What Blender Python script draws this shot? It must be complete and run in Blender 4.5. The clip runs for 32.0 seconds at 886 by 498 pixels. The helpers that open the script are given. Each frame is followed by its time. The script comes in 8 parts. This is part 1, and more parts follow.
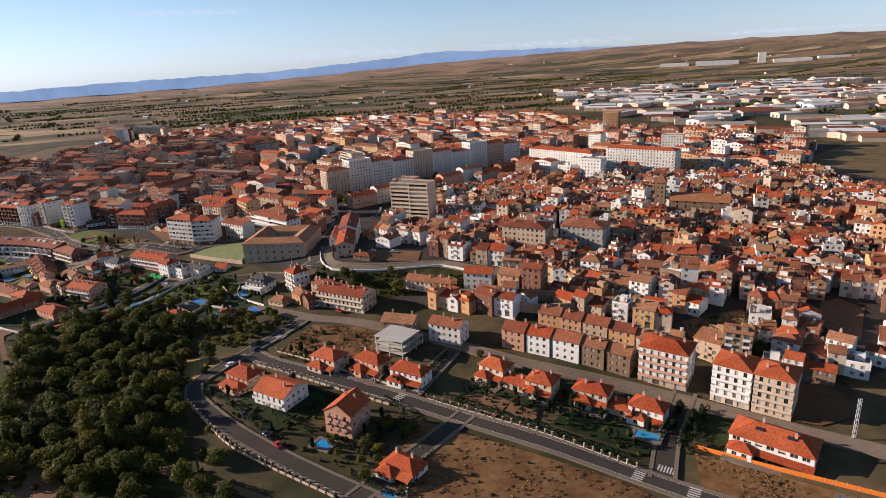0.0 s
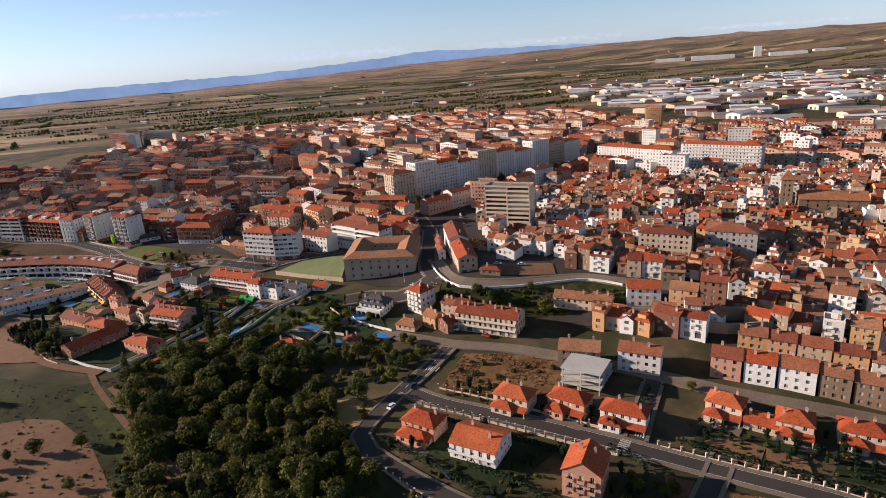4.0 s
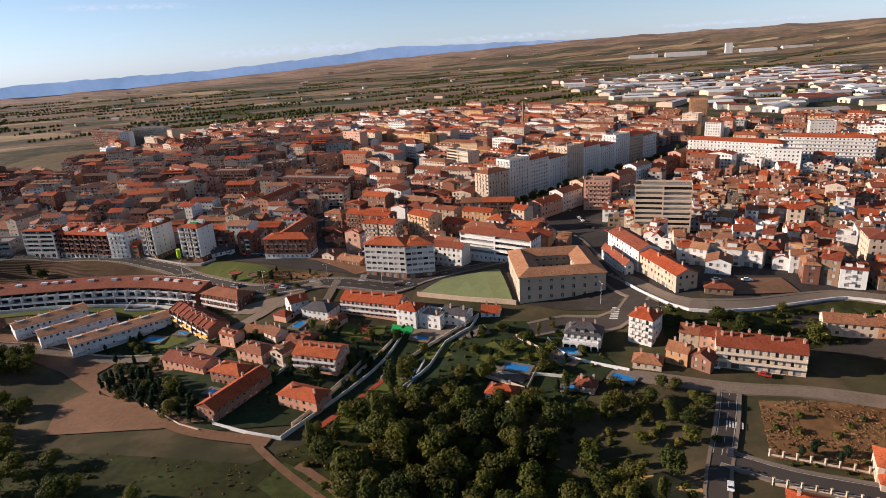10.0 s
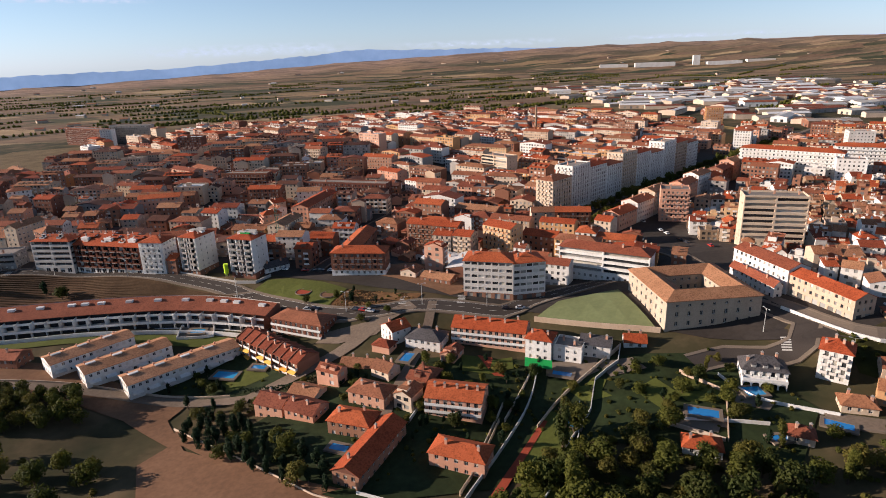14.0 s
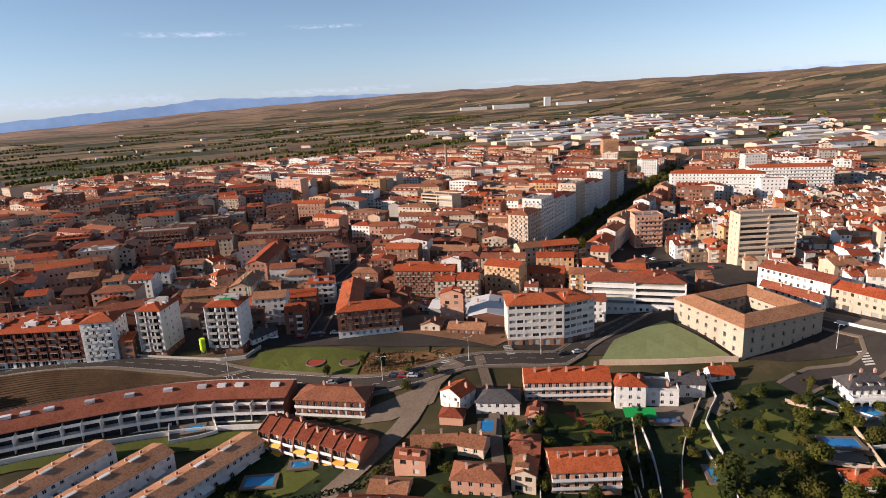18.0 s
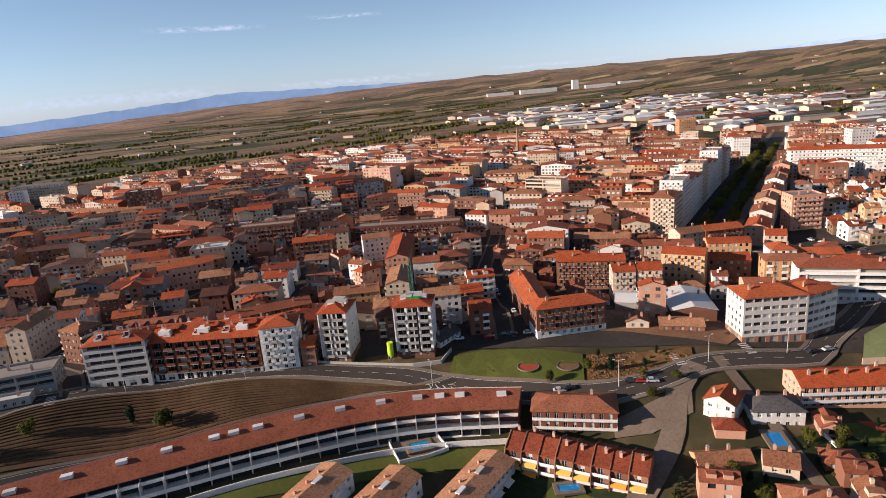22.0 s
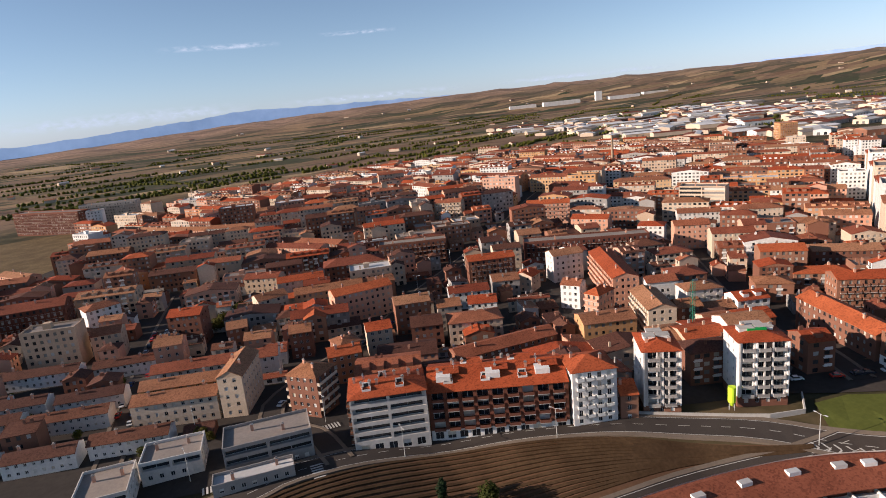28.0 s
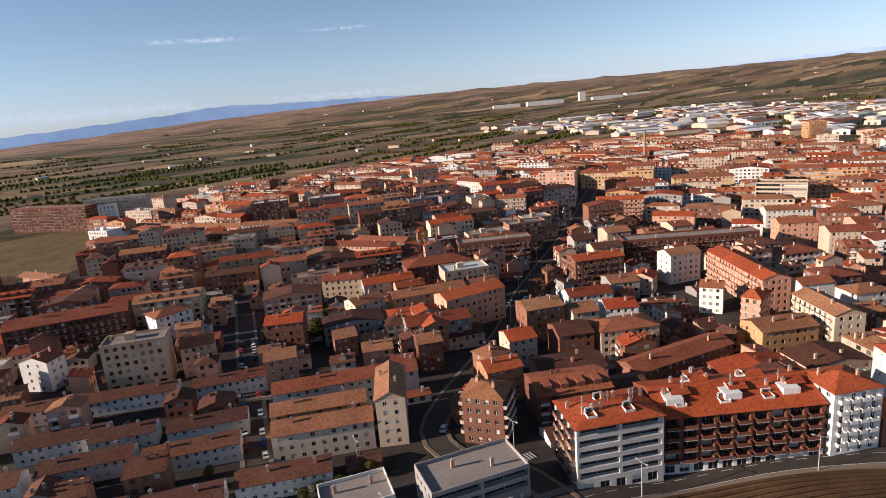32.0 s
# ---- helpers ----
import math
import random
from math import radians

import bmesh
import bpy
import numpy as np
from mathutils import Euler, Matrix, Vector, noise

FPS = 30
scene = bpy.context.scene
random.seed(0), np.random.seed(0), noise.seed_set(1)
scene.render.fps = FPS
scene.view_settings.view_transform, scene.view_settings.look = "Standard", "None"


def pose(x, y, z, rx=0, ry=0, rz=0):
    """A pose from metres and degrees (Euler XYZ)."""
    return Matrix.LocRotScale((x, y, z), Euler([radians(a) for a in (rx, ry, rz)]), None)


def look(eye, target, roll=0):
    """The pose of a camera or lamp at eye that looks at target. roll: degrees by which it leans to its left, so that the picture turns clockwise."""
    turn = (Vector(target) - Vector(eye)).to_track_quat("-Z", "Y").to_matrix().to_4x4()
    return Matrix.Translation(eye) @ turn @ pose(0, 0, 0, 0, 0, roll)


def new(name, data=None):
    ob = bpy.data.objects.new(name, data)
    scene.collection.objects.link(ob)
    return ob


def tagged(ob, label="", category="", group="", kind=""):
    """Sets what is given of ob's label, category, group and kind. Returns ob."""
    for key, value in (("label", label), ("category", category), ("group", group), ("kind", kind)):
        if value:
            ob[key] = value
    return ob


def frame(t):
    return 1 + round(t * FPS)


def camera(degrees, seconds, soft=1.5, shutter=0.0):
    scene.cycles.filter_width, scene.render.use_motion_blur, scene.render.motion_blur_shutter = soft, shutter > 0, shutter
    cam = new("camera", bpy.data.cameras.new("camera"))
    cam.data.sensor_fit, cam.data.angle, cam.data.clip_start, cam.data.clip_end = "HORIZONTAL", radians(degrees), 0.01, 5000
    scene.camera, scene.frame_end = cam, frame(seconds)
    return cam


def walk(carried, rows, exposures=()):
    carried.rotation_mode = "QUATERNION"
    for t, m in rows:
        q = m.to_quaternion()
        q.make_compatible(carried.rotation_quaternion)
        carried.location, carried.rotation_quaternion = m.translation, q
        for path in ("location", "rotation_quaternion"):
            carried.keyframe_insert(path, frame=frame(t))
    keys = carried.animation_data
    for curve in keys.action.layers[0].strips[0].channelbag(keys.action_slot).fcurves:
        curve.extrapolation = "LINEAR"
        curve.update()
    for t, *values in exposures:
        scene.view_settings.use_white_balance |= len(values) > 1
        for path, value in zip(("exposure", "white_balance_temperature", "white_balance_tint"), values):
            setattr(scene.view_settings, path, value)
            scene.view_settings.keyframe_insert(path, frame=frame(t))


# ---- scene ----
cam = camera(72.4, 32.0, soft=0.95)

PATH = [
    (0, (0.391, -0.987, 126.538), (0.3443, 0.9180, 125.9327), -3.01),
    (0.5, (-9.479, 3.883, 126.322), (-9.4994, 5.7907, 125.7214), -3.01),
    (1, (-19.897, 9.169, 126.057), (-19.9036, 11.0781, 125.4616), -2.41),
    (1.5, (-29.824, 13.842, 125.875), (-29.8221, 15.7664, 125.3312), -1.92),
    (2, (-40.173, 18.515, 125.665), (-40.2055, 20.4425, 125.1333), -2.83),
    (2.5, (-50.194, 23.431, 125.471), (-50.2235, 25.3472, 124.9007), -2.82),
    (3, (-60.376, 28.798, 125.603), (-60.3925, 30.7079, 125.0092), -2.91),
    (3.5, (-69.940, 33.670, 125.601), (-69.9535, 35.5732, 124.9863), -3.80),
    (5.5, (-108.505, 55.029, 125.248), (-108.4080, 56.9423, 124.6726), -3.30),
    (6, (-117.753, 60.314, 125.062), (-117.6481, 62.2261, 124.4845), -3.80),
    (6.5, (-126.962, 66.396, 124.787), (-126.8819, 68.3075, 124.2054), -3.60),
    (7, (-136.257, 72.602, 124.358), (-136.1953, 74.5121, 123.7677), -3.70),
    (7.5, (-145.380, 78.695, 123.690), (-145.3185, 80.6044, 123.0972), -4.00),
    (8, (-154.424, 84.727, 122.913), (-154.3585, 86.6332, 122.3107), -4.60),
    (8.5, (-163.085, 90.151, 122.321), (-162.9934, 92.0575, 121.7249), -3.99),
    (9, (-171.683, 95.408, 121.880), (-171.5662, 97.3141, 121.2860), -3.89),
    (9.5, (-179.831, 101.006, 121.573), (-179.6946, 102.9027, 120.9530), -4.48),
    (10, (-188.261, 106.842, 121.224), (-188.1014, 108.7350, 120.5992), -3.58),
    (10.5, (-196.536, 112.541, 120.912), (-196.3664, 114.4328, 120.2866), -3.38),
    (11, (-204.864, 118.603, 120.555), (-204.7021, 120.4968, 119.9309), -3.18),
    (11.5, (-213.155, 125.064, 120.020), (-212.9858, 126.9591, 119.4030), -2.28),
    (12, (-221.588, 131.298, 119.372), (-221.4025, 133.1939, 118.7642), -2.38),
    (12.5, (-229.721, 137.121, 118.834), (-229.5014, 139.0109, 118.2162), -2.28),
    (13, (-238.053, 143.504, 118.134), (-237.8036, 145.3859, 117.5038), -2.47),
    (13.5, (-246.042, 149.946, 117.499), (-245.7636, 151.8260, 116.8781), -1.77),
    (14, (-254.074, 156.456, 116.823), (-253.7710, 158.3348, 116.2091), -1.98),
    (14.5, (-261.678, 162.676, 115.987), (-261.3680, 164.5479, 115.3554), -2.57),
    (16.5, (-292.439, 188.525, 112.466), (-292.0224, 190.4012, 111.9118), -3.40),
    (17, (-300.102, 194.863, 112.027), (-299.5325, 196.7060, 111.5004), -2.92),
    (17.5, (-307.512, 201.104, 111.615), (-306.8129, 202.9057, 111.1017), -2.95),
    (18, (-315.830, 207.922, 111.229), (-315.0810, 209.7096, 110.7345), -3.07),
    (18.5, (-323.471, 214.766, 110.684), (-322.7608, 216.5606, 110.1586), -3.65),
    (19, (-331.104, 221.565, 110.274), (-330.4459, 223.3765, 109.7378), -4.34),
    (19.5, (-338.376, 228.318, 109.969), (-337.7113, 230.1249, 109.4267), -4.34),
    (20, (-345.877, 235.219, 109.769), (-345.1989, 237.0202, 109.2264), -4.34),
    (20.5, (-353.181, 241.957, 109.737), (-352.4894, 243.7541, 109.1960), -4.15),
    (21, (-360.441, 248.632, 109.800), (-359.7474, 250.4294, 109.2652), -4.35),
    (21.5, (-367.857, 255.132, 109.778), (-367.1621, 256.9302, 109.2454), -4.55),
    (22, (-375.370, 261.757, 110.074), (-374.6703, 263.5549, 109.5472), -4.85),
    (22.5, (-382.693, 268.398, 110.657), (-381.9694, 270.1988, 110.1712), -4.57),
    (23, (-390.240, 274.970, 111.382), (-389.4979, 276.7672, 110.9147), -4.88),
    (23.5, (-397.486, 281.280, 111.634), (-396.7355, 283.0714, 111.1553), -5.28),
    (24, (-405.054, 287.863, 111.599), (-404.3251, 289.6591, 111.1085), -5.87),
    (24.5, (-412.180, 294.851, 111.212), (-411.4758, 296.6433, 110.6720), -5.95),
    (26.5, (-436.759, 323.903, 109.975), (-436.0270, 325.6889, 109.4493), -4.76),
    (27, (-443.142, 331.344, 109.485), (-442.4042, 333.1402, 109.0046), -4.87),
    (27.5, (-449.645, 338.774, 108.906), (-448.9340, 340.5786, 108.4168), -5.76),
    (28, (-456.255, 346.631, 108.463), (-455.5540, 348.4426, 107.9846), -5.76),
    (28.5, (-462.679, 353.514, 107.894), (-461.9430, 355.3112, 107.4175), -5.27),
    (29, (-468.828, 361.122, 107.530), (-468.0858, 362.9057, 107.0125), -6.36),
    (29.5, (-475.141, 368.198, 107.207), (-474.3838, 369.9812, 106.7105), -5.87),
    (30, (-481.489, 375.269, 106.842), (-480.7180, 377.0462, 106.3445), -5.58),
    (30.5, (-487.800, 382.118, 106.470), (-487.0199, 383.8862, 105.9535), -5.58),
    (31, (-494.056, 389.525, 106.215), (-493.2756, 391.2815, 105.6606), -6.87),
    (31.5, (-500.064, 396.030, 106.180), (-499.2730, 397.7990, 105.6844), -6.88),
    (32, (-506.438, 402.380, 106.163), (-505.6449, 404.1504, 105.6752), -4.89),
]
walk(cam, [(t, look(eye, target, roll)) for t, eye, target, roll in PATH], exposures=[(0.0, 0.96, 5700.0, 16.0), (20.0, 0.94, 5700.0, 16.0), (32.0, 0.86, 5700.0, 16.0)])

# ---- world, sun and sky ----
SUN_AZ, SUN_EL = -79.0, 17.5          # compass-like: 0 is +y, positive to +x
world = bpy.data.worlds.new("sky")
scene.world = world
world.use_nodes = True
wn = world.node_tree
sky = wn.nodes.new("ShaderNodeTexSky")
sky.sky_type, sky.sun_disc = "NISHITA", False
sky.sun_elevation, sky.sun_rotation = radians(SUN_EL), radians(SUN_AZ)
sky.air_density, sky.dust_density, sky.ozone_density = 1.0, 0.1, 2.0
bg = wn.nodes["Background"]
bg.inputs[1].default_value = 0.061
grey, veil, tone = (wn.nodes.new(k) for k in ("ShaderNodeRGBToBW", "ShaderNodeMix", "ShaderNodeMix"))
tone.data_type, tone.blend_type, veil.data_type = "RGBA", "MULTIPLY", "RGBA"
tone.inputs[0].default_value, tone.inputs[7].default_value = 1.0, (0.74, 0.99, 1.27, 1)
veil.inputs[0].default_value = 0.5            # thin high haze: the sky paler and less yellow
wn.links.new(sky.outputs[0], grey.inputs[0])
wn.links.new(grey.outputs[0], tone.inputs[6])
wn.links.new(sky.outputs[0], veil.inputs[6])
wn.links.new(tone.outputs[2], veil.inputs[7])
wn.links.new(veil.outputs[2], bg.inputs[0])
sun_data = bpy.data.lights.new("sun", "SUN")
sun_data.energy, sun_data.angle, sun_data.color = 5.0, radians(0.5), (1.0, 0.8, 0.58)
sun = new("sun", sun_data)
sa, se = radians(SUN_AZ), radians(SUN_EL)
sun_dir = Vector((math.sin(sa) * math.cos(se), math.cos(sa) * math.cos(se), math.sin(se)))
sun.matrix_world = look(sun_dir * 400, (0, 0, 0))
scene.view_settings.exposure = 0.0

# ---- materials ----
MATS = {}


def ramp(nt, fac, stops):
    stops = stops if len(stops) > 1 else [(0.0, stops[0][1]), (1.0, stops[0][1])]
    r = nt.nodes.new("ShaderNodeValToRGB")
    while len(r.color_ramp.elements) < len(stops):
        r.color_ramp.elements.new(0.5)
    for e, (p, c) in zip(r.color_ramp.elements, stops):
        e.position, e.color = p, (*c, 1)
    nt.links.new(fac, r.inputs[0])
    return r.outputs[0]


def mixc(nt, fac, a, b, kind="MIX"):
    m = nt.nodes.new("ShaderNodeMix")
    m.data_type, m.blend_type = "RGBA", kind
    for s, v in ((0, fac), (6, a), (7, b)):
        if isinstance(v, (int, float)):
            m.inputs[s].default_value = v
        elif isinstance(v, tuple):
            m.inputs[s].default_value = (*v, 1)
        else:
            nt.links.new(v, m.inputs[s])
    return m.outputs[2]


def noise_of(nt, scale, detail=4.0, coord="Object", stretch=None, rough=0.6):
    tc = nt.nodes.new("ShaderNodeTexCoord")
    n = nt.nodes.new("ShaderNodeTexNoise")
    n.inputs["Scale"].default_value, n.inputs["Detail"].default_value, n.inputs["Roughness"].default_value = scale, detail, rough
    src = nt.nodes.new("ShaderNodeNewGeometry").outputs["Position"] if coord == "World" else tc.outputs[coord]
    if stretch:
        mp = nt.nodes.new("ShaderNodeMapping")
        mp.inputs["Scale"].default_value = stretch
        nt.links.new(src, mp.inputs[0])
        src = mp.outputs[0]
    nt.links.new(src, n.inputs["Vector"])
    return n.outputs["Fac"]


def material(name, stops, fine=1.2, coarse=0.08, rough=0.85, bump=0.3, metal=0.0, spread=0.5, spec=0.12, island=False, streak=False):
    """A surface whose colours run through the stops by object (or loose piece), with coarse stains and fine grain."""
    m = bpy.data.materials.new(name)
    m.use_nodes = True
    nt = m.node_tree
    b = nt.nodes["Principled BSDF"]
    if island:
        rnd = nt.nodes.new("ShaderNodeNewGeometry").outputs["Random Per Island"]
    else:
        at = nt.nodes.new("ShaderNodeAttribute")
        at.attribute_name = "tint"
        ad = nt.nodes.new("ShaderNodeMath")
        ad.operation = "ADD"
        nt.links.new(at.outputs["Fac"], ad.inputs[0])
        nt.links.new(nt.nodes.new("ShaderNodeObjectInfo").outputs["Random"], ad.inputs[1])
        fr = nt.nodes.new("ShaderNodeMath")
        fr.operation = "FRACT"
        nt.links.new(ad.outputs[0], fr.inputs[0])
        rnd = fr.outputs[0]
    base = ramp(nt, rnd, [(i / max(1, len(stops) - 1), c) for i, c in enumerate(stops)])
    nf = noise_of(nt, fine, 5, "World")
    nc = noise_of(nt, coarse, 4, "World", (1, 1, 0.35) if streak else None)
    g1 = ramp(nt, nf, [(0.25, (1 - 0.55 * spread,) * 3), (0.75, (1 + 0.0 * spread,) * 3)])
    g2 = ramp(nt, nc, [(0.3, (1 - 0.5 * spread, 1 - 0.55 * spread, 1 - 0.6 * spread)), (0.7, (1, 1, 1))])
    c = mixc(nt, 1.0, mixc(nt, 1.0, base, g1, "MULTIPLY"), g2, "MULTIPLY")
    nt.links.new(c, b.inputs["Base Color"])
    b.inputs["Roughness"].default_value, b.inputs["Metallic"].default_value = rough, metal
    b.inputs["Specular IOR Level"].default_value = spec
    if bump:
        bn = nt.nodes.new("ShaderNodeBump")
        bn.inputs["Strength"].default_value, bn.inputs["Distance"].default_value = bump, 0.08
        nt.links.new(nf, bn.inputs["Height"])
        nt.links.new(bn.outputs[0], b.inputs["Normal"])
    MATS[name] = m
    return m


def roof_material(name, stops, row=0.45):
    """Clay tiles: mottled pieces in courses, with the odd pale or sooty patch."""
    m = material(name, stops, fine=2.2, coarse=0.12, rough=0.8, bump=0.0, spread=0.55)
    nt = m.node_tree
    b = nt.nodes["Principled BSDF"]
    geo = nt.nodes.new("ShaderNodeNewGeometry").outputs["Position"]
    vo = nt.nodes.new("ShaderNodeTexVoronoi")
    vo.inputs["Scale"].default_value = 1 / row
    nt.links.new(geo, vo.inputs["Vector"])
    bw = nt.nodes.new("ShaderNodeSeparateColor")
    nt.links.new(vo.outputs["Color"], bw.inputs[0])
    tint = ramp(nt, bw.outputs[0], [(0.0, (0.62, 0.6, 0.6)), (0.5, (0.95, 0.95, 0.95)), (1.0, (1.0, 1.0, 1.0))])
    old = b.inputs["Base Color"].links[0].from_socket
    nt.links.new(mixc(nt, 1.0, old, tint, "MULTIPLY"), b.inputs["Base Color"])
    bn = nt.nodes.new("ShaderNodeBump")
    bn.inputs["Strength"].default_value, bn.inputs["Distance"].default_value = 0.5, 0.06
    nt.links.new(vo.outputs["Distance"], bn.inputs["Height"])
    nt.links.new(bn.outputs[0], b.inputs["Normal"])
    return m


W_WHITE = material("plaster_white", [(0.78, 0.75, 0.7), (0.84, 0.82, 0.78), (0.66, 0.61, 0.55)], spread=0.4, streak=True)
W_CREAM = material("plaster_cream", [(0.6, 0.46, 0.33), (0.68, 0.55, 0.42), (0.52, 0.37, 0.25), (0.62, 0.51, 0.41)], spread=0.4, streak=True)
W_BRICK = material("brick_face", [(0.24, 0.1, 0.062), (0.3, 0.145, 0.09), (0.18, 0.078, 0.052), (0.36, 0.19, 0.12)], fine=6, spread=0.4)
W_DARKBRICK = material("dark_brick_face", [(0.17, 0.065, 0.04), (0.2, 0.08, 0.05), (0.14, 0.055, 0.04)], fine=6, spread=0.4)

W_OCHRE = material("plaster_ochre", [(0.6, 0.36, 0.16), (0.55, 0.3, 0.14), (0.64, 0.43, 0.24), (0.5, 0.2, 0.1)], spread=0.35, streak=True)
W_SAND = material("plaster_sand", [(0.76, 0.62, 0.46), (0.8, 0.67, 0.52), (0.68, 0.53, 0.38)], spread=0.35, streak=True)
W_STONE = material("old_stone", [(0.32, 0.22, 0.14), (0.26, 0.17, 0.11), (0.38, 0.28, 0.19)], fine=2.0, spread=0.5, bump=0.6)
W_GREY = material("render_grey", [(0.32, 0.3, 0.28), (0.4, 0.37, 0.34), (0.25, 0.23, 0.22)], spread=0.35, streak=True)
W_CONVENT = material("convent_plaster", [(0.5, 0.41, 0.31)], fine=1.5, spread=0.5, streak=True)
W_PINK = material("render_salmon", [(0.62, 0.36, 0.25), (0.56, 0.28, 0.18)], spread=0.3, streak=True)
CONCRETE = material("concrete", [(0.45, 0.42, 0.38), (0.52, 0.49, 0.44)], spread=0.35)
R_RED = roof_material("roof_orange_tile", [(0.5, 0.105, 0.035), (0.42, 0.085, 0.03), (0.55, 0.14, 0.05)])
R_BROWN = roof_material("roof_brown_tile", [(0.33, 0.1, 0.052), (0.25, 0.078, 0.045), (0.4, 0.135, 0.068), (0.34, 0.14, 0.075)])
R_TAN = roof_material("roof_old_tile", [(0.43, 0.19, 0.09), (0.34, 0.15, 0.08), (0.48, 0.24, 0.125), (0.3, 0.13, 0.07)])
R_DARKRED = roof_material("roof_red_tile", [(0.3, 0.075, 0.035), (0.24, 0.06, 0.03)])
R_PALE = roof_material("roof_pale_tile", [(0.6, 0.31, 0.17), (0.54, 0.27, 0.14)])
R_DARK = roof_material("roof_slate", [(0.09, 0.085, 0.09), (0.12, 0.11, 0.11)])
R_FLAT = material("roof_gravel", [(0.3, 0.26, 0.22), (0.24, 0.21, 0.19), (0.36, 0.3, 0.25)], spread=0.4)
R_SHEET = material("roof_metal_sheet", [(0.58, 0.57, 0.55), (0.74, 0.72, 0.7), (0.42, 0.41, 0.4), (0.6, 0.55, 0.48)], rough=0.55, spread=0.25, bump=0.05)
PANE = material("window_pane", [(0.025, 0.03, 0.035), (0.02, 0.022, 0.025), (0.05, 0.05, 0.05), (0.5, 0.46, 0.38), (0.03, 0.03, 0.035), (0.62, 0.6, 0.55), (0.02, 0.02, 0.025)], rough=0.25, bump=0, spread=0.1, spec=0.5, island=True)
GLASS = material("window_glass", [(0.02, 0.024, 0.03), (0.035, 0.04, 0.045), (0.02, 0.02, 0.022)], rough=0.08, bump=0, spread=0.1, spec=0.6)
SHUTTER = material("roller_shutter", [(0.6, 0.57, 0.5), (0.5, 0.42, 0.3), (0.66, 0.65, 0.62)], rough=0.6, spread=0.15, bump=0.05)
METAL_DARK = material("dark_metal", [(0.06, 0.06, 0.065)], rough=0.5, metal=0.6, spread=0.2, bump=0)
METAL_PALE = material("pale_metal", [(0.6, 0.6, 0.58)], rough=0.45, metal=0.3, spread=0.2, bump=0)
ASPHALT = material("asphalt", [(0.068, 0.056, 0.048)], fine=3, coarse=0.05, spread=0.45, bump=0.1)
PAVING = material("paving", [(0.2, 0.158, 0.12)], fine=1.5, coarse=0.06, spread=0.4, bump=0.1)
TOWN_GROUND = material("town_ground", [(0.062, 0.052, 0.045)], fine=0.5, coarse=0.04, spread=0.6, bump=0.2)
DUSTY = material("dusty_lane", [(0.23, 0.175, 0.13)], fine=1.0, coarse=0.07, spread=0.6, bump=0.2)
LINE = material("road_paint", [(0.5, 0.48, 0.44)], fine=4, spread=0.3, bump=0)
EARTH = material("bare_earth", [(0.24, 0.13, 0.072)], fine=0.6, coarse=0.045, spread=0.6, bump=0.5)
VINE = material("vine_row", [(0.105, 0.062, 0.03)], fine=0.9, coarse=0.1, spread=0.8, bump=0.6)
SOIL = material("ploughed_soil", [(0.16, 0.086, 0.047)], fine=0.8, coarse=0.06, spread=0.6, bump=0.6)
STUBBLE = material("dry_stubble", [(0.2, 0.14, 0.065)], fine=0.8, coarse=0.08, spread=0.8, bump=0.6)
R_OLD = roof_material("roof_sooty_tile", [(0.13, 0.055, 0.036), (0.17, 0.075, 0.048), (0.1, 0.045, 0.034), (0.2, 0.085, 0.05)])
STRAW = material("cut_straw", [(0.42, 0.27, 0.09)], fine=0.5, coarse=0.05, spread=0.5, bump=0.3)
DRYGRASS = material("dry_grass", [(0.27, 0.145, 0.062)], fine=0.35, coarse=0.09, spread=1.0, bump=0.6)
LAWN = material("lawn", [(0.105, 0.118, 0.024)], fine=0.8, coarse=0.06, spread=0.5, bump=0.3)
MEADOW = material("meadow", [(0.075, 0.09, 0.02)], fine=0.4, coarse=0.07, spread=0.9, bump=0.5)
COURT = material("court_green", [(0.2, 0.225, 0.1)], fine=0.6, coarse=0.05, spread=0.35, bump=0.05)
WATER = material("pool_water", [(0.03, 0.2, 0.5), (0.04, 0.3, 0.55)], rough=0.06, spread=0.15, bump=0.05, spec=0.6)
GARDEN = material("garden_green", [(0.035, 0.05, 0.018)], fine=0.5, coarse=0.1, spread=0.8, bump=0.5)
ROUGH = material("rough_grass", [(0.06, 0.066, 0.014)], fine=0.25, coarse=0.05, spread=1.2, bump=0.5)
TUFT = material("dry_tufts", [(0.34, 0.19, 0.075), (0.27, 0.14, 0.06), (0.2, 0.14, 0.055)], fine=0.9, spread=0.4, bump=0, rough=0.9, island=True)
LEAF = material("leaves", [(0.085, 0.095, 0.016), (0.135, 0.135, 0.02), (0.05, 0.064, 0.014), (0.16, 0.135, 0.025), (0.07, 0.085, 0.016)], fine=0.9, spread=0.5, bump=0, rough=0.7)
LEAF_DARK = material("needles", [(0.018, 0.035, 0.014), (0.025, 0.045, 0.018)], fine=0.9, spread=0.5, bump=0, rough=0.75)
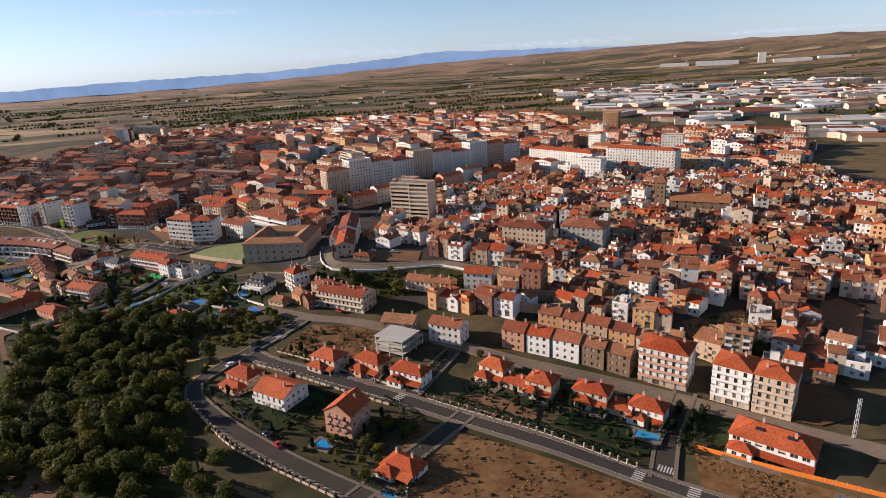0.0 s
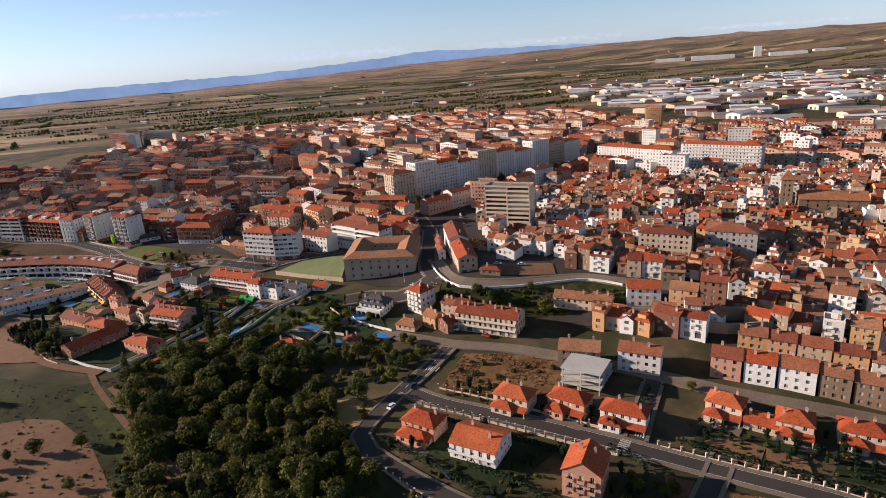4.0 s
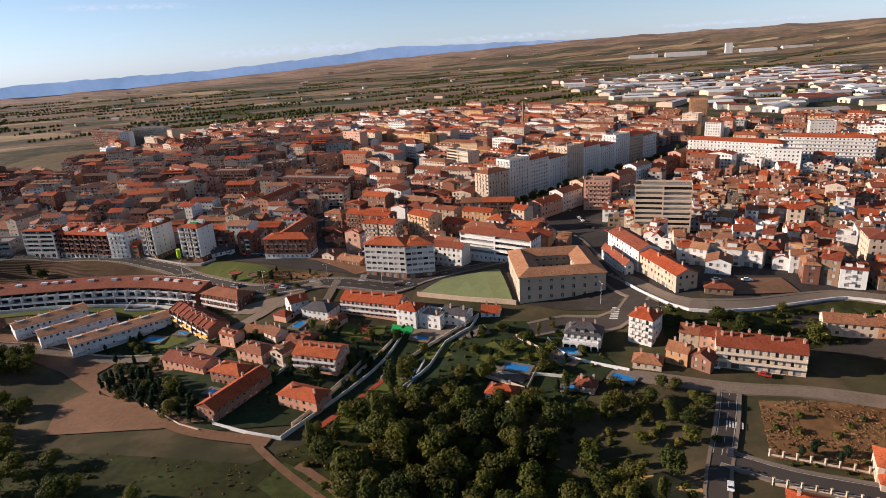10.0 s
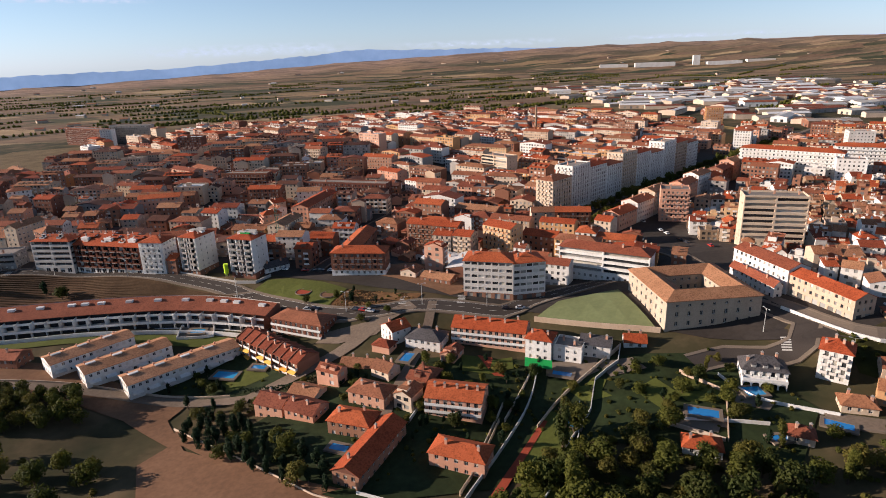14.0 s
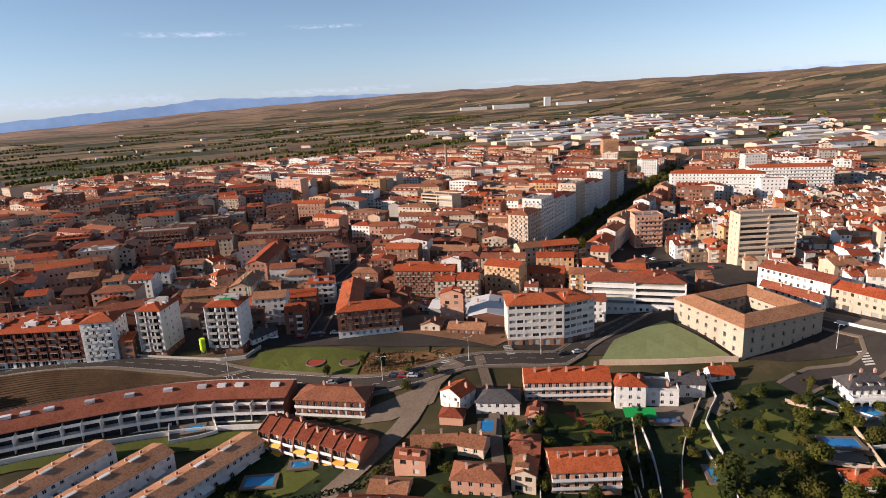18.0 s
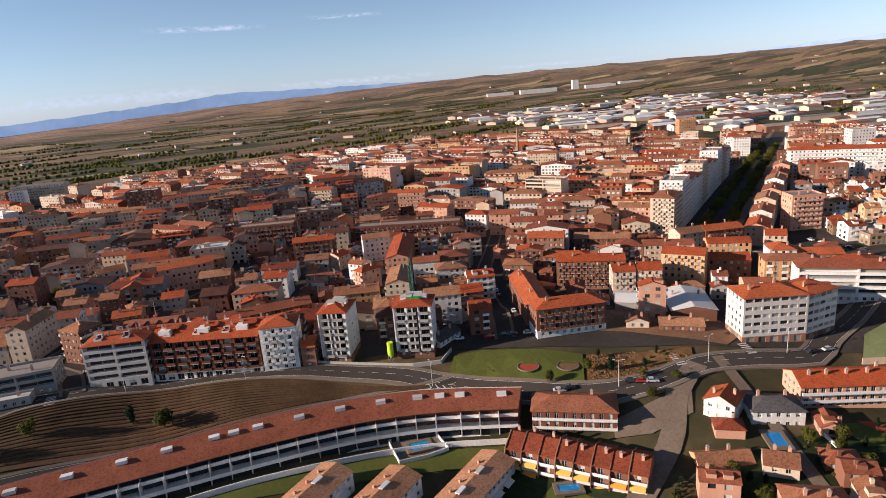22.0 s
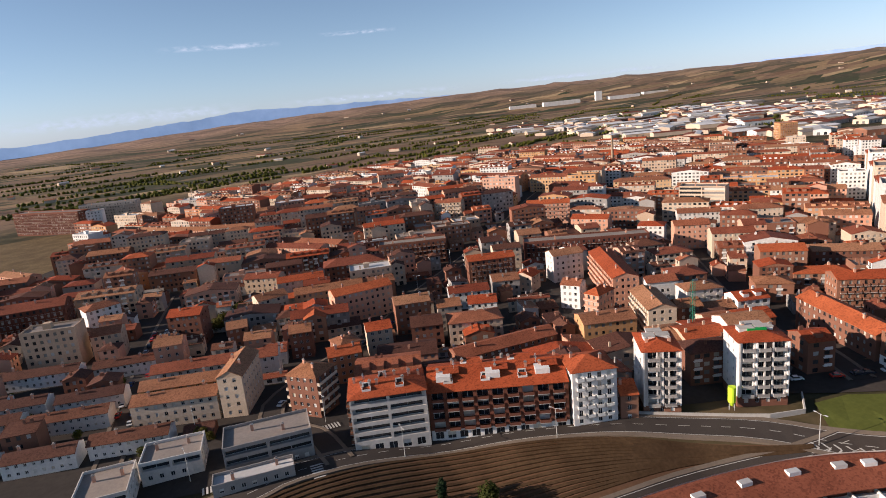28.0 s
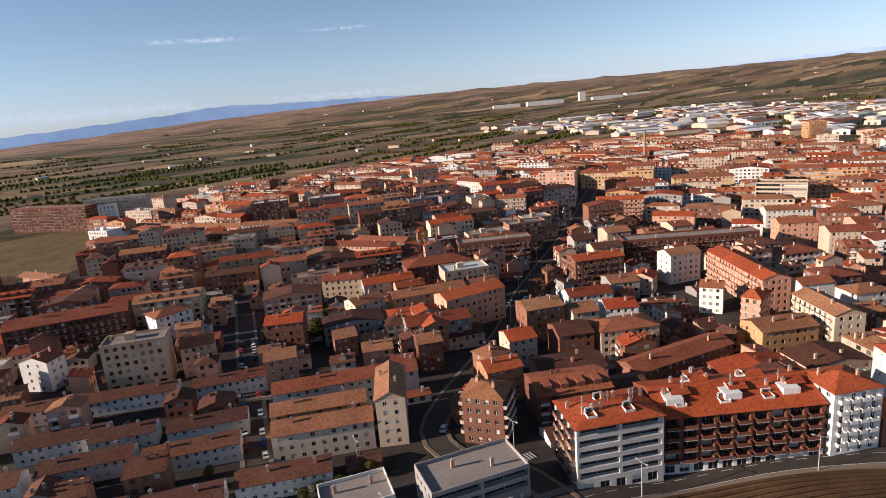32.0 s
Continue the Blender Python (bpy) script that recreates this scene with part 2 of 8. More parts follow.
for lm in (LEAF, LEAF_DARK):
    # light passes through thin leaves
    nt = lm.node_tree
    pb, out = nt.nodes["Principled BSDF"], nt.nodes["Material Output"]
    tr, mx = nt.nodes.new("ShaderNodeBsdfTranslucent"), nt.nodes.new("ShaderNodeMixShader")
    nt.links.new(pb.inputs["Base Color"].links[0].from_socket, tr.inputs["Color"])
    mx.inputs[0].default_value = 0.35
    nt.links.new(pb.outputs[0], mx.inputs[1])
    nt.links.new(tr.outputs[0], mx.inputs[2])
    nt.links.new(mx.outputs[0], out.inputs["Surface"])
BARK = material("bark", [(0.12, 0.085, 0.06)], fine=3, spread=0.5)
CARS = {n: material("car_paint_" + n, [c], rough=0.25, spread=0.08, bump=0, spec=0.6) for n, c in (("white", (0.75, 0.75, 0.74)), ("silver", (0.45, 0.46, 0.47)), ("dark", (0.03, 0.03, 0.04)), ("red", (0.4, 0.03, 0.02)), ("blue", (0.03, 0.06, 0.2)))}
ORANGE = material("orange_screen", [(0.72, 0.2, 0.025)], spread=0.2, bump=0)
LIME = material("lime_plastic", [(0.55, 0.75, 0.03)], spread=0.1, bump=0, rough=0.5)
GREEN_NET = material("green_net", [(0.02, 0.28, 0.06)], spread=0.3, bump=0.1)
AWNING = material("awning_canvas", [(0.8, 0.3, 0.03), (0.75, 0.5, 0.1)], spread=0.2, bump=0.05)
RUST = material("brick_red_court", [(0.35, 0.07, 0.035)], spread=0.3, bump=0.05)


def plain_material():
    """The far plain: strips of field, orchard and stubble, then dry hills."""
    m = bpy.data.materials.new("farmland")
    m.use_nodes = True
    nt = m.node_tree
    b = nt.nodes["Principled BSDF"]
    pos = nt.nodes.new("ShaderNodeNewGeometry").outputs["Position"]
    mp = nt.nodes.new("ShaderNodeMapping")
    mp.inputs["Rotation"].default_value = (0, 0, radians(28))
    mp.inputs["Scale"].default_value = (0.005, 0.016, 0.0)
    nt.links.new(pos, mp.inputs[0])
    vo = nt.nodes.new("ShaderNodeTexVoronoi")
    vo.distance, vo.inputs["Scale"].default_value = "CHEBYCHEV", 1.0
    nt.links.new(mp.outputs[0], vo.inputs["Vector"])
    sep = nt.nodes.new("ShaderNodeSeparateColor")
    nt.links.new(vo.outputs["Color"], sep.inputs[0])
    fields = ramp(nt, sep.outputs[0], [(0.0, (0.082, 0.07, 0.04)), (0.16, (0.05, 0.06, 0.028)), (0.3, (0.15, 0.115, 0.065)), (0.45, (0.32, 0.21, 0.11)), (0.58, (0.085, 0.072, 0.045)), (0.72, (0.24, 0.155, 0.095)), (0.86, (0.17, 0.105, 0.065)), (1.0, (0.45, 0.32, 0.17))])
    dry = ramp(nt, noise_of(nt, 0.004, 6, "World", (1, 2.2, 1)), [(0.3, (0.27, 0.165, 0.115)), (0.45, (0.38, 0.25, 0.17)), (0.55, (0.22, 0.145, 0.105)), (0.7, (0.16, 0.115, 0.085))])
    dist = nt.nodes.new("ShaderNodeVectorMath")
    dist.operation = "DISTANCE"
    dist.inputs[1].default_value = (500, 500, 0)
    nt.links.new(pos, dist.inputs[0])
    mr = nt.nodes.new("ShaderNodeMapRange")
    mr.inputs[1].default_value, mr.inputs[2].default_value = 3000, 3700
    nt.links.new(dist.outputs["Value"], mr.inputs[0])
    c = mixc(nt, mr.outputs[0], fields, dry)
    near = ramp(nt, noise_of(nt, 0.03, 6, "World"), [(0.3, (0.03, 0.034, 0.014)), (0.5, (0.07, 0.058, 0.028)), (0.7, (0.16, 0.11, 0.06))])
    mr2 = nt.nodes.new("ShaderNodeMapRange")
    mr2.inputs[1].default_value, mr2.inputs[2].default_value = 1050, 1150
    d2 = nt.nodes.new("ShaderNodeVectorMath")
    d2.operation = "DISTANCE"
    d2.inputs[1].default_value = (-150, 250, 0)
    nt.links.new(pos, d2.inputs[0])
    nt.links.new(d2.outputs["Value"], mr2.inputs[0])
    c = mixc(nt, mr2.outputs[0], near, c)
    g = ramp(nt, noise_of(nt, 0.05, 7, "World"), [(0.3, (0.6, 0.6, 0.6)), (0.7, (1, 1, 1))])
    c = mixc(nt, 1.0, c, g, "MULTIPLY")
    nt.links.new(c, b.inputs["Base Color"])
    b.inputs["Roughness"].default_value = 0.95
    b.inputs["Specular IOR Level"].default_value = 0.1
    return m


# ---- mesh tools ----
class Shape:
    """Collects faces with a material each, then becomes one mesh."""

    def __init__(self):
        self.v, self.f, self.m = [], [], []

    def face(self, pts, m=0):
        n = len(self.v)
        self.v.extend(pts)
        self.f.append(tuple(range(n, n + len(pts))))
        self.m.append(m)

    def box(self, x0, y0, z0, x1, y1, z1, m=0, top=None):
        t = top if top is not None else m
        a, b, c, d = (x0, y0, z0), (x1, y0, z0), (x1, y1, z0), (x0, y1, z0)
        e, f, g, h = (x0, y0, z1), (x1, y0, z1), (x1, y1, z1), (x0, y1, z1)
        for q, k in (((a, b, f, e), m), ((b, c, g, f), m), ((c, d, h, g), m), ((d, a, e, h), m), ((e, f, g, h), t), ((d, c, b, a), m)):
            self.face(q, k)

    def add(self, other, shift=0):
        n = len(self.v)
        self.v.extend(other.v)
        self.f.extend(tuple(i + n for i in q) for q in other.f)
        self.m.extend(k + shift for k in other.m)

    def moved(self, mat):
        s = Shape()
        a = np.array(self.v) @ np.array(mat.to_3x3()).T + np.array(mat.translation)
        s.v = list(map(tuple, a.tolist()))
        s.f, s.m = list(self.f), list(self.m)
        return s

    def mesh(self, name, mats):
        me = bpy.data.meshes.new(name)
        me.from_pydata(self.v, [], self.f)
        for k in mats:
            me.materials.append(k)
        if len(mats) > 1:
            me.polygons.foreach_set("material_index", self.m)
        me.update()
        return me


def part(name, shape, mats, parent, label="", kind="", at=None):
    """One mesh object under a thing (or at top level, with no parent)."""
    me = shape if isinstance(shape, bpy.types.Mesh) else shape.mesh(name, mats if isinstance(mats, (list, tuple)) else [mats])
    ob = new(name, me)
    if parent is not None:
        ob.parent = parent
    if at is not None:
        ob.matrix_basis = at
    return tagged(ob, label, "", "", kind)


def empty(name, m, label, category, group=""):
    ob = new(name)
    ob.empty_display_size = 0.5
    ob.matrix_basis = m
    return tagged(ob, label, category, group)


# ---- lie of the land ----
HILLS = [(0, 190, 0), (67, 183, -4), (-40, 190, 1), (-78, 279, 4), (-99, 255, 1), (-45, 283, 4), (30, 225, 3), (90, 212, 2), (62, 258, 9), (30, 290, 17), (120, 285, 13), (70, 400, 18), (-50, 352, 10), (-130, 335, 3), (-130, 385, 9), (-205, 412, 9), (-215, 370, 3), (-200, 325, -4), (-150, 260, -7), (-320, 380, -9), (-330, 432, -2), (-264, 442, 3), (-300, 464, 1), (-371, 486, 7), (-440, 502, 11), (-540, 640, 12), (-410, 450, -2), (-250, 850, 20), (200, 720, 6), (-260, 560, 8), (-600, 420, 0)]
TERRACES = [(-268, 432, 7.3), (-280, 438, 7.8), (-302, 458, 7.6), (-288, 450, 7.8), (-256, 420, 7.0), (-244, 407, 5.5), (-226, 408, 4.1), (-322, 468, 7.3), (-346, 481, 4.5), (-373, 486, 2.8), (-264, 456, 8.0), (-240, 447, 7.5), (-250, 470, 8.6), (-300, 478, 8.1), (-330, 488, 6.8), (-262, 444, 7.7), (-232, 424, 5.6), (-318, 450, 6.9), (-62, 331, 11.5), (-80, 353, 8.0), (-27, 321, 9.9), (-48, 322, 10.9), (-8, 320, 8.4), (-72, 337, 10.2), (-60, 360, 7.9), (-45, 345, 9.3), (-60, 390, 7.0), (-76, 385, 6.5), (-25, 345, 9.4), (8, 311, 5.9), (-135, 356, 4.8), (-110, 354, 4.8), (-94, 356, 6.6), (-130, 385, 4.0), (-100, 385, 5.9), (-160, 388, 4.5), (-86, 345, 8.0), (-200, 402, 3.5), (-86, 420, 6.5), (-60, 425, 6.7), (-115, 375, 4.1)]
TERRACES += [(x, y, 0.0) for x, y in [(-285, 406), (-296, 416), (-305, 400), (-262, 392), (-246, 384), (-225, 384), (-330, 436), (-318, 436), (-345, 446), (-375, 452), (-205, 380), (-75, 290), (-50, 282), (-100, 312), (-20, 290), (-90, 302), (-110, 322), (-125, 332), (-150, 350), (-175, 365), (-60, 300), (5, 288), (20, 285), (-30, 295), (-330, 420), (-275, 396), (-310, 430), (-400, 470)]]    # banks and raised streets
RIM = [(-180, -1.5), (-60, -1.6), (-36, -1.7), (-20, -1.45), (-10, -1.05), (0, -0.5), (10, -0.12), (20, 0.22), (30, 0.32), (40, 0.36), (50, 0.4), (60, 0.55), (75, 0.65), (120, -1.0), (180, -1.5)]


def ground(x, y):
    """Height of the ground at a place, for single numbers or arrays."""
    s, w = 0.0, 0.0
    for a, b, c in HILLS:
        k = 1 / ((x - a) ** 2 + (y - b) ** 2 + 900) ** 1.5
        w, s = w + k, s + k * c
    k = 1 / (600.0 ** 2) ** 1.5
    z = (s + k * 8) / (w + k)
    s, w = 0.0, 0.12
    for a, b, c in TERRACES:
        k = np.exp(-((x - a) ** 2 + (y - b) ** 2) / 320.0)
        w, s = w + k, s + k * c
    z = z + s / w
    dx, dy = x + 250, y - 200
    r = np.hypot(dx, dy)
    az = np.degrees(np.arctan2(dx, dy))
    top = 113 + 4400 * np.tan(np.radians(np.interp(az, [p[0] for p in RIM], [p[1] for p in RIM])))
    u = np.clip((r - 2700) / 1750, 0, 1)
    u = u * u * (3 - 2 * u)
    rough = (np.sin(az * 1.7 + r * 0.004) * np.sin(az * 0.63 + 1 + r * 0.0023) + 0.6 * np.sin(az * 4.1 + r * 0.009)) * 9
    return z * (1 - u) + (top + rough * (0.4 + 0.6 * (r < 4300))) * u


def gz(x, y):
    return float(ground(x, y))

# ---- ground sheet and far distance ----
def build_ground():
    radii = list(np.arange(0, 760, 12.0))
    while radii[-1] < 4520:
        radii.append(radii[-1] * 1.045)
    radii = np.array(radii)
    n = 288
    ang = np.linspace(0, 2 * np.pi, n, endpoint=False)
    X = -250 + radii[1:, None] * np.sin(ang)
    Y = 300 + radii[1:, None] * np.cos(ang)
    Z = ground(X, Y)
    v = [(-250, 300, gz(-250, 300))] + list(zip(X.ravel().tolist(), Y.ravel().tolist(), Z.ravel().tolist()))
    f = [(0, 1 + (j + 1) % n, 1 + j) for j in range(n)]
    for i in range(len(radii) - 2):
        a = 1 + i * n
        f += [(a + j, a + (j + 1) % n, a + n + (j + 1) % n, a + n + j) for j in range(n)]
    me = bpy.data.meshes.new("ground")
    me.from_pydata(v, [], f)
    me.materials.append(plain_material())
    me.polygons.foreach_set("use_smooth", [True] * len(f))
    tagged(new("ground", me), "dry valley floor with field strips and bare hills", "ground", "", "structure")


PEAKS = [(-100, -1.0), (-60, -1.0), (-42, -0.92), (-36, -0.82), (-32, -0.72), (-27, -0.57), (-20, -0.47), (-14, -0.42), (-10, -0.22), (-5, 0.08), (-1, 0.33), (1.2, 0.58), (2.5, 0.64), (5, 0.53), (9, 0.43), (14, 0.38), (20, 0.23), (30, 0.18), (44, 0.38), (50, 0.63), (56, 0.83), (62, 0.78), (70, 0.98), (85, 0.48), (110, -0.5)]


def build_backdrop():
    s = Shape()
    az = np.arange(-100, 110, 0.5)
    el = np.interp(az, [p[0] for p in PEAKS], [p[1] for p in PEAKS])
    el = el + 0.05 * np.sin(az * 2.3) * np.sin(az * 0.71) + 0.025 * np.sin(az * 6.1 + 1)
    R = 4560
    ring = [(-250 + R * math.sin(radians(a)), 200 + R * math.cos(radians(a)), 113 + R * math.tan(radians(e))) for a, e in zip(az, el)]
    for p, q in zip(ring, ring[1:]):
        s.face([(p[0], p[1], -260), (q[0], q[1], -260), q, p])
    # distance haze is put into the ridges' blue, with a faint glow added
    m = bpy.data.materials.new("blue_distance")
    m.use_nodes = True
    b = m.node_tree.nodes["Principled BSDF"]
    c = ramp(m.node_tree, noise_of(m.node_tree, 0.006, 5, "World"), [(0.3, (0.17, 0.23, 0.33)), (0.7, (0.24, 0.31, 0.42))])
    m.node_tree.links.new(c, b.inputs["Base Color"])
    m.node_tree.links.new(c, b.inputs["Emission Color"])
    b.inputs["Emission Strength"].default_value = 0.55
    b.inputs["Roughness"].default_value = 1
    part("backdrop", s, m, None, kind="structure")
    bpy.data.objects["backdrop"]["label"] = "far mountain ridges painted haze-blue along the horizon"
    bpy.data.objects["backdrop"]["category"] = "mountains"


def build_clouds():
    """A low bank of small white clouds behind the ridges and a few thin streaks high up."""
    m = bpy.data.materials.new("cloud_white")
    m.use_nodes = True
    nt = m.node_tree
    nt.nodes.clear()
    out, mix = nt.nodes.new("ShaderNodeOutputMaterial"), nt.nodes.new("ShaderNodeMixShader")
    em, clear = nt.nodes.new("ShaderNodeEmission"), nt.nodes.new("ShaderNodeBsdfTransparent")
    # emission gives the clouds their brightness in place of sunlight
    em.inputs[0].default_value, em.inputs[1].default_value = (0.86, 0.92, 1.0, 1), 0.42
    tc = nt.nodes.new("ShaderNodeTexCoord")
    sep = nt.nodes.new("ShaderNodeSeparateXYZ")
    nt.links.new(tc.outputs["UV"], sep.inputs[0])
    wisp = ramp(nt, noise_of(nt, 0.02, 6, "World", (1, 1, 2.2)), [(0.38, (0, 0, 0)), (0.68, (1, 1, 1))])
    edge = ramp(nt, sep.outputs[1], [(0.0, (0, 0, 0)), (0.35, (1, 1, 1)), (0.6, (0.8, 0.8, 0.8)), (1.0, (0, 0, 0))])
    ends = ramp(nt, sep.outputs[0], [(0.0, (0, 0, 0)), (0.25, (1, 1, 1)), (0.75, (1, 1, 1)), (1.0, (0, 0, 0))])
    fac = mixc(nt, 1.0, mixc(nt, 1.0, wisp, edge, "MULTIPLY"), ends, "MULTIPLY")
    nt.links.new(fac, mix.inputs[0])
    nt.links.new(clear.outputs[0], mix.inputs[1])
    nt.links.new(em.outputs[0], mix.inputs[2])
    nt.links.new(mix.outputs[0], out.inputs["Surface"])
    R = 4590
    for a0, a1, e0, e1 in ((-17, 3, 0.3, 1.5), (4, 22, 0.5, 1.2), (24, 40, 0.6, 1.1), (-4, 6, 5.6, 6.15), (9, 16, 6.1, 6.5), (-26, -14, 4.6, 5.2)):
        n = 24
        v, f = [], []
        for i in range(n + 1):
            a = radians(a0 + (a1 - a0) * i / n)
            for e in (e0, e1):
                v.append((-250 + R * math.sin(a), 200 + R * math.cos(a), 113 + R * math.tan(radians(e))))
        f = [(2 * i, 2 * i + 2, 2 * i + 3, 2 * i + 1) for i in range(n)]
        me = bpy.data.meshes.new("cloud")
        me.from_pydata(v, [], f)
        uv = me.uv_layers.new()
        uv.data.foreach_set("uv", [c for i in range(n) for c in (i / n, 0, (i + 1) / n, 0, (i + 1) / n, 1, i / n, 1)])
        me.materials.append(m)
        ob = tagged(new("cloud", me), "thin white streak of cloud low in the sky" if e0 > 2 else "bank of small white clouds over the far ridges", "cloud", "", "structure")
        ob.visible_shadow = False


def patch(name, pts, m, lift, label, category, step=9.0, kind="structure"):
    """A flat-lying sheet over the ground inside an outline, following the ground's height."""
    bm = bmesh.new()
    vs = [bm.verts.new((x, y, 0)) for x, y in pts]
    bm.faces.new(vs)
    xs, ys = [p[0] for p in pts], [p[1] for p in pts]
    for axis, lo, hi in ((0, min(xs), max(xs)), (1, min(ys), max(ys))):
        c = math.ceil(lo / step) * step
        while c < hi:
            co, no = ((c, 0, 0), (1, 0, 0)) if axis == 0 else ((0, c, 0), (0, 1, 0))
            bmesh.ops.bisect_plane(bm, geom=bm.verts[:] + bm.edges[:] + bm.faces[:], plane_co=co, plane_no=no)
            c += step
    bm.normal_update()
    for v in bm.verts:
        v.co.z = gz(v.co.x, v.co.y) + lift
    if bm.faces and sum(f.normal.z for f in bm.faces) < 0:
        bmesh.ops.reverse_faces(bm, faces=bm.faces[:])
    me = bpy.data.meshes.new(name)
    bm.to_mesh(me)
    bm.free()
    me.materials.append(m)
    return tagged(new(name, me), label, category, "", kind)


def smooth_line(pts, step=6.0):
    """Points every few metres along a soft curve through the given ones."""
    out = []
    P = [Vector((*p, 0)) for p in pts]
    P = [P[0] * 2 - P[1]] + P + [P[-1] * 2 - P[-2]]
    for i in range(1, len(P) - 2):
        n = max(1, int((P[i + 1] - P[i]).length / step))
        for k in range(n):
            t = k / n
            a, b, c, d = P[i - 1], P[i], P[i + 1], P[i + 2]
            out.append(0.5 * ((2 * b) + (c - a) * t + (2 * a - 5 * b + 4 * c - d) * t * t + (3 * b - a - 3 * c + d) * t ** 3))
    out.append(P[-2])
    return out


def strip(pts, off0, off1, lift, s=None, rise=0.0, closed_sides=False):
    """Faces of a band along a line, between two offsets to its right."""
    s = s or Shape()
    line = smooth_line(pts)
    rows = []
    for i, p in enumerate(line):
        d = (line[min(i + 1, len(line) - 1)] - line[max(i - 1, 0)]).normalized()
        r = Vector((d.y, -d.x, 0))
        a, b = p + r * off0, p + r * off1
        rows.append(((a.x, a.y, gz(a.x, a.y) + lift), (b.x, b.y, gz(b.x, b.y) + lift)))
    for (a, b), (c, d) in zip(rows, rows[1:]):
        s.face([a, b, d, c])
        if closed_sides:
            s.face([(a[0], a[1], a[2] - rise), a, c, (c[0], c[1], c[2] - rise)])
            s.face([b, (b[0], b[1], b[2] - rise), (d[0], d[1], d[2] - rise), d])
    return s


def wall_along(pts, h, th, s=None, base=0.8):
    s = s or Shape()
    line = smooth_line(pts)
    for a, b in zip(line, line[1:]):
        d = (b - a).normalized()
        r = Vector((d.y, -d.x, 0)) * th / 2
        za, zb = gz(a.x, a.y), gz(b.x, b.y)
        q = [(a - r, za), (a + r, za), (b + r, zb), (b - r, zb)]
        lo = [(p.x, p.y, z - base) for p, z in q]
        hi = [(p.x, p.y, z + h) for p, z in q]
        s.face(hi)
        for i in range(4):
            j = (i + 1) % 4
            s.face([lo[i], lo[j], hi[j], hi[i]])
    return s


ROAD_UP = 0.5
KEEP = []            # outlines that the rows of houses leave free
ROADS = []           # (line, half width) that they leave free


def road(name, pts, width, label, mark=True, side=1.3, keep=3.0, centre=True, surface=None):
    ROADS.append((smooth_line(pts, 8), width / 2 + keep))
    tagged(part(name, strip(pts, -width / 2, width / 2, ROAD_UP), surface or ASPHALT, None), label, "road", "", "structure")
    if side:
        s = strip(pts, width / 2, width / 2 + side, ROAD_UP + 0.14, rise=0.6, closed_sides=True)
        strip(pts, -width / 2 - side, -width / 2, ROAD_UP + 0.14, s, rise=0.6, closed_sides=True)
        tagged(part("pavement", s, PAVING, None), "pale raised kerbs and footways beside the road", "pavement", "", "structure")
    if mark:
        s = Shape()
        strip(pts, -width / 2 + 0.25, -width / 2 + 0.42, ROAD_UP + 0.02, s)
        strip(pts, width / 2 - 0.42, width / 2 - 0.25, ROAD_UP + 0.02, s)
        if centre:
            line = smooth_line(pts, 3.0)
            for i in range(0, len(line) - 1, 2):
                a, b = line[i], line[i + 1]
                d = (b - a).normalized()
                r = Vector((d.y, -d.x, 0)) * 0.08
                s.face([(p.x, p.y, gz(p.x, p.y) + ROAD_UP + 0.02) for p in (a - r, a + r, b + r, b - r)])
        tagged(part("road_marking", s, LINE, None), "worn white road lines", "marking", "", "structure")


# ---- houses ----
def band_wall(s, p0, d, length, z0, z1, wins, recess, m=0, panes=None, n_out=None, pm=0, frames=None):
    """One storey of a wall from p0 along d, with openings (x, width, sill, head) cut in and set back."""
    nx, ny = (n_out if n_out else (d[1], -d[0]))
    P = lambda x, z, k=0.0: (p0[0] + d[0] * x - nx * k, p0[1] + d[1] * x - ny * k, z)
    x = 0.0
    for wx, ww, sill, head in wins:
        if wx > x + 1e-4:
            s.face([P(x, z0), P(wx, z0), P(wx, z1), P(x, z1)], m)
        a, b = z0 + sill, min(z1 - 0.02, z0 + head)
        if sill > 0:
            s.face([P(wx, z0), P(wx + ww, z0), P(wx + ww, a), P(wx, a)], m)
        s.face([P(wx, b), P(wx + ww, b), P(wx + ww, z1), P(wx, z1)], m)
        r = recess
        s.face([P(wx, a), P(wx, a, r), P(wx, b, r), P(wx, b)], m)
        s.face([P(wx + ww, a, r), P(wx + ww, a), P(wx + ww, b), P(wx + ww, b, r)], m)
        s.face([P(wx, b), P(wx, b, r), P(wx + ww, b, r), P(wx + ww, b)], m)
        s.face([P(wx, a), P(wx + ww, a), P(wx + ww, a, r), P(wx, a, r)], m)
        if panes is not None:
            panes.face([P(wx, a, r), P(wx + ww, a, r), P(wx + ww, b, r), P(wx, b, r)], pm)
        if frames is not None:
            frames.append((P(wx, a, r), d, ww, b - a))
        x = wx + ww
    if x < length - 1e-4:
        s.face([P(x, z0), P(length, z0), P(length, z1), P(x, z1)], m)


def columns(length, ww, pitch, margin=0.9):
    n = max(1, int((length - 2 * margin + (pitch - ww)) / pitch))
    if length < ww + 1:
        return []
    gap = (length - n * ww) / (n + 1)
    return [gap + i * (ww + gap) for i in range(n)]


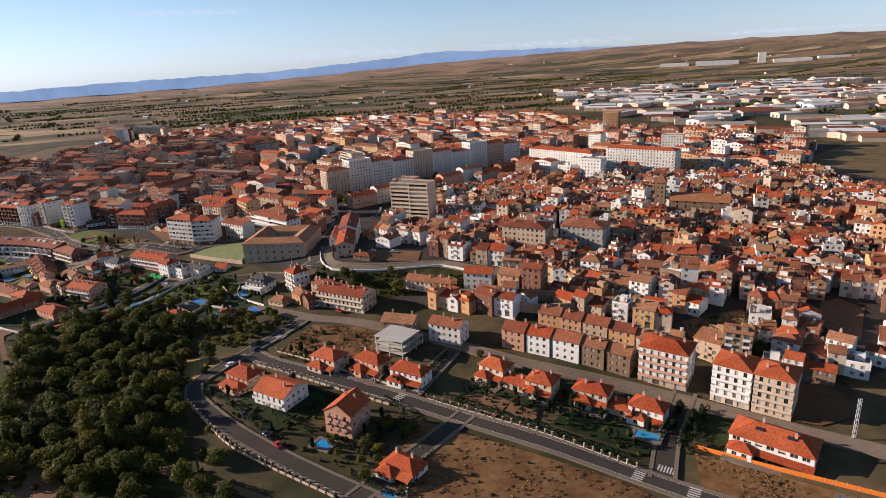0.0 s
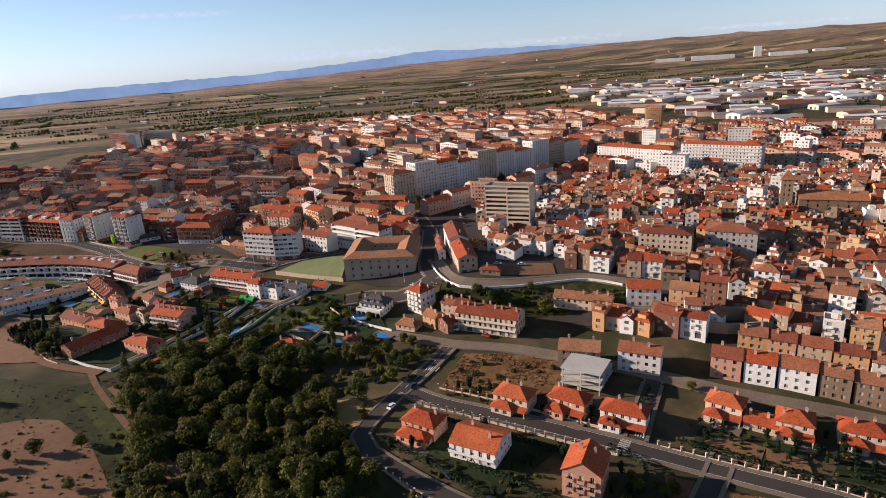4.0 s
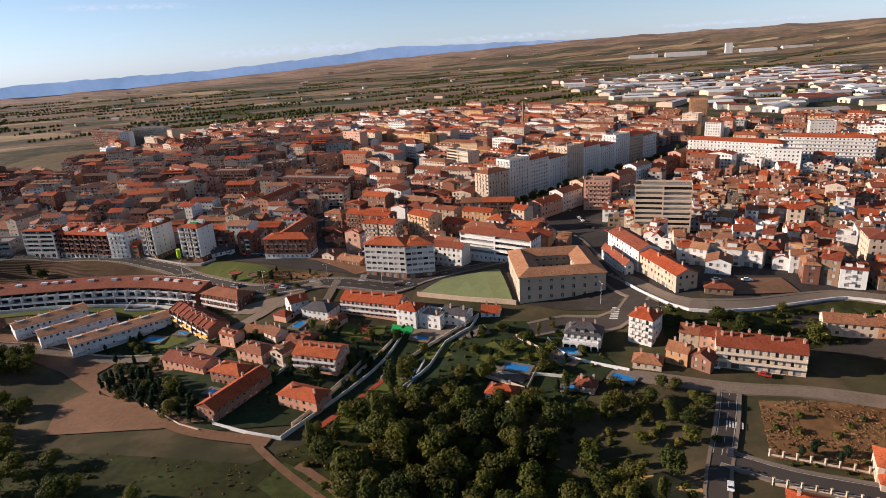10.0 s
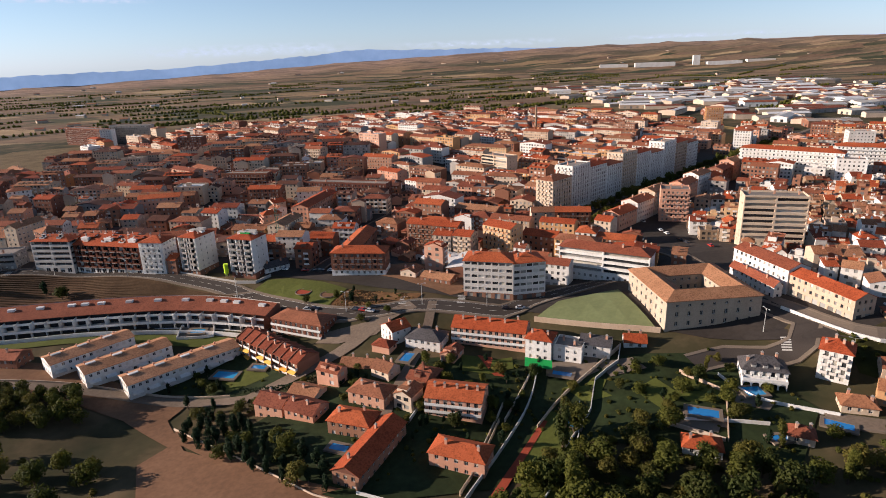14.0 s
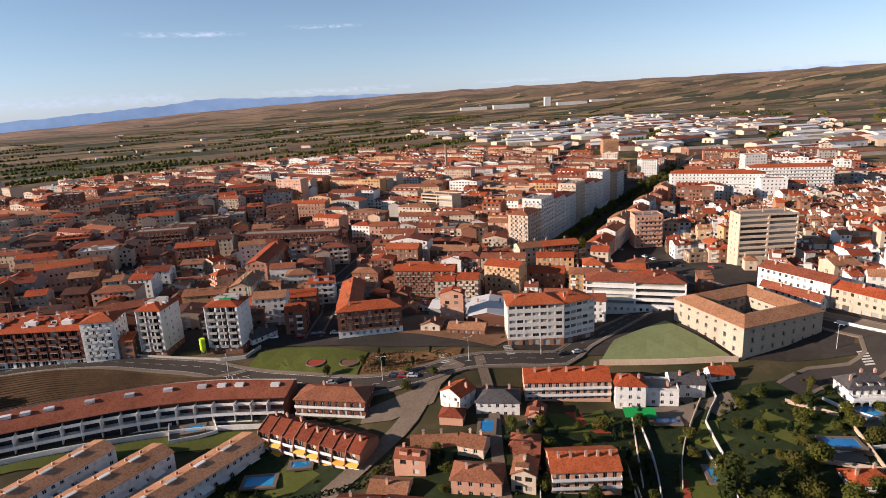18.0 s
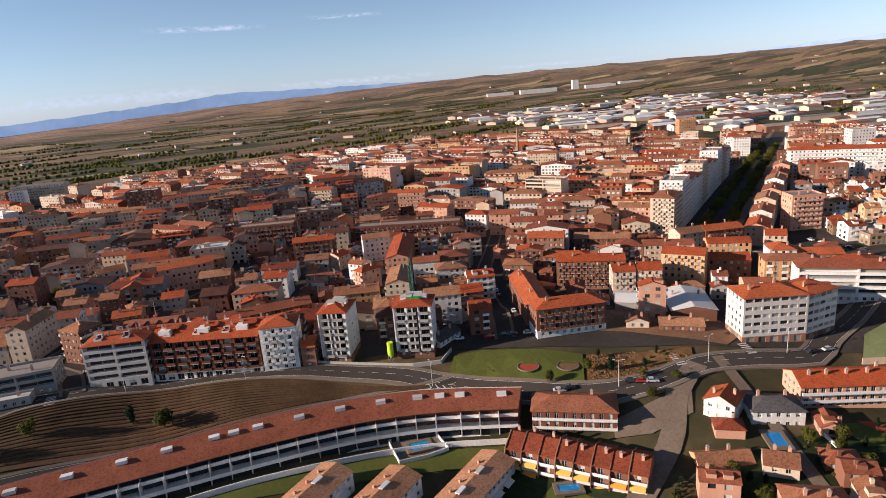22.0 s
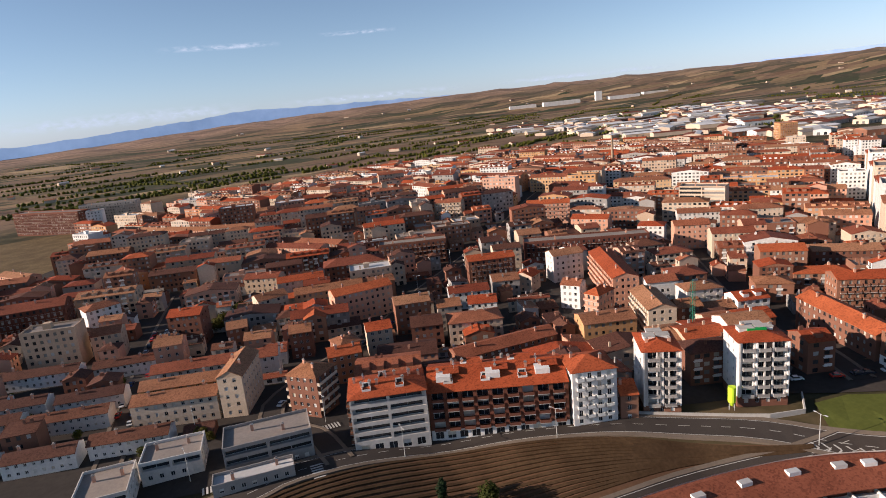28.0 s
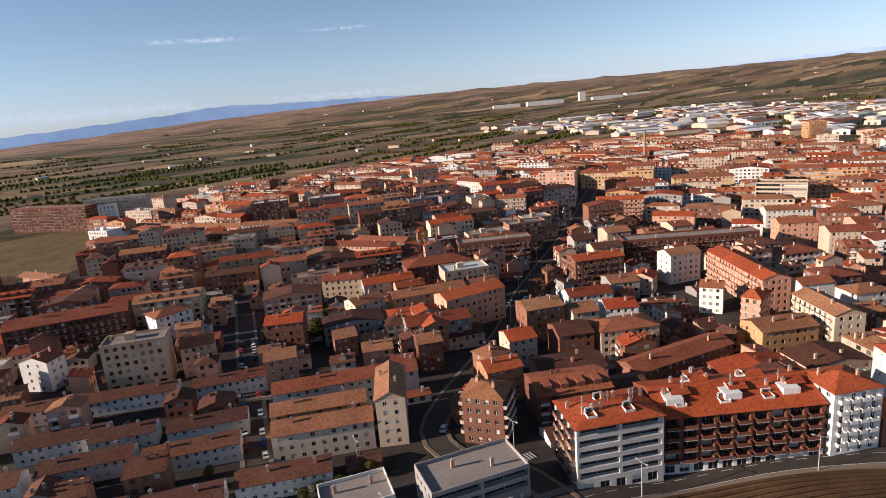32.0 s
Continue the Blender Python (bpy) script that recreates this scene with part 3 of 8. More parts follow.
def gable_roof(s, L, D, z, h, o=0.45, t=0.16, along=True, m=0, gm=1):
    """Two slopes with overhang and thickness; gables in material gm."""
    if not along:
        q = Shape()
        gable_roof(q, D, L, z, h, o, t, True, m, gm)
        q.v = [(L - y, x, zz) for x, y, zz in q.v]
        s.add(q)
        return
    k = h / (D / 2)
    e = z - o * k
    x0, x1, y0, y1, ym = -o * 0.5, L + o * 0.5, -o, D + o, D / 2
    for a, b in ((y0, ym), (ym, y1)):
        za, zb = (e, z + h) if a == y0 else (z + h, e)
        s.face([(x0, a, za + t), (x1, a, za + t), (x1, b, zb + t), (x0, b, zb + t)], m)
        s.face([(x0, b, zb), (x1, b, zb), (x1, a, za), (x0, a, za)], m)
        for x in (x0, x1):
            s.face([(x, a, za), (x, b, zb), (x, b, zb + t), (x, a, za + t)], m)
    s.face([(x0, y0, e), (x1, y0, e), (x1, y0, e + t), (x0, y0, e + t)], m)
    s.face([(x1, y1, e), (x0, y1, e), (x0, y1, e + t), (x1, y1, e + t)], m)
    for x in (0, L):
        s.face([(x, 0, z), (x, D, z), (x, ym, z + h)], gm)


def hip_roof(s, L, D, z, h, o=0.5, t=0.16, m=0):
    k = h / (min(L, D) / 2)
    e = z - o * k
    x0, x1, y0, y1 = -o, L + o, -o, D + o
    if L >= D:
        r0, r1 = (D / 2, D / 2), (L - D / 2, D / 2)
    else:
        r0, r1 = (L / 2, L / 2), (L / 2, D - L / 2)
    c = [(x0, y0), (x1, y0), (x1, y1), (x0, y1)]
    A, B = (*r0, z + h + t), (*r1, z + h + t)
    C = [(*p, e + t) for p in c]
    if L >= D:
        faces = [[C[0], C[1], B, A], [C[1], C[2], B], [C[2], C[3], A, B], [C[3], C[0], A]]
    else:
        faces = [[C[0], C[1], A], [C[1], C[2], B, A], [C[2], C[3], B], [C[3], C[0], A, B]]
    for q in faces:
        s.face(q, m)
    for i in range(4):
        j = (i + 1) % 4
        s.face([(*c[i], e), (*c[j], e), C[j], C[i]], m)
    s.face([(*p, e) for p in reversed(c)], m)


def flat_roof(s, L, D, z, parapet=0.9, t=0.25, m=0, wm=1):
    s.face([(0, 0, z), (L, 0, z), (L, D, z), (0, D, z)], m)
    for x0, y0, x1, y1 in ((0, 0, L, t), (0, D - t, L, D), (0, t, t, D - t), (L - t, t, L, D - t)):
        s.box(x0, y0, z - 0.1, x1, y1, z + parapet, wm)


CHIMNEY = None


def chimney_mesh():
    global CHIMNEY
    if CHIMNEY is None:
        s = Shape()
        s.box(-0.4, -0.3, -1.4, 0.4, 0.3, 1.1, 0)
        s.box(-0.5, -0.4, 1.1, 0.5, 0.4, 1.25, 1)
        s.box(-0.2, -0.2, 1.25, 0.2, 0.2, 1.6, 1)
        CHIMNEY = s.mesh("chimney", [W_PINK, W_GREY])
    return CHIMNEY


WINDOW_MESH = {}


def window_mesh(w, h, style):
    key = (round(w, 1), round(h, 1), style)
    if key not in WINDOW_MESH:
        w, h = key[0], key[1]
        s = Shape()
        f = 0.09
        for x0, z0, x1, z1 in ((0, 0, w, f), (0, h - f, w, h), (0, f, f, h - f), (w - f, f, w, h - f), (w / 2 - f / 2, f, w / 2 + f / 2, h - f)):
            s.box(x0, -0.05, z0, x1, 0.03, z1, 1)
        s.face([(f, 0, f), (w - f, 0, f), (w - f, 0, h - f), (f, 0, h - f)], 0)
        if style:
            cut = h * (0.45 if style == 1 else 0.0)
            s.box(f, -0.03, max(f, cut), w - f, -0.01, h - f, 2)
        WINDOW_MESH[key] = s.mesh("window", [GLASS, METAL_PALE, SHUTTER])
    return WINDOW_MESH[key]


def site(ax, ay, bx, by):
    """A local frame with x along the front from A to B and y away from it; returns length, matrix, height function."""
    L = math.hypot(bx - ax, by - ay)
    ang = math.atan2(by - ay, bx - ax)
    return L, ang


FLIGHT = [(0, 0), (-110, 58), (-220, 132), (-310, 207), (-400, 288), (-506, 402)]


def away(x, y):
    return min(math.hypot(x - a, y - b) for a, b in FLIGHT)


HEROES = []


def house(name, label, category, A, B, depth, floors, wall=W_CREAM, roof=R_BROWN, kind="hip", rise=2.2, fh=3.0, win=(1.2, 1.4, 2.9), front="win", back="win", side="win", ground_fl="win",
          ground_wall=None, z=None, chim=2, over=0.5, along=True, parapet=0.9, balc=None, base=None, top_wall=None, rng=None, skirt=2.5, group="", balc_mat=None, wside=None):
    """A detached building: front from A to B (left to right as seen from the street), with real storeys and openings."""
    rng = rng or random.Random(hash((round(A[0] * 7), round(A[1] * 7))) & 0xffff)
    L, ang = site(*A, *B)
    ca, sn = math.cos(ang), math.sin(ang)
    corners = [(A[0] + ca * x - sn * y, A[1] + sn * x + ca * y) for x, y in ((0, 0), (L, 0), (L, depth), (0, depth))]
    KEEP.append([(A[0] + ca * x - sn * y, A[1] + sn * x + ca * y) for x, y in ((-1.5, -1.5), (L + 1.5, -1.5), (L + 1.5, depth + 1.5), (-1.5, depth + 1.5))])
    gs = [gz(*c) for c in corners]
    z0 = (base if base is not None else max(gs[0], gs[1]) * 0.5 + min(gs) * 0.5) if z is None else z
    root = empty(name, pose(A[0], A[1], z0, 0, 0, math.degrees(ang)), label, category, group)
    HEROES.append((A, B, depth))
    W, glaz = Shape(), Shape()
    far_off = away(*A) > 208
    frames = []
    H = floors * fh
    walls = [((0, 0), (1, 0), L, front), ((L, 0), (0, 1), depth, side), ((L, depth), (-1, 0), L, back), ((0, depth), (0, -1), depth, wside or side)]
    balcs = []
    for p, d, ln, st in walls:
        n = (d[1], -d[0])
        lo = min(gs) - z0 - skirt
        q = lambda x, zz: (p[0] + d[0] * x, p[1] + d[1] * x, zz)
        W.face([q(0, lo), q(ln, lo), q(ln, 0), q(0, 0)], 1 if ground_wall else 0)
        for k in range(floors):
            mm = 1 if (k == 0 and ground_wall) else 0
            style = ground_fl if (k == 0 and st not in ("blank", "few")) else st
            a, b = k * fh, (k + 1) * fh
            rec = 0.22
            if style == "win":
                wins = [(x, win[0], 0.95, 0.95 + win[1]) for x in columns(ln, win[0], win[2])]
            elif style == "door":
                wins = [(x, win[0], 0.12, 2.3) for x in columns(ln, win[0], win[2])]
            elif style == "shop":
                wins = [(x, 2.6, 0.15, 2.6) for x in columns(ln, 2.6, 3.7)]
            elif style == "few":
                wins = [(x, 0.9, 1.0, 2.2) for x in columns(ln, 0.9, 6.0)]
            elif style == "ribbon":
                wins, rec = [(x, ww, 1.0, fh - 0.25) for x, ww in ([(0.5, ln - 1.0)] if ln < 9 else [(0.5, ln * 0.5 - 0.9), (ln * 0.5 + 0.4, ln * 0.5 - 0.9)])], 1.3
            elif style == "strip":
                wins = [(x, 2.5, 1.15, 2.45) for x in columns(ln, 2.5, 2.85, 0.4)]
            elif style == "loggia":
                cs = columns(ln, 3.4, 4.6)
                wins, rec = [(x, 3.4, 0.1, fh - 0.3) for x in cs], 1.4
                balcs += [(p, d, n, x, 3.4, a) for x in cs]
            elif style == "balcony":
                cs = columns(ln, win[0], win[2])
                wins = [(x, win[0], 0.1, 2.25) for x in cs]
                if k:
                    balcs += [(p, d, n, x - 0.5, win[0] + 1.0, a) for x in cs]
            elif style == "longbalc":
                wins = [(x, win[0], 0.1, 2.25) for x in columns(ln, win[0], win[2])]
                balcs.append((p, d, n, 0.1, ln - 0.2, a))
            else:
                wins = []
            if far_off or (p == (L, depth)):
                band_wall(W, p, d, ln, a, b, wins, rec, mm, glaz)
            else:
                band_wall(W, p, d, ln, a, b, wins, rec, mm, None, None, frames=frames)
    mats = [wall, ground_wall or wall]
    part("wall", W, mats, root)
    if glaz.v:
        part("glazing", glaz, PANE, root, kind="stuff")
    shut = [0 if f[2] > 4 else rng.choice((0, 0, 0, 1, 2)) for f in frames]
    for (p, d, w, h), st in zip(frames, shut):
        part("window", window_mesh(w, h, st), None, root, at=Matrix.Translation(p) @ pose(0, 0, 0, 0, 0, math.degrees(math.atan2(d[1], d[0]))))
    stack = Shape()
    for p, d, n, x, w, zz in balcs:
        s = Shape()
        s.box(0, -1.05, -0.08, w, 0, 0.1, 0)
        s.box(0, -1.05, 0.1, w, -0.97, 1.05, 1)
        for xx in (0, w - 0.08):
            s.box(xx, -0.97, 0.1, xx + 0.08, 0, 1.05, 1)
        bm_ = Matrix.Translation((p[0] + d[0] * x, p[1] + d[1] * x, zz)) @ pose(0, 0, 0, 0, 0, math.degrees(math.atan2(d[1], d[0])))
        if far_off:
            stack.add(s.moved(bm_))
        else:
            part("balcony", s, [CONCRETE, balc_mat or wall], root, at=bm_)
    if stack.v:
        part("balustrade", stack, [CONCRETE, balc_mat or wall], root, kind="stuff")
    R = Shape()
    if kind == "hip":
        hip_roof(R, L, depth, H, rise, over)
    elif kind == "gable":
        gable_roof(R, L, depth, H, rise, over, along=along)
    else:
        flat_roof(R, L, depth, H, parapet)
    cover = part("roof", R, [roof, wall], root)
    for i in range(chim):
        x = L * (i + 0.5 + rng.uniform(-0.2, 0.2)) / chim
        y = depth * rng.choice((0.35, 0.65))
        if kind == "flat":
            part("chimney", chimney_mesh(), None, cover, at=Matrix.Translation((x, y, H + 0.9)))
        else:
            edge = min(y, depth - y, *( (x, L - x) if kind == "hip" else (99, 99))) if along or kind == "hip" else min(x, L - x)
            part("chimney", chimney_mesh(), None, cover, at=Matrix.Translation((x, y, H + min(rise, rise * edge / ((depth if along or kind == "hip" else L) / 2)) + 0.5)))
    return root, L, H


# ---- rows of houses ----
def inside(x, y, poly):
    r = False
    j = len(poly) - 1
    for i in range(len(poly)):
        (xi, yi), (xj, yj) = poly[i], poly[j]
        if (yi > y) != (yj > y) and x < (xj - xi) * (y - yi) / (yj - yi) + xi:
            r = not r
        j = i
    return r


def free(pts):
    for poly in KEEP:
        x0, x1 = min(p[0] for p in poly), max(p[0] for p in poly)
        y0, y1 = min(p[1] for p in poly), max(p[1] for p in poly)
        for x, y in pts:
            if x0 <= x <= x1 and y0 <= y <= y1 and inside(x, y, poly):
                return False
    for line, w in ROADS:
        for p in line:
            for x, y in pts:
                if (p.x - x) ** 2 + (p.y - y) ** 2 < w * w:
                    return False
    return True


COUNT = {"near": 0, "mid": 0, "far": 0}
FAR = Shape()
FAR_MATS = []
FAR_TINT = []
TAKEN = set()        # small squares of ground that houses cover


def far_slot(m):
    if m not in FAR_MATS:
        FAR_MATS.append(m)
    return FAR_MATS.index(m)


def row_house(x, y, ang, L, D, floors, wall, roof, rng, kind="gable", rise=1.9, fh=2.95, near=345, mid=420, labels=("apartment_building", "block of flats", "building"), sparse=False):
    """One house of a row, as detailed as its distance calls for."""
    ca, sn = math.cos(ang), math.sin(ang)
    T = lambda u, v: (x + ca * u - sn * v, y + sn * u + ca * v)
    pts = [T(0, 0), T(L, 0), T(L, D), T(0, D), T(L / 2, D / 2), T(L / 2, 0), T(L / 2, D)]
    if not free(pts):
        return False
    cells = {(round(T(u, v)[0] / 2.5), round(T(u, v)[1] / 2.5)) for u in np.linspace(0.8, L - 0.8, max(2, int(L / 2))) for v in np.linspace(0.8, D - 0.8, max(2, int(D / 2)))}
    if sparse and cells & TAKEN:
        return False
    TAKEN.update(cells)
    z0 = gz(*T(L / 2, D / 2))
    dist = away(*T(L / 2, D / 2))
    H = floors * fh
    W, PN, R, BF = Shape(), Shape(), Shape(), Shape()
    style = rng.random()
    blank = rng.choice((0, 0, 0.15, 0.35))
    ww, wh, pitch = (1.35, 1.5, 2.7) if style < 0.6 else (1.9, 1.5, 3.2)
    for p, d, ln, kindw in (((0, 0), (1, 0), L, 1), ((L, D), (-1, 0), L, 1), ((L, 0), (0, 1), D, 0), ((0, D), (0, -1), D, 0)):
        if dist > mid or not kindw:
            q = lambda u, zz, o=0.0: (p[0] + d[0] * u + d[1] * o, p[1] + d[1] * u - d[0] * o, zz)
            W.face([q(0, -3), q(ln, -3), q(ln, H), q(0, H)])
            if kindw or (style > 0.75 and dist < mid):
                for k in range(floors):
                    for u in columns(ln, ww, pitch if kindw else 4.5):
                        a = k * fh + 0.9
                        PN.face([q(u, a, 0.03), q(u + ww, a, 0.03), q(u + ww, a + wh, 0.03), q(u, a + wh, 0.03)])
        else:
            q = lambda u, zz: (p[0] + d[0] * u, p[1] + d[1] * u, zz)
            W.face([q(0, -3), q(ln, -3), q(ln, 0), q(0, 0)])
            cols = columns(ln, ww, pitch)
            for k in range(floors):
                shop = k == 0 and style < 0.5 and floors > 2
                wins = [(u, 2.4, 0.2, 2.5) for u in columns(ln, 2.4, 3.6)] if shop else [(u, ww, 0.9, 0.9 + wh) for u in cols if rng.random() >= blank]
                band_wall(W, p, d, ln, k * fh, (k + 1) * fh, wins, 0.2, 0, PN)
            if dist < max(near, 420) and style > 0.3 and floors > 2:
                for k in range(1, floors):
                    for i, u in enumerate(cols):
                        if i % 2 == int(style * 10) % 2:
                            bx = Shape()
                            bx.box(-0.4, -0.8, -0.1, ww + 0.4, 0, 0.08)
                            bx.box(-0.4, -0.8, 0.08, ww + 0.4, -0.74, 0.95)
                            BF.add(bx.moved(Matrix.Translation((p[0] + d[0] * u, p[1] + d[1] * u, k * fh + 0.1)) @ Matrix.Rotation(math.atan2(d[1], d[0]), 4, "Z")))
    if kind == "gable":
        gable_roof(R, L, D, H, rise, 0.4)
    elif kind == "cross":
        gable_roof(R, L, D, H, rise, 0.4, along=False)
    elif kind == "lean":
        e = 0.35
        q = [(-e, -e), (L + e, -e), (L + e, D + e), (-e, D + e)]
        zs = (H - 0.1, H - 0.1, H + rise, H + rise)
        R.face([(*c, z) for c, z in zip(q, zs)])
        R.face([(*c, z - 0.2) for c, z in reversed(list(zip(q, zs)))])
        for i in range(4):
            j = (i + 1) % 4
            R.face([(*q[i], zs[i] - 0.2), (*q[j], zs[j] - 0.2), (*q[j], zs[j]), (*q[i], zs[i])])
        for e in (0, L):
            R.face([(e, 0, H), (e, D, H), (e, D, H + rise)], 1)
        R.face([(0, D, H), (L, D, H), (L, D, H + rise), (0, D, H + rise)], 1)
    elif kind == "hip":
        hip_roof(R, L, D, H, rise, 0.4)
    else:
        flat_roof(R, L, D, H, 0.8)
    if kind == "flat":
        R.box(L * 0.35, D * 0.4, H, L * 0.35 + 3.2, D * 0.4 + 3.0, H + 2.5, 1)
    elif kind == "gable" and style > 0.55 and L > 8:
        for u in columns(L, 2.4, 5.5):
            R.box(u, D * 0.12, H, u + 2.4, D * 0.4, H + rise * 0.55 + 0.9, 1, 0)
    elif L <= 8 and style > 0.6:
        R.box(L * 0.15, D * 0.1, H - 0.5, L * 0.7, D * 0.42, H + rise * 0.7 + 0.8, 1, 0)
    ch = [(L * rng.uniform(0.1, 0.9), D * rng.choice((0.3, 0.62, 0.7))) for _ in range(rng.choice((1, 2, 2, 3)))]
    ct = [(cx, cy, H + (rise * min(cy, D - cy) / (D / 2) if kind != "flat" else 0) + (0.5 if kind != "flat" else 0.9)) for cx, cy in ch]
    m = pose(x, y, z0, 0, 0, math.degrees(ang))
    if dist > near or COUNT["near"] >= 215:
        COUNT["far"] += 1
        for cx, cy, cz in ct[:2]:
            R.box(cx - 0.4, cy - 0.3, cz - 1.5, cx + 0.4, cy + 0.3, cz + 1.1, 1)
        sw, sr, sp = far_slot(wall), far_slot(roof), far_slot(PANE)
        tint = rng.random()
        sb_ = far_slot(W_WHITE if style > 0.6 else wall)
        for shp, slots in ((W, (sw,)), (BF, (sb_,)), (PN, (sp,)), (R, (sr, sw))):
            if shp.v:
                q = shp.moved(m)
                q.m = [slots[k] for k in q.m]
                FAR.add(q)
                FAR_TINT.extend([tint] * len(q.f))
        return True
    name, text, cat = labels
    COUNT["near"] += 1
    root = empty(name, m, text, cat, "houses of the town")
    part("wall", W, [wall], root)
    part("glazing", PN, [PANE], root, kind="stuff")
    cover = part("roof", R, [roof, wall], root)
    if BF.v:
        part("balustrade", BF, [W_WHITE if style > 0.6 else wall], root, kind="stuff")
    for c in ct[:1]:
        part("chimney", chimney_mesh(), None, cover, at=Matrix.Translation(c))
    return True


def fill(poly, deg, rng, floors=(3, 6), front=(10, 20), depth=(10, 13), street=9.0, court=(6, 12), cross=70, walls=None, roofs=None, kinds=("gable",), jitter=0.0, rise=(1.5, 2.3), text="town house", skip=0.04, cat="building", name="town_house", limit=0):
    """Rows of houses along parallel streets inside an outline."""
    ang = radians(deg)
    ca, sn = math.cos(ang), math.sin(ang)
    us = [ca * x + sn * y for x, y in poly]
    vs = [-sn * x + ca * y for x, y in poly]
    v = min(vs)
    names = {W_WHITE: "white-plastered", W_CREAM: "cream-plastered", W_BRICK: "red-brick", W_OCHRE: "ochre-plastered", W_STONE: "old stone", W_GREY: "grey-rendered", W_PINK: "salmon-rendered"}
    rn = {R_RED: "orange tile", R_BROWN: "brown tile", R_TAN: "weathered tile", R_DARKRED: "dark red tile", R_DARK: "dark slate", R_OLD: "dark brown tile", R_FLAT: "flat gravel", R_SHEET: "pale metal"}
    while v < max(vs):
        d1, d2, ct = rng.uniform(*depth), rng.uniform(*depth), rng.uniform(*court)
        for v0, dd in ((v, d1), (v + d1 + ct, d2)):
            u = min(us) + rng.uniform(0, 20)
            run = 0.0
            while u < max(us):
                if run > cross * rng.uniform(0.8, 1.3):
                    if v0 == v and court[1] > 8:
                        # a wing along the side street closes the court
                        D2 = rng.uniform(9, 12)
                        cx, cy = ca * (u - D2 / 2) - sn * (v + d1 + ct / 2), sn * (u - D2 / 2) + ca * (v + d1 + ct / 2)
                        if inside(cx, cy, poly):
                            w, r = rng.choice(walls), rng.choice(roofs)
                            p = (ca * u - sn * (v + d1 + 0.1), sn * u + ca * (v + d1 + 0.1))
                            row_house(*p, ang + math.pi / 2, ct - 0.2, D2, rng.randint(*floors), w, r, rng, "gable", 1.8, labels=(name, "%s %s with a %s roof" % (names[w], text, rn[r]), cat))
                    u += street
                    run = 0
                L = rng.uniform(*front)
                cu, cv = u + L / 2, v0 + dd / 2
                cx, cy = ca * cu - sn * cv, sn * cu + ca * cv
                if inside(cx, cy, poly) and rng.random() > skip:
                    w, r = rng.choice(walls), rng.choice(roofs)
                    k = rng.choice(kinds)
                    if k == "flat":
                        r = rng.choice((R_FLAT, R_FLAT, R_SHEET))
                    fl = rng.randint(*floors) + (rng.choice((1, 2)) if rng.random() < 0.12 else 0)
                    j = radians(rng.uniform(-jitter, jitter))
                    vv = v0 + rng.uniform(-1, 1) * jitter * 0.15
                    row_house(ca * u - sn * vv, sn * u + ca * vv, ang + j, L, dd + rng.uniform(-1, 1), fl, w, r, rng, k, rng.uniform(*rise), labels=(name, "%s %s with a %s roof" % (names[w], text, rn[r]), cat))
                    if v0 == v and court[1] > 8 and rng.random() < 0.5:
                        # low sheds in the court behind
                        q = v + d1 + 0.6
                        row_house(ca * u - sn * q, sn * u + ca * q, ang, L * rng.uniform(0.4, 0.8), ct * rng.uniform(0.35, 0.6), rng.choice((1, 1, 2)), rng.choice((W_WHITE, W_CREAM, W_BRICK)), rng.choice((R_TAN, R_BROWN, R_SHEET, R_FLAT)), rng, rng.choice(("lean", "gable", "flat")), 0.9, near=0, mid=0)
                u += L + (0.05 if rng.random() > 0.12 else rng.uniform(1, 4))
                run += L
        v += d1 + d2 + ct + street


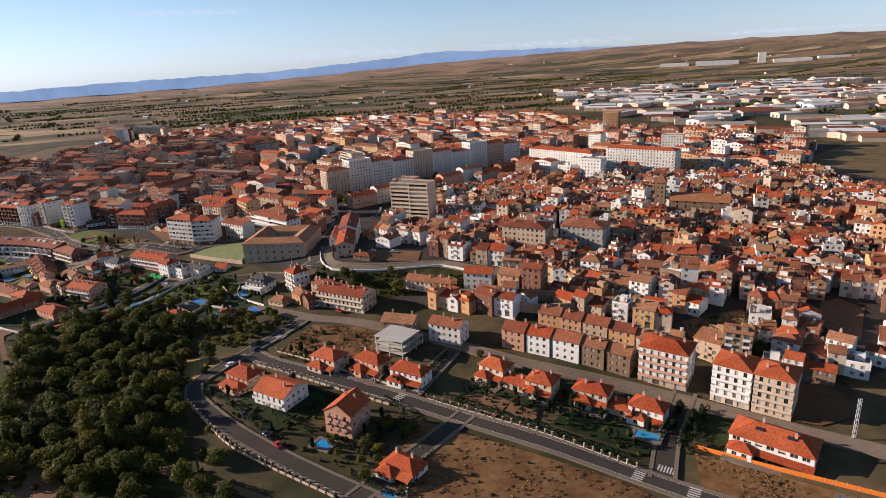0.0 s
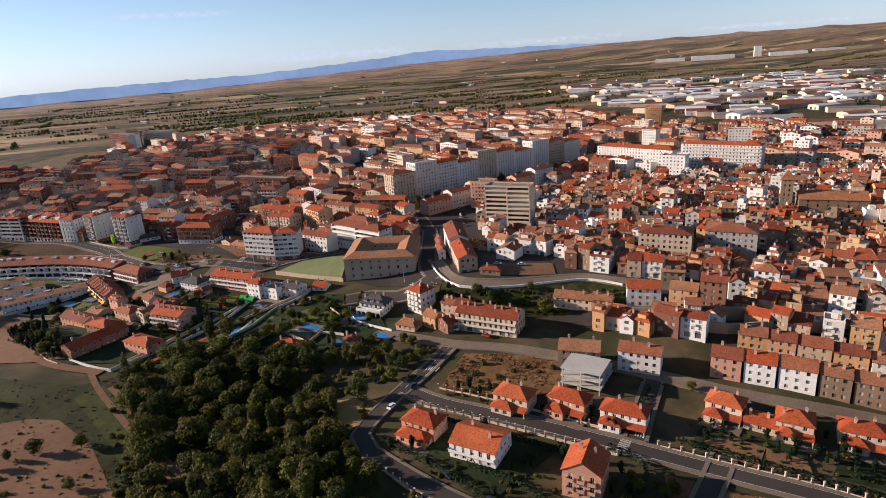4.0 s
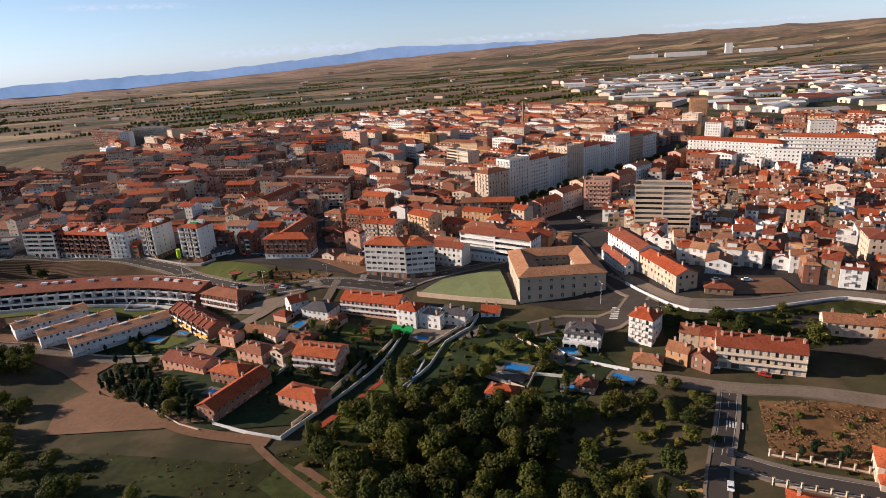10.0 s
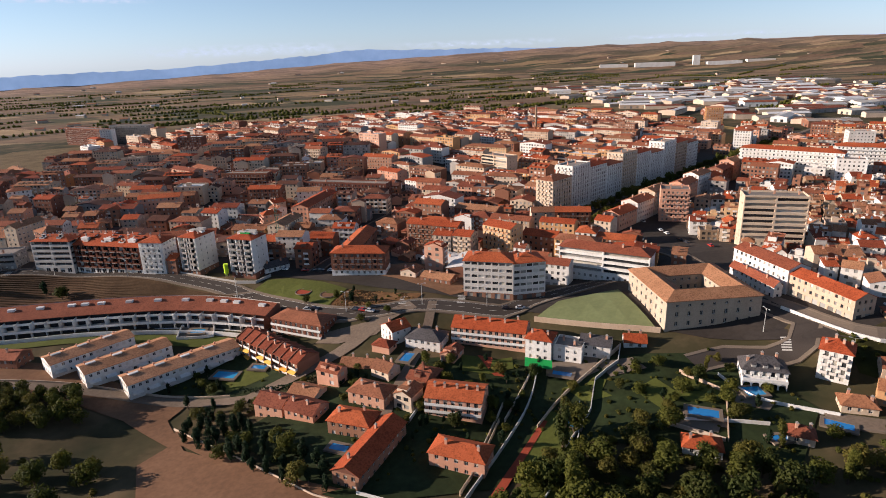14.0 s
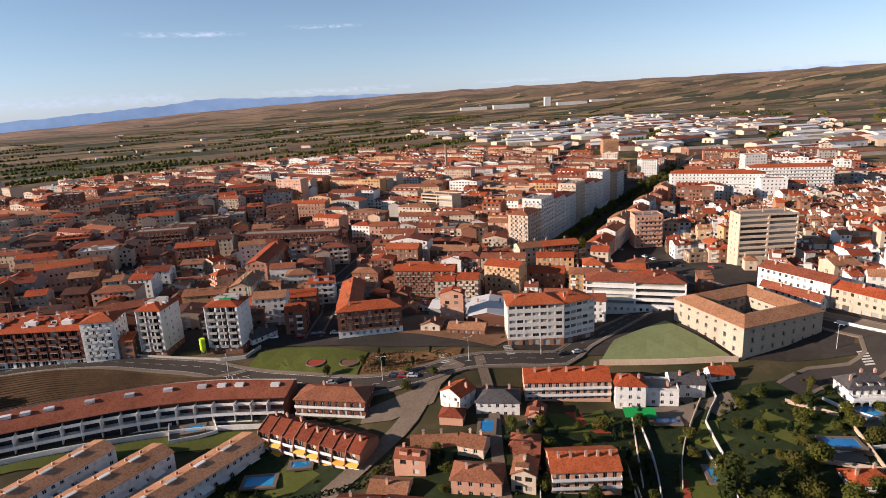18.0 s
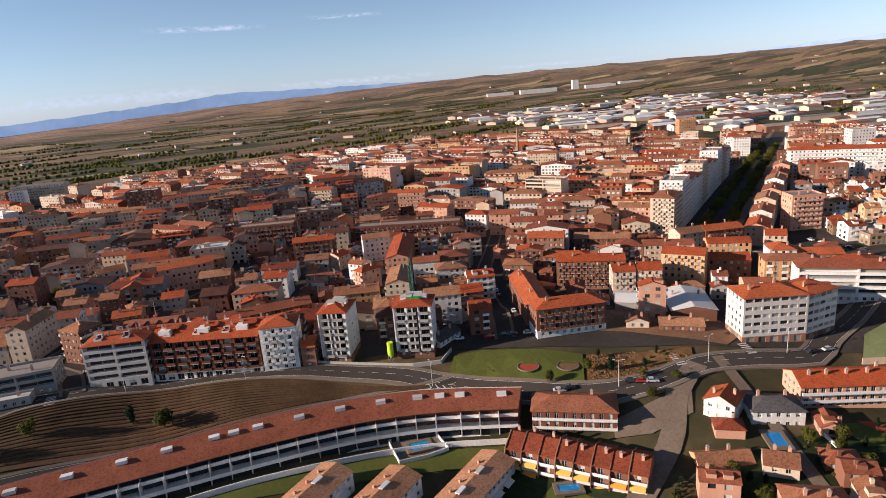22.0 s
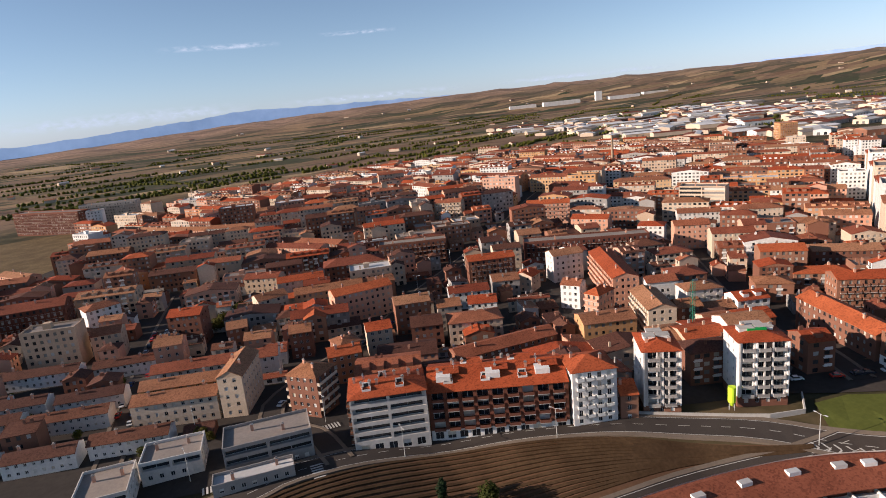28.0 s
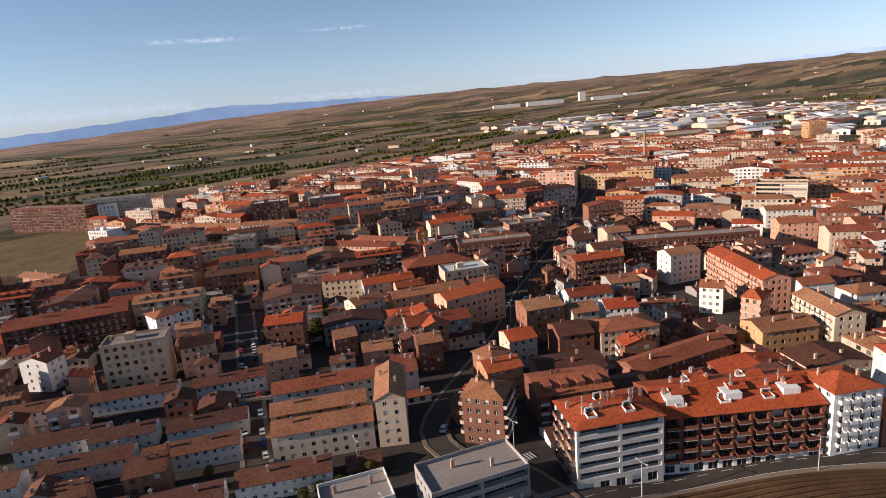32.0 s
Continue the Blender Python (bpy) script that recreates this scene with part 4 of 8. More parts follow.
def villa(label, A, B, depth, floors, wall, roof, wing=(0.55, 5.0), porch=True, rise=2.4, rng=None, **kw):
    """A house with a lower wing in front, its own roof, a porch on posts and a paved terrace."""
    root, L, H = house("villa", label, "house", A, B, depth, floors, wall, roof, rise=rise, **kw)
    w, d = L * wing[0], wing[1]
    h = max(2.8, H - 2.9)
    s = Shape()
    pn = []
    for p, dr, ln in (((0.6, -d), (1, 0), w), ((0.6 + w, -d), (0, 1), d), ((0.6, 0), (0, -1), d)):
        q = lambda x, z: (p[0] + dr[0] * x, p[1] + dr[1] * x, z)
        s.face([q(0, -3), q(ln, -3), q(ln, 0), q(0, 0)])
        band_wall(s, p, dr, ln, 0, h, [(x, 1.5, 0.8, 2.3) for x in columns(ln, 1.5, 3.0)], 0.25, 0, None, None, frames=pn)
    part("wing_wall", s, wall, root)
    for p, dr, ww, hh in pn:
        part("window", window_mesh(ww, hh, 0), None, root, at=Matrix.Translation(p) @ pose(0, 0, 0, 0, 0, math.degrees(math.atan2(dr[1], dr[0]))))
    s = Shape()
    hip_roof(s, w, d + 1.5, h, 1.5, 0.5)
    part("wing_roof", s.moved(Matrix.Translation((0.6, -d, 0))), roof, root)
    if porch:
        x0, x1 = 0.6 + w, L
        s = Shape()
        s.face([(x0, -3.0, 2.5), (x1 + 0.4, -3.0, 2.5), (x1 + 0.4, 0.1, 3.2), (x0, 0.1, 3.2)])
        s.face([(x0, 0.1, 3.05), (x1 + 0.4, 0.1, 3.05), (x1 + 0.4, -3.0, 2.35), (x0, -3.0, 2.35)])
        s.face([(x0, -3.0, 2.35), (x1 + 0.4, -3.0, 2.35), (x1 + 0.4, -3.0, 2.5), (x0, -3.0, 2.5)])
        part("porch_roof", s, roof, root)
        for x in (x0 + 0.3, x1):
            s = Shape()
            s.box(x - 0.16, -2.8, -1.5, x + 0.16, -2.5, 2.45)
            part("porch_post", s, wall, root)
    s = Shape()
    s.box(-0.5, -d - 2.5, -2.5, L + 1.0, 0, 0.12)
    part("terrace", s, PAVING, root)
    return root


def infill(poly, deg, rng, n, walls, roofs, size=(6, 11), floors=(1, 2, 2, 3)):
    """Small houses and sheds in the places that the rows left open."""
    xs, ys = [p[0] for p in poly], [p[1] for p in poly]
    for _ in range(n):
        x, y = rng.uniform(min(xs), max(xs)), rng.uniform(min(ys), max(ys))
        if inside(x, y, poly):
            row_house(x, y, radians(deg + rng.choice((0, 0, 90)) + rng.uniform(-3, 3)), rng.uniform(*size), rng.uniform(6, 9), rng.choice(floors), rng.choice(walls), rng.choice(roofs), rng, rng.choice(("gable", "gable", "cross", "lean", "hip")), 1.5, near=0, mid=300, sparse=True)

# ---- the place: ground, roads, open land ----
build_ground()
build_backdrop()
build_clouds()
TOWN = [(-640, 560), (-470, 512), (-395, 505), (-300, 470), (-255, 440), (-200, 405), (-120, 350), (-80, 330), (-20, 285), (60, 245), (130, 200), (330, 230), (420, 420), (420, 720), (300, 900), (180, 1150), (-60, 1300), (-330, 1280), (-640, 1080)]
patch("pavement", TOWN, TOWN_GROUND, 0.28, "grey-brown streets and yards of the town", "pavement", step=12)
road("road_1", [(-97, 250), (-88, 263), (-78, 279)], 5.5, "grey asphalt road with white edge lines beside the scrub", side=1.1)
road("road_2", [(-110, 300), (-77, 281), (-50, 271), (-17, 251), (30, 222), (75, 200), (118, 170), (160, 140)], 5.5, "pale dusty street below the stacked flats", mark=False, side=0.8, surface=DUSTY)
road("road_3", [(-97, 249), (-82, 236), (-56, 221.5), (-26, 205), (15.4, 180.6), (49, 160.3), (110, 118)], 6.0, "asphalt street between the villa gardens", centre=False)
road("road_4", [(-97, 250), (-106, 236), (-112, 222), (-108, 212), (-89, 192), (-68, 175), (-48, 161), (-34, 152), (20, 118)], 5.5, "asphalt street along the edge of the park", centre=False, mark=False, side=1.0)
road("road_5", [(4, 196), (-10, 178), (-34, 148)], 5.5, "side street between villa gardens", mark=False, keep=1)
road("road_6", [(-3, 238), (-12, 222), (-20, 207)], 5.5, "paved side street between villas", mark=False, keep=1)
road("road_7", [(84, 201), (70, 178), (60, 155)], 6.0, "dark side street beside hedges", mark=False, keep=1)
road("road_8", [(-560, 505), (-470, 503), (-445, 507), (-406, 503), (-364, 487), (-324, 464), (-306, 447), (-290, 432), (-268, 415), (-248, 408), (-226, 407), (-206, 400.5), (-190, 394), (-177, 399), (-155, 405), (-131, 415)], 8.0, "curving asphalt ring road with white edge lines", keep=3.5)
road("road_9", [(-303, 446), (-319, 448.5), (-346, 455), (-375, 457), (-420, 462), (-470, 458), (-560, 440)], 7.0, "curving asphalt street behind the crescent")
road("road_10", [(-104, 526), (68, 650), (240, 773), (400, 888)], 17.0, "dark town avenue between tall blocks", side=5, mark=False)
road("road_18", [(-133, 338), (-118, 339), (-105, 333), (-92, 334), (-84, 342), (-87, 356), (-87, 375), (-86, 407), (-86, 441), (-92, 490), (-104, 526)], 8.0, "dark sloping town street beside the convent", side=1.4, mark=False, keep=1.5)
road("road_11", [(-84, 372), (-80.5, 356), (-77, 338), (-69, 326), (-48, 320), (-27, 320.5), (-8, 319), (8, 309), (34, 298)], 5.0, "pale lane curving over the retaining wall", mark=False, keep=1, surface=PAVING)
road("road_12", [(-499.8, 528.3), (-497.5, 554.9), (-495.6, 577.1), (-492.9, 601.4), (-489.2, 633.9), (-485.7, 666.0), (-478.7, 730.2)], 6.5, "straight town street with parked cars", mark=False, keep=1, side=1.4)
road("road_13", [(-433, 506), (-437, 526), (-447, 540), (-446, 556), (-435, 570), (-419.6, 584.5), (-386, 615), (-355, 650), (-309, 692), (-278, 718), (-228, 764), (-150, 845)], 6.5, "long diagonal town street", mark=False, keep=1.0, side=1.2)
road("road_14", [(-274, 462), (-262, 490), (-244, 543), (-212, 596), (-160, 680)], 6.0, "narrow dark town street", mark=False, keep=0.3, side=1.2)
road("road_15", [(-420, 398), (-364, 386), (-322, 372), (-296, 366)], 5.5, "dusty lane in front of the long terraces", mark=False, side=0, surface=DUSTY)
road("road_16", [(-296, 366), (-262, 384), (-244, 400), (-228, 408)], 7.0, "dusty lane between gardens", mark=False, side=0, surface=DUSTY)
road("road_17", [(-219, 408), (-228, 380), (-244, 345), (-252, 318)], 4.0, "narrow dusty lane between garden walls", mark=False, side=0, surface=DUSTY)
field = patch("field", [(-434, 501), (-405, 498), (-366, 482), (-330, 460), (-310, 448.5), (-345, 459.5), (-378, 462), (-420, 467), (-520, 470), (-540, 497)], SOIL, 0.36, "bare ploughed field with furrow rows", "field")
FIELD_N = [(-540, 496), (-470, 497), (-440, 500), (-405, 497), (-366, 481), (-332, 460), (-312, 449.5)]
FIELD_S = [(-540, 472), (-470, 469), (-430, 468), (-400, 465), (-375, 463), (-345, 460.5), (-316, 449.5)]
for k in range(15):
    u = k / 15
    row = [(a[0] * (1 - u) + b[0] * u, a[1] * (1 - u) + b[1] * u) for a, b in zip(FIELD_N, FIELD_S)][:7 if k % 3 else 6]
    part("furrow_row", strip(row, -0.45, 0.45, 0.72 if k < 8 else 0.6, rise=0.4, closed_sides=True), VINE, field)
patch("lawn", [(-303, 452), (-297, 461), (-286, 459), (-268, 446), (-257, 434), (-266, 420), (-277, 424), (-289, 436)], LAWN, 0.4, "mown green lawn beside the ring road", "lawn")
patch("ground_dirt", [(-430, 420), (-406, 414), (-382, 407), (-341, 385), (-316, 378), (-324, 360), (-313, 337), (-284, 315), (-262, 303), (-277, 301), (-319, 307), (-326, 332), (-319, 341), (-340, 363), (-359, 375), (-392, 387), (-430, 392)], EARTH, 0.34, "trampled brown earth of an open lot", "earth lot")
patch("field_dry", [(-17, 190), (50, 153), (70, 130), (30, 100), (-15, 130), (-26, 152)], DRYGRASS, 0.34, "dry yellow-brown weedy plot", "plot")
patch("field_dry", [(75, 168), (118, 138), (118, 100), (70, 150)], DRYGRASS, 0.34, "dry weedy plot below the orange screen", "plot")
patch("field_dry", [(-72, 272), (-50, 266), (-20, 249), (-30, 240), (-60, 232), (-84, 246)], DRYGRASS, 0.34, "dry weedy plot behind the villas", "plot")
patch("field_dry", [(-256, 433), (-265, 420), (-255, 412.5), (-242, 412), (-226, 412), (-222, 417), (-232, 421)], DRYGRASS, 0.4, "dry scrub slope beside the ring road", "plot")
patch("grass_bank", [(-84, 316), (-79, 334), (-70, 321.5), (-48, 315.5), (-27, 316), (-8, 314.5), (6, 305), (14, 288), (-20, 293), (-46, 299), (-72, 302)], ROUGH, 0.45, "rough green bank below the curving lane", "grass")
patch("slope_scrub", [(99, 238), (100, 250), (130, 255), (124, 241)], EARTH, 0.5, "bare brown slope with scrub between old houses", "slope")
patch("slope_scrub", [(167, 260), (178, 264), (183, 253), (165, 227), (156, 228), (157, 242)], EARTH, 0.5, "bare brown slope with trodden paths", "slope")
KEEP.append([(99, 238), (100, 250), (130, 255), (124, 241)])
KEEP.append([(167, 260), (178, 264), (183, 253), (165, 227), (156, 228), (157, 242)])
patch("slope_dark", [(126, 204), (133, 200), (138, 191), (133, 179), (120, 176), (112, 180)], SOIL, 0.45, "dark bare slope behind the flats", "slope")
for pts in ([(-1, 203), (9, 206), (18, 198), (11, 189)], [(18, 198), (27, 191), (25, 184), (14, 190)]):
    patch("sand_plot", pts, EARTH, 0.52, "raked sandy garden plot", "plot")
patch("court", [(-178, 384.5), (-165, 393), (-135.5, 396), (-136, 361)], COURT, 1.2, "worn green sports court behind a stone wall", "court")
for pts in ([(-143, 327), (-136, 331), (-128, 326), (-134, 318)], [(-174, 339), (-170, 342), (-166, 339), (-170, 334)], [(-191, 313), (-188, 307), (-207, 281), (-211, 286)], [(-160, 330), (-150, 334), (-146, 322), (-156, 318)]):
    patch("lawn", pts, LAWN, 0.5, "clipped garden lawn between walls", "lawn")
for pts in ([(-183, 356), (-172, 353), (-166, 345), (-176, 342), (-186, 348)], [(-166, 350), (-152, 348), (-150, 340), (-164, 340)], [(-128, 322), (-118, 312), (-124, 308), (-133, 316)], [(-153, 317), (-138, 309), (-141, 304), (-156, 311)]):
    patch("terrace_paving", pts, PAVING, 0.54, "pale paved garden terrace", "terrace")
patch("lawn_park", [(-330, 300), (-240, 275), (-190, 300), (-150, 270), (-112, 212), (-80, 150), (-40, 110), (-150, 120), (-260, 170), (-360, 250)], ROUGH, 0.3, "rough grass of the park under the trees", "grass")

patch("field_dry", [(-262, 246), (-246, 250), (-233, 248), (-211, 230), (-194, 208), (-176, 186), (-140, 168), (-118, 152), (-150, 140), (-230, 170)], EARTH, 0.36, "dry brown earth with scattered shrubs beside the park", "plot")
patch("lawn", [(-236, 264), (-229, 274), (-193, 248), (-180, 220), (-166, 196), (-174, 192), (-190, 212), (-206, 232)], MEADOW, 0.38, "green meadow strip along the park path", "lawn")
patch("field_dry", [(-130, 249), (-116, 247), (-107, 236), (-116, 226), (-126, 236)], STRAW, 0.36, "golden dry grass clearing between the trees", "plot")
for pts, w in (([(-225, 272), (-215, 262), (-176, 215), (-136, 183), (-96, 164), (-60, 149), (-20, 120)], 3.0), ([(-245, 292), (-227, 268), (-192, 229), (-160, 190)], 2.6), ([(-320, 350), (-296, 325), (-268, 299), (-236, 286)], 5.0)):
    tagged(part("footpath", strip(pts, -w / 2, w / 2, 0.42), EARTH, None), "trodden earth path through the park", "path", "", "structure")
for pts in ([(-98, 221), (-59, 213), (-46, 204), (-69, 184)], [(4, 212), (30, 196), (24, 186), (-4, 202)], [(38, 192), (66, 178), (60, 168), (30, 184)], [(84, 190), (76, 178), (90, 166), (106, 176)]):
    patch("garden", pts, GARDEN, 0.4, "dark green garden ground behind hedges", "garden")

patch("garden", [(-258, 372), (-222, 368), (-185, 358), (-152, 350), (-118, 340), (-108, 305), (-130, 285), (-200, 318), (-215, 295), (-262, 296), (-300, 340)], GARDEN, 0.33, "dark green kitchen gardens between the walls", "garden")
patch("garden", [(-330, 402), (-302, 402), (-278, 370), (-300, 366), (-335, 372), (-352, 378)], GARDEN, 0.33, "shaded garden of the long terraces", "garden")

# ---- main buildings ----
G_ = dict(category="house")
villa("white villa with an orange hip roof and porch", (-64, 231), (-53, 224), 9, 2, W_CREAM, R_RED, (0.6, 3.5))
villa("salmon villa with split orange roofs", (-45, 227), (-34, 219), 8, 2, W_PINK, R_RED, (0.5, 4))
villa("white villa with orange roof and yellow awning", (-29, 217), (-16, 209.5), 8, 2, W_WHITE, R_RED, (0.45, 3.5))
villa("brick villa with stacked orange roofs", (-97, 220), (-86, 213), 9, 2, W_PINK, R_RED, (0.9, 4.5), porch=False)
house("villa", "white villa with a broad orange gable roof", "house", (-81, 205), (-67, 197), 13, 2, W_WHITE, R_RED, "gable", along=True, rise=2.8, front="longbalc")
house("villa", "tall brick villa with a steep gable", "house", (-49, 184.5), (-39, 179.5), 12, 3, W_PINK, R_RED, "gable", along=False, rise=3.5, front="balcony")
villa("white villa with orange roof beside a pool", (-27, 162), (-16.5, 155), 8, 1, W_WHITE, R_RED, (0.5, 3.5), rise=2.6)
villa("cream house with two orange roofs", (7, 217), (16, 210), 8, 2, W_CREAM, R_RED, (0.5, 4))
house("villa", "long low cream house with orange roof", "house", (16, 208.5), (24, 203), 8, 1, W_CREAM, R_RED, "gable")
villa("cream house with an orange gable wing", (24, 204), (33, 198.5), 9, 2, W_CREAM, R_RED, (0.5, 3))
villa("white house with an orange hip roof", (41, 198.5), (52, 192), 8, 2, W_CREAM, R_RED, (0.55, 3))
house("villa", "low house with an orange roof", "house", (52, 192), (59, 188), 8, 1, W_CREAM, R_RED)
villa("white villa with orange hip roof near a pool", (59, 189), (69, 182), 8, 2, W_WHITE, R_RED, (0.5, 3))
house("apartment_block", "white stepped block with terraces and orange roof", "block of flats", (69, 211), (84, 201), 13, 5, W_WHITE, R_RED, front="longbalc", ground_fl="shop", ground_wall=W_CREAM, balc_mat=W_PINK)
house("apartment_block", "white terraced block of flats with orange roof", "block of flats", (91, 196), (101.5, 188), 13, 5, W_WHITE, R_RED, front="longbalc", ground_fl="shop", ground_wall=W_CREAM)
house("apartment_block", "cream terraced block of flats with orange roof", "block of flats", (102, 187.5), (112, 180), 13, 5, W_CREAM, R_RED, front="longbalc")
big = villa("large white house with bright orange hip roofs", (86, 169), (105, 154), 12, 2, W_WHITE, R_RED, (0.3, 4), win=(2.2, 1.5, 3.3), rise=3.2)
for u, v in ((8, 4), (17, 4)):
    s = Shape()
    s.box(-1.2, -0.8, -0.6, 1.2, 0.8, 0.5, 0)
    part("skylight", s, METAL_DARK, big, at=Matrix.Translation((u, v, 8.0)))
house("terrace_building", "cream building with shops, long balconies and a red-brown tile roof", "building", (-74.5, 295), (-48.5, 281.5), 12, 3, W_SAND, R_DARKRED, "gable", front="longbalc", win=(1.1, 1.5, 2.4), ground_fl="shop", ground_wall=W_SAND, chim=9, rise=3.0)
house("town_house", "tall white house with red tile hip roof", "house", (-97.5, 320), (-90.8, 313), 10, 4, W_WHITE, R_RED, fh=2.9, rise=2.6, front="balcony", chim=4)
house("old_house", "cream house with a red-brown tile roof", "house", (-81, 310.5), (-75, 306.5), 8, 3, W_CREAM, R_BROWN, "gable", fh=2.7, z=3.6)
house("old_house", "brick house with a red-brown tile roof", "house", (-74.8, 306.4), (-69, 302.5), 8, 3, W_PINK, R_DARKRED, "gable", fh=2.7, z=3.8)
house("old_house", "small ochre house with a tile roof", "house", (-90, 302.5), (-84.2, 297), 7, 2, W_OCHRE, R_TAN, "gable", z=3.5)
house("old_house", "low brick house with a stepped roof", "house", (-83.4, 297.5), (-78.5, 291), 6, 2, W_BRICK, R_BROWN, "gable", along=False, fh=2.6, z=3.5)
house("garage", "low brick garage with doors onto the lane and a brown roof", "garage", (-60, 331.5), (-50, 327), 7, 1, W_STONE, R_BROWN, "hip", front="shop", rise=1.4, chim=1)
KEEP.append([(-49, 326), (-22, 323.5), (-20, 343), (-47, 346)])
patch("slope_scrub", [(-49, 327), (-22, 324.5), (-21, 339), (-47, 343)], EARTH, 0.6, "bare brown slope above the lane", "slope")


def arcade(length, bays, h, depth):
    """An open terrace on arches, with a flat deck and a low parapet; its front stands at y = -depth."""
    s = Shape()
    w, pier = length / bays, 0.5
    r = (w - pier) / 2
    for y in (-depth, -depth + 0.35):
        for k in range(bays):
            x0 = k * w
            c, spring = x0 + w / 2, h - r - 0.35
            for a, b in ((x0, x0 + pier / 2), (x0 + w - pier / 2, x0 + w)):
                s.face([(a, y, -3), (b, y, -3), (b, y, spring), (a, y, spring)])
                s.face([(a, y, spring), (b, y, spring), (b, y, h), (a, y, h)])
            p = [(c - r * math.cos(math.pi * i / 8), spring + r * math.sin(math.pi * i / 8)) for i in range(9)]
            for (xa, za), (xb, zb) in zip(p, p[1:]):
                s.face([(xa, y, za), (xb, y, zb), (xb, y, h), (xa, y, h)])
                if y == -depth:
                    s.face([(xa, y, za), (xa, y + 0.35, za), (xb, y + 0.35, zb), (xb, y, zb)])
            for x in (c - r, c + r):
                if y == -depth:
                    s.face([(x, y, -3), (x, y + 0.35, -3), (x, y + 0.35, spring), (x, y, spring)])
    s.box(-0.15, -depth - 0.15, h, length + 0.15, -0.01, h + 0.2)
    s.box(-0.1, -depth - 0.1, h + 0.2, length + 0.1, -depth + 0.1, h + 1.0)
    for x in (-0.1, length - 0.1):
        s.box(x, -depth + 0.1, h + 0.2, x + 0.2, -0.01, h + 1.0)
        s.box(x + 0.02, -depth + 0.4, -3, x + 0.18, -0.01, h)
    return s


manor, ML, MH = house("villa", "white villa with a grey mansard roof and arched terrace", "house", (-122.5, 325), (-109.5, 318.5), 9, 2, W_WHITE, R_DARK, rise=3.4, fh=2.8, front="balcony", balc_mat=W_WHITE, chim=3, win=(1.3, 1.5, 2.5))
part("terrace", arcade(ML - 0.6, 5, 2.7, 3.2), W_WHITE, manor, "white arched terrace")
for k in range(3):
    s = Shape()
    x = ML * (0.25 + 0.25 * k)
    s.box(x - 0.75, 0.5, MH - 0.1, x + 0.75, 3.2, MH + 1.5, 0)
    s.box(x - 0.5, 0.46, MH + 0.2, x + 0.5, 0.52, MH + 1.25, 1)
    s.box(x - 0.95, 0.3, MH + 1.5, x + 0.95, 3.6, MH + 1.68, 2)
    part("dormer", s, [W_WHITE, PANE, R_DARK], manor)
house("house", "low garden house with a brown roof", "house", (-128, 294), (-122, 290), 6, 1, W_CREAM, R_BROWN, z=1)
house("school", "white slab of flats with ribbon balconies", "block of flats", (-151, 431), (-117, 403), 12, 5, W_WHITE, R_BROWN, front="ribbon", kind="hip")
house("apartment_block", "white curved block with strips of windows and red roof", "block of flats", (-204, 411), (-183, 402), 14, 6, W_WHITE, R_RED, front="strip", ground_fl="shop", ground_wall=W_BRICK)
house("apartment_block", "white end of the curved block", "block of flats", (-183, 402), (-168, 402), 14, 6, W_WHITE, R_RED, front="strip", ground_fl="shop", ground_wall=W_BRICK)
house("terraced_houses", "row of salmon houses with white balconies under one orange roof", "houses", (-216, 378), (-189, 364.5), 12, 3, W_PINK, R_RED, "gable", front="longbalc", fh=2.6, rise=2.6, balc_mat=W_WHITE, chim=5, win=(1.3, 1.3, 2.4))
house("terraced_houses", "row of salmon houses with white balconies under one orange roof", "houses", (-233.5, 334.5), (-215.5, 326.5), 12, 3, W_PINK, R_RED, "gable", front="longbalc", fh=2.6, rise=2.6, balc_mat=W_WHITE, chim=5, win=(1.3, 1.3, 2.4))
house("town_house", "tall white house with orange roof", "house", (-190, 361), (-181.5, 355.5), 9, 3, W_WHITE, R_RED)
house("apartment_block", "high cream slab of flats with long balconies", "block of flats", (-47, 437), (-19, 424), 13, 9, W_CREAM, R_FLAT, "flat", front="ribbon", side="few", chim=3, z=13)
house("long_building", "low white annex with a brown tile roof", "building", (-82, 394), (-80.5, 366), 4, 2, W_WHITE, R_BROWN, "gable")
house("long_building", "long white building with brown roof", "building", (-76.5, 400), (-74, 367), 11, 4, W_WHITE, R_BROWN, "gable")
house("town_house", "cream corner house with orange roof", "house", (-73.5, 366.5), (-70.5, 336), 10, 3, W_CREAM, R_RED, "gable", ground_fl="shop")
house("apartment_block", "long orange-roofed block of flats", "block of flats", (79, 621), (130, 566), 15, 8, W_WHITE, R_RED, front="balcony", side="balcony", z=9)
house("apartment_block", "long orange-roofed block of flats", "block of flats", (152, 600), (205, 558), 15, 8, W_WHITE, R_RED, front="balcony", side="balcony", z=9)
house("apartment_block", "plain white block of flats", "block of flats", (118, 560), (134, 548), 14, 7, W_WHITE, R_FLAT, "flat", z=9)
house("tower_block", "white tower block in the old town", "tower", (230, 672), (250, 662), 14, 8, W_WHITE, R_FLAT, "flat", z=8)
house("church", "brown stone church with a long tiled roof", "church", (146, 402), (180, 387), 16, 4, W_STONE, R_TAN, "gable", rise=4, win=(1.0, 2.0, 6), z=14)
house("bell_tower", "slim stone bell tower of the church", "tower", (138, 409), (144, 406), 6, 8, W_STONE, R_TAN, "hip", rise=5, win=(1.0, 1.6, 3), z=14, chim=0)
house("town_hall", "cream public building with a brown hip roof", "building", (28, 350), (52, 338), 16, 4, W_CREAM, R_BROWN, z=16)
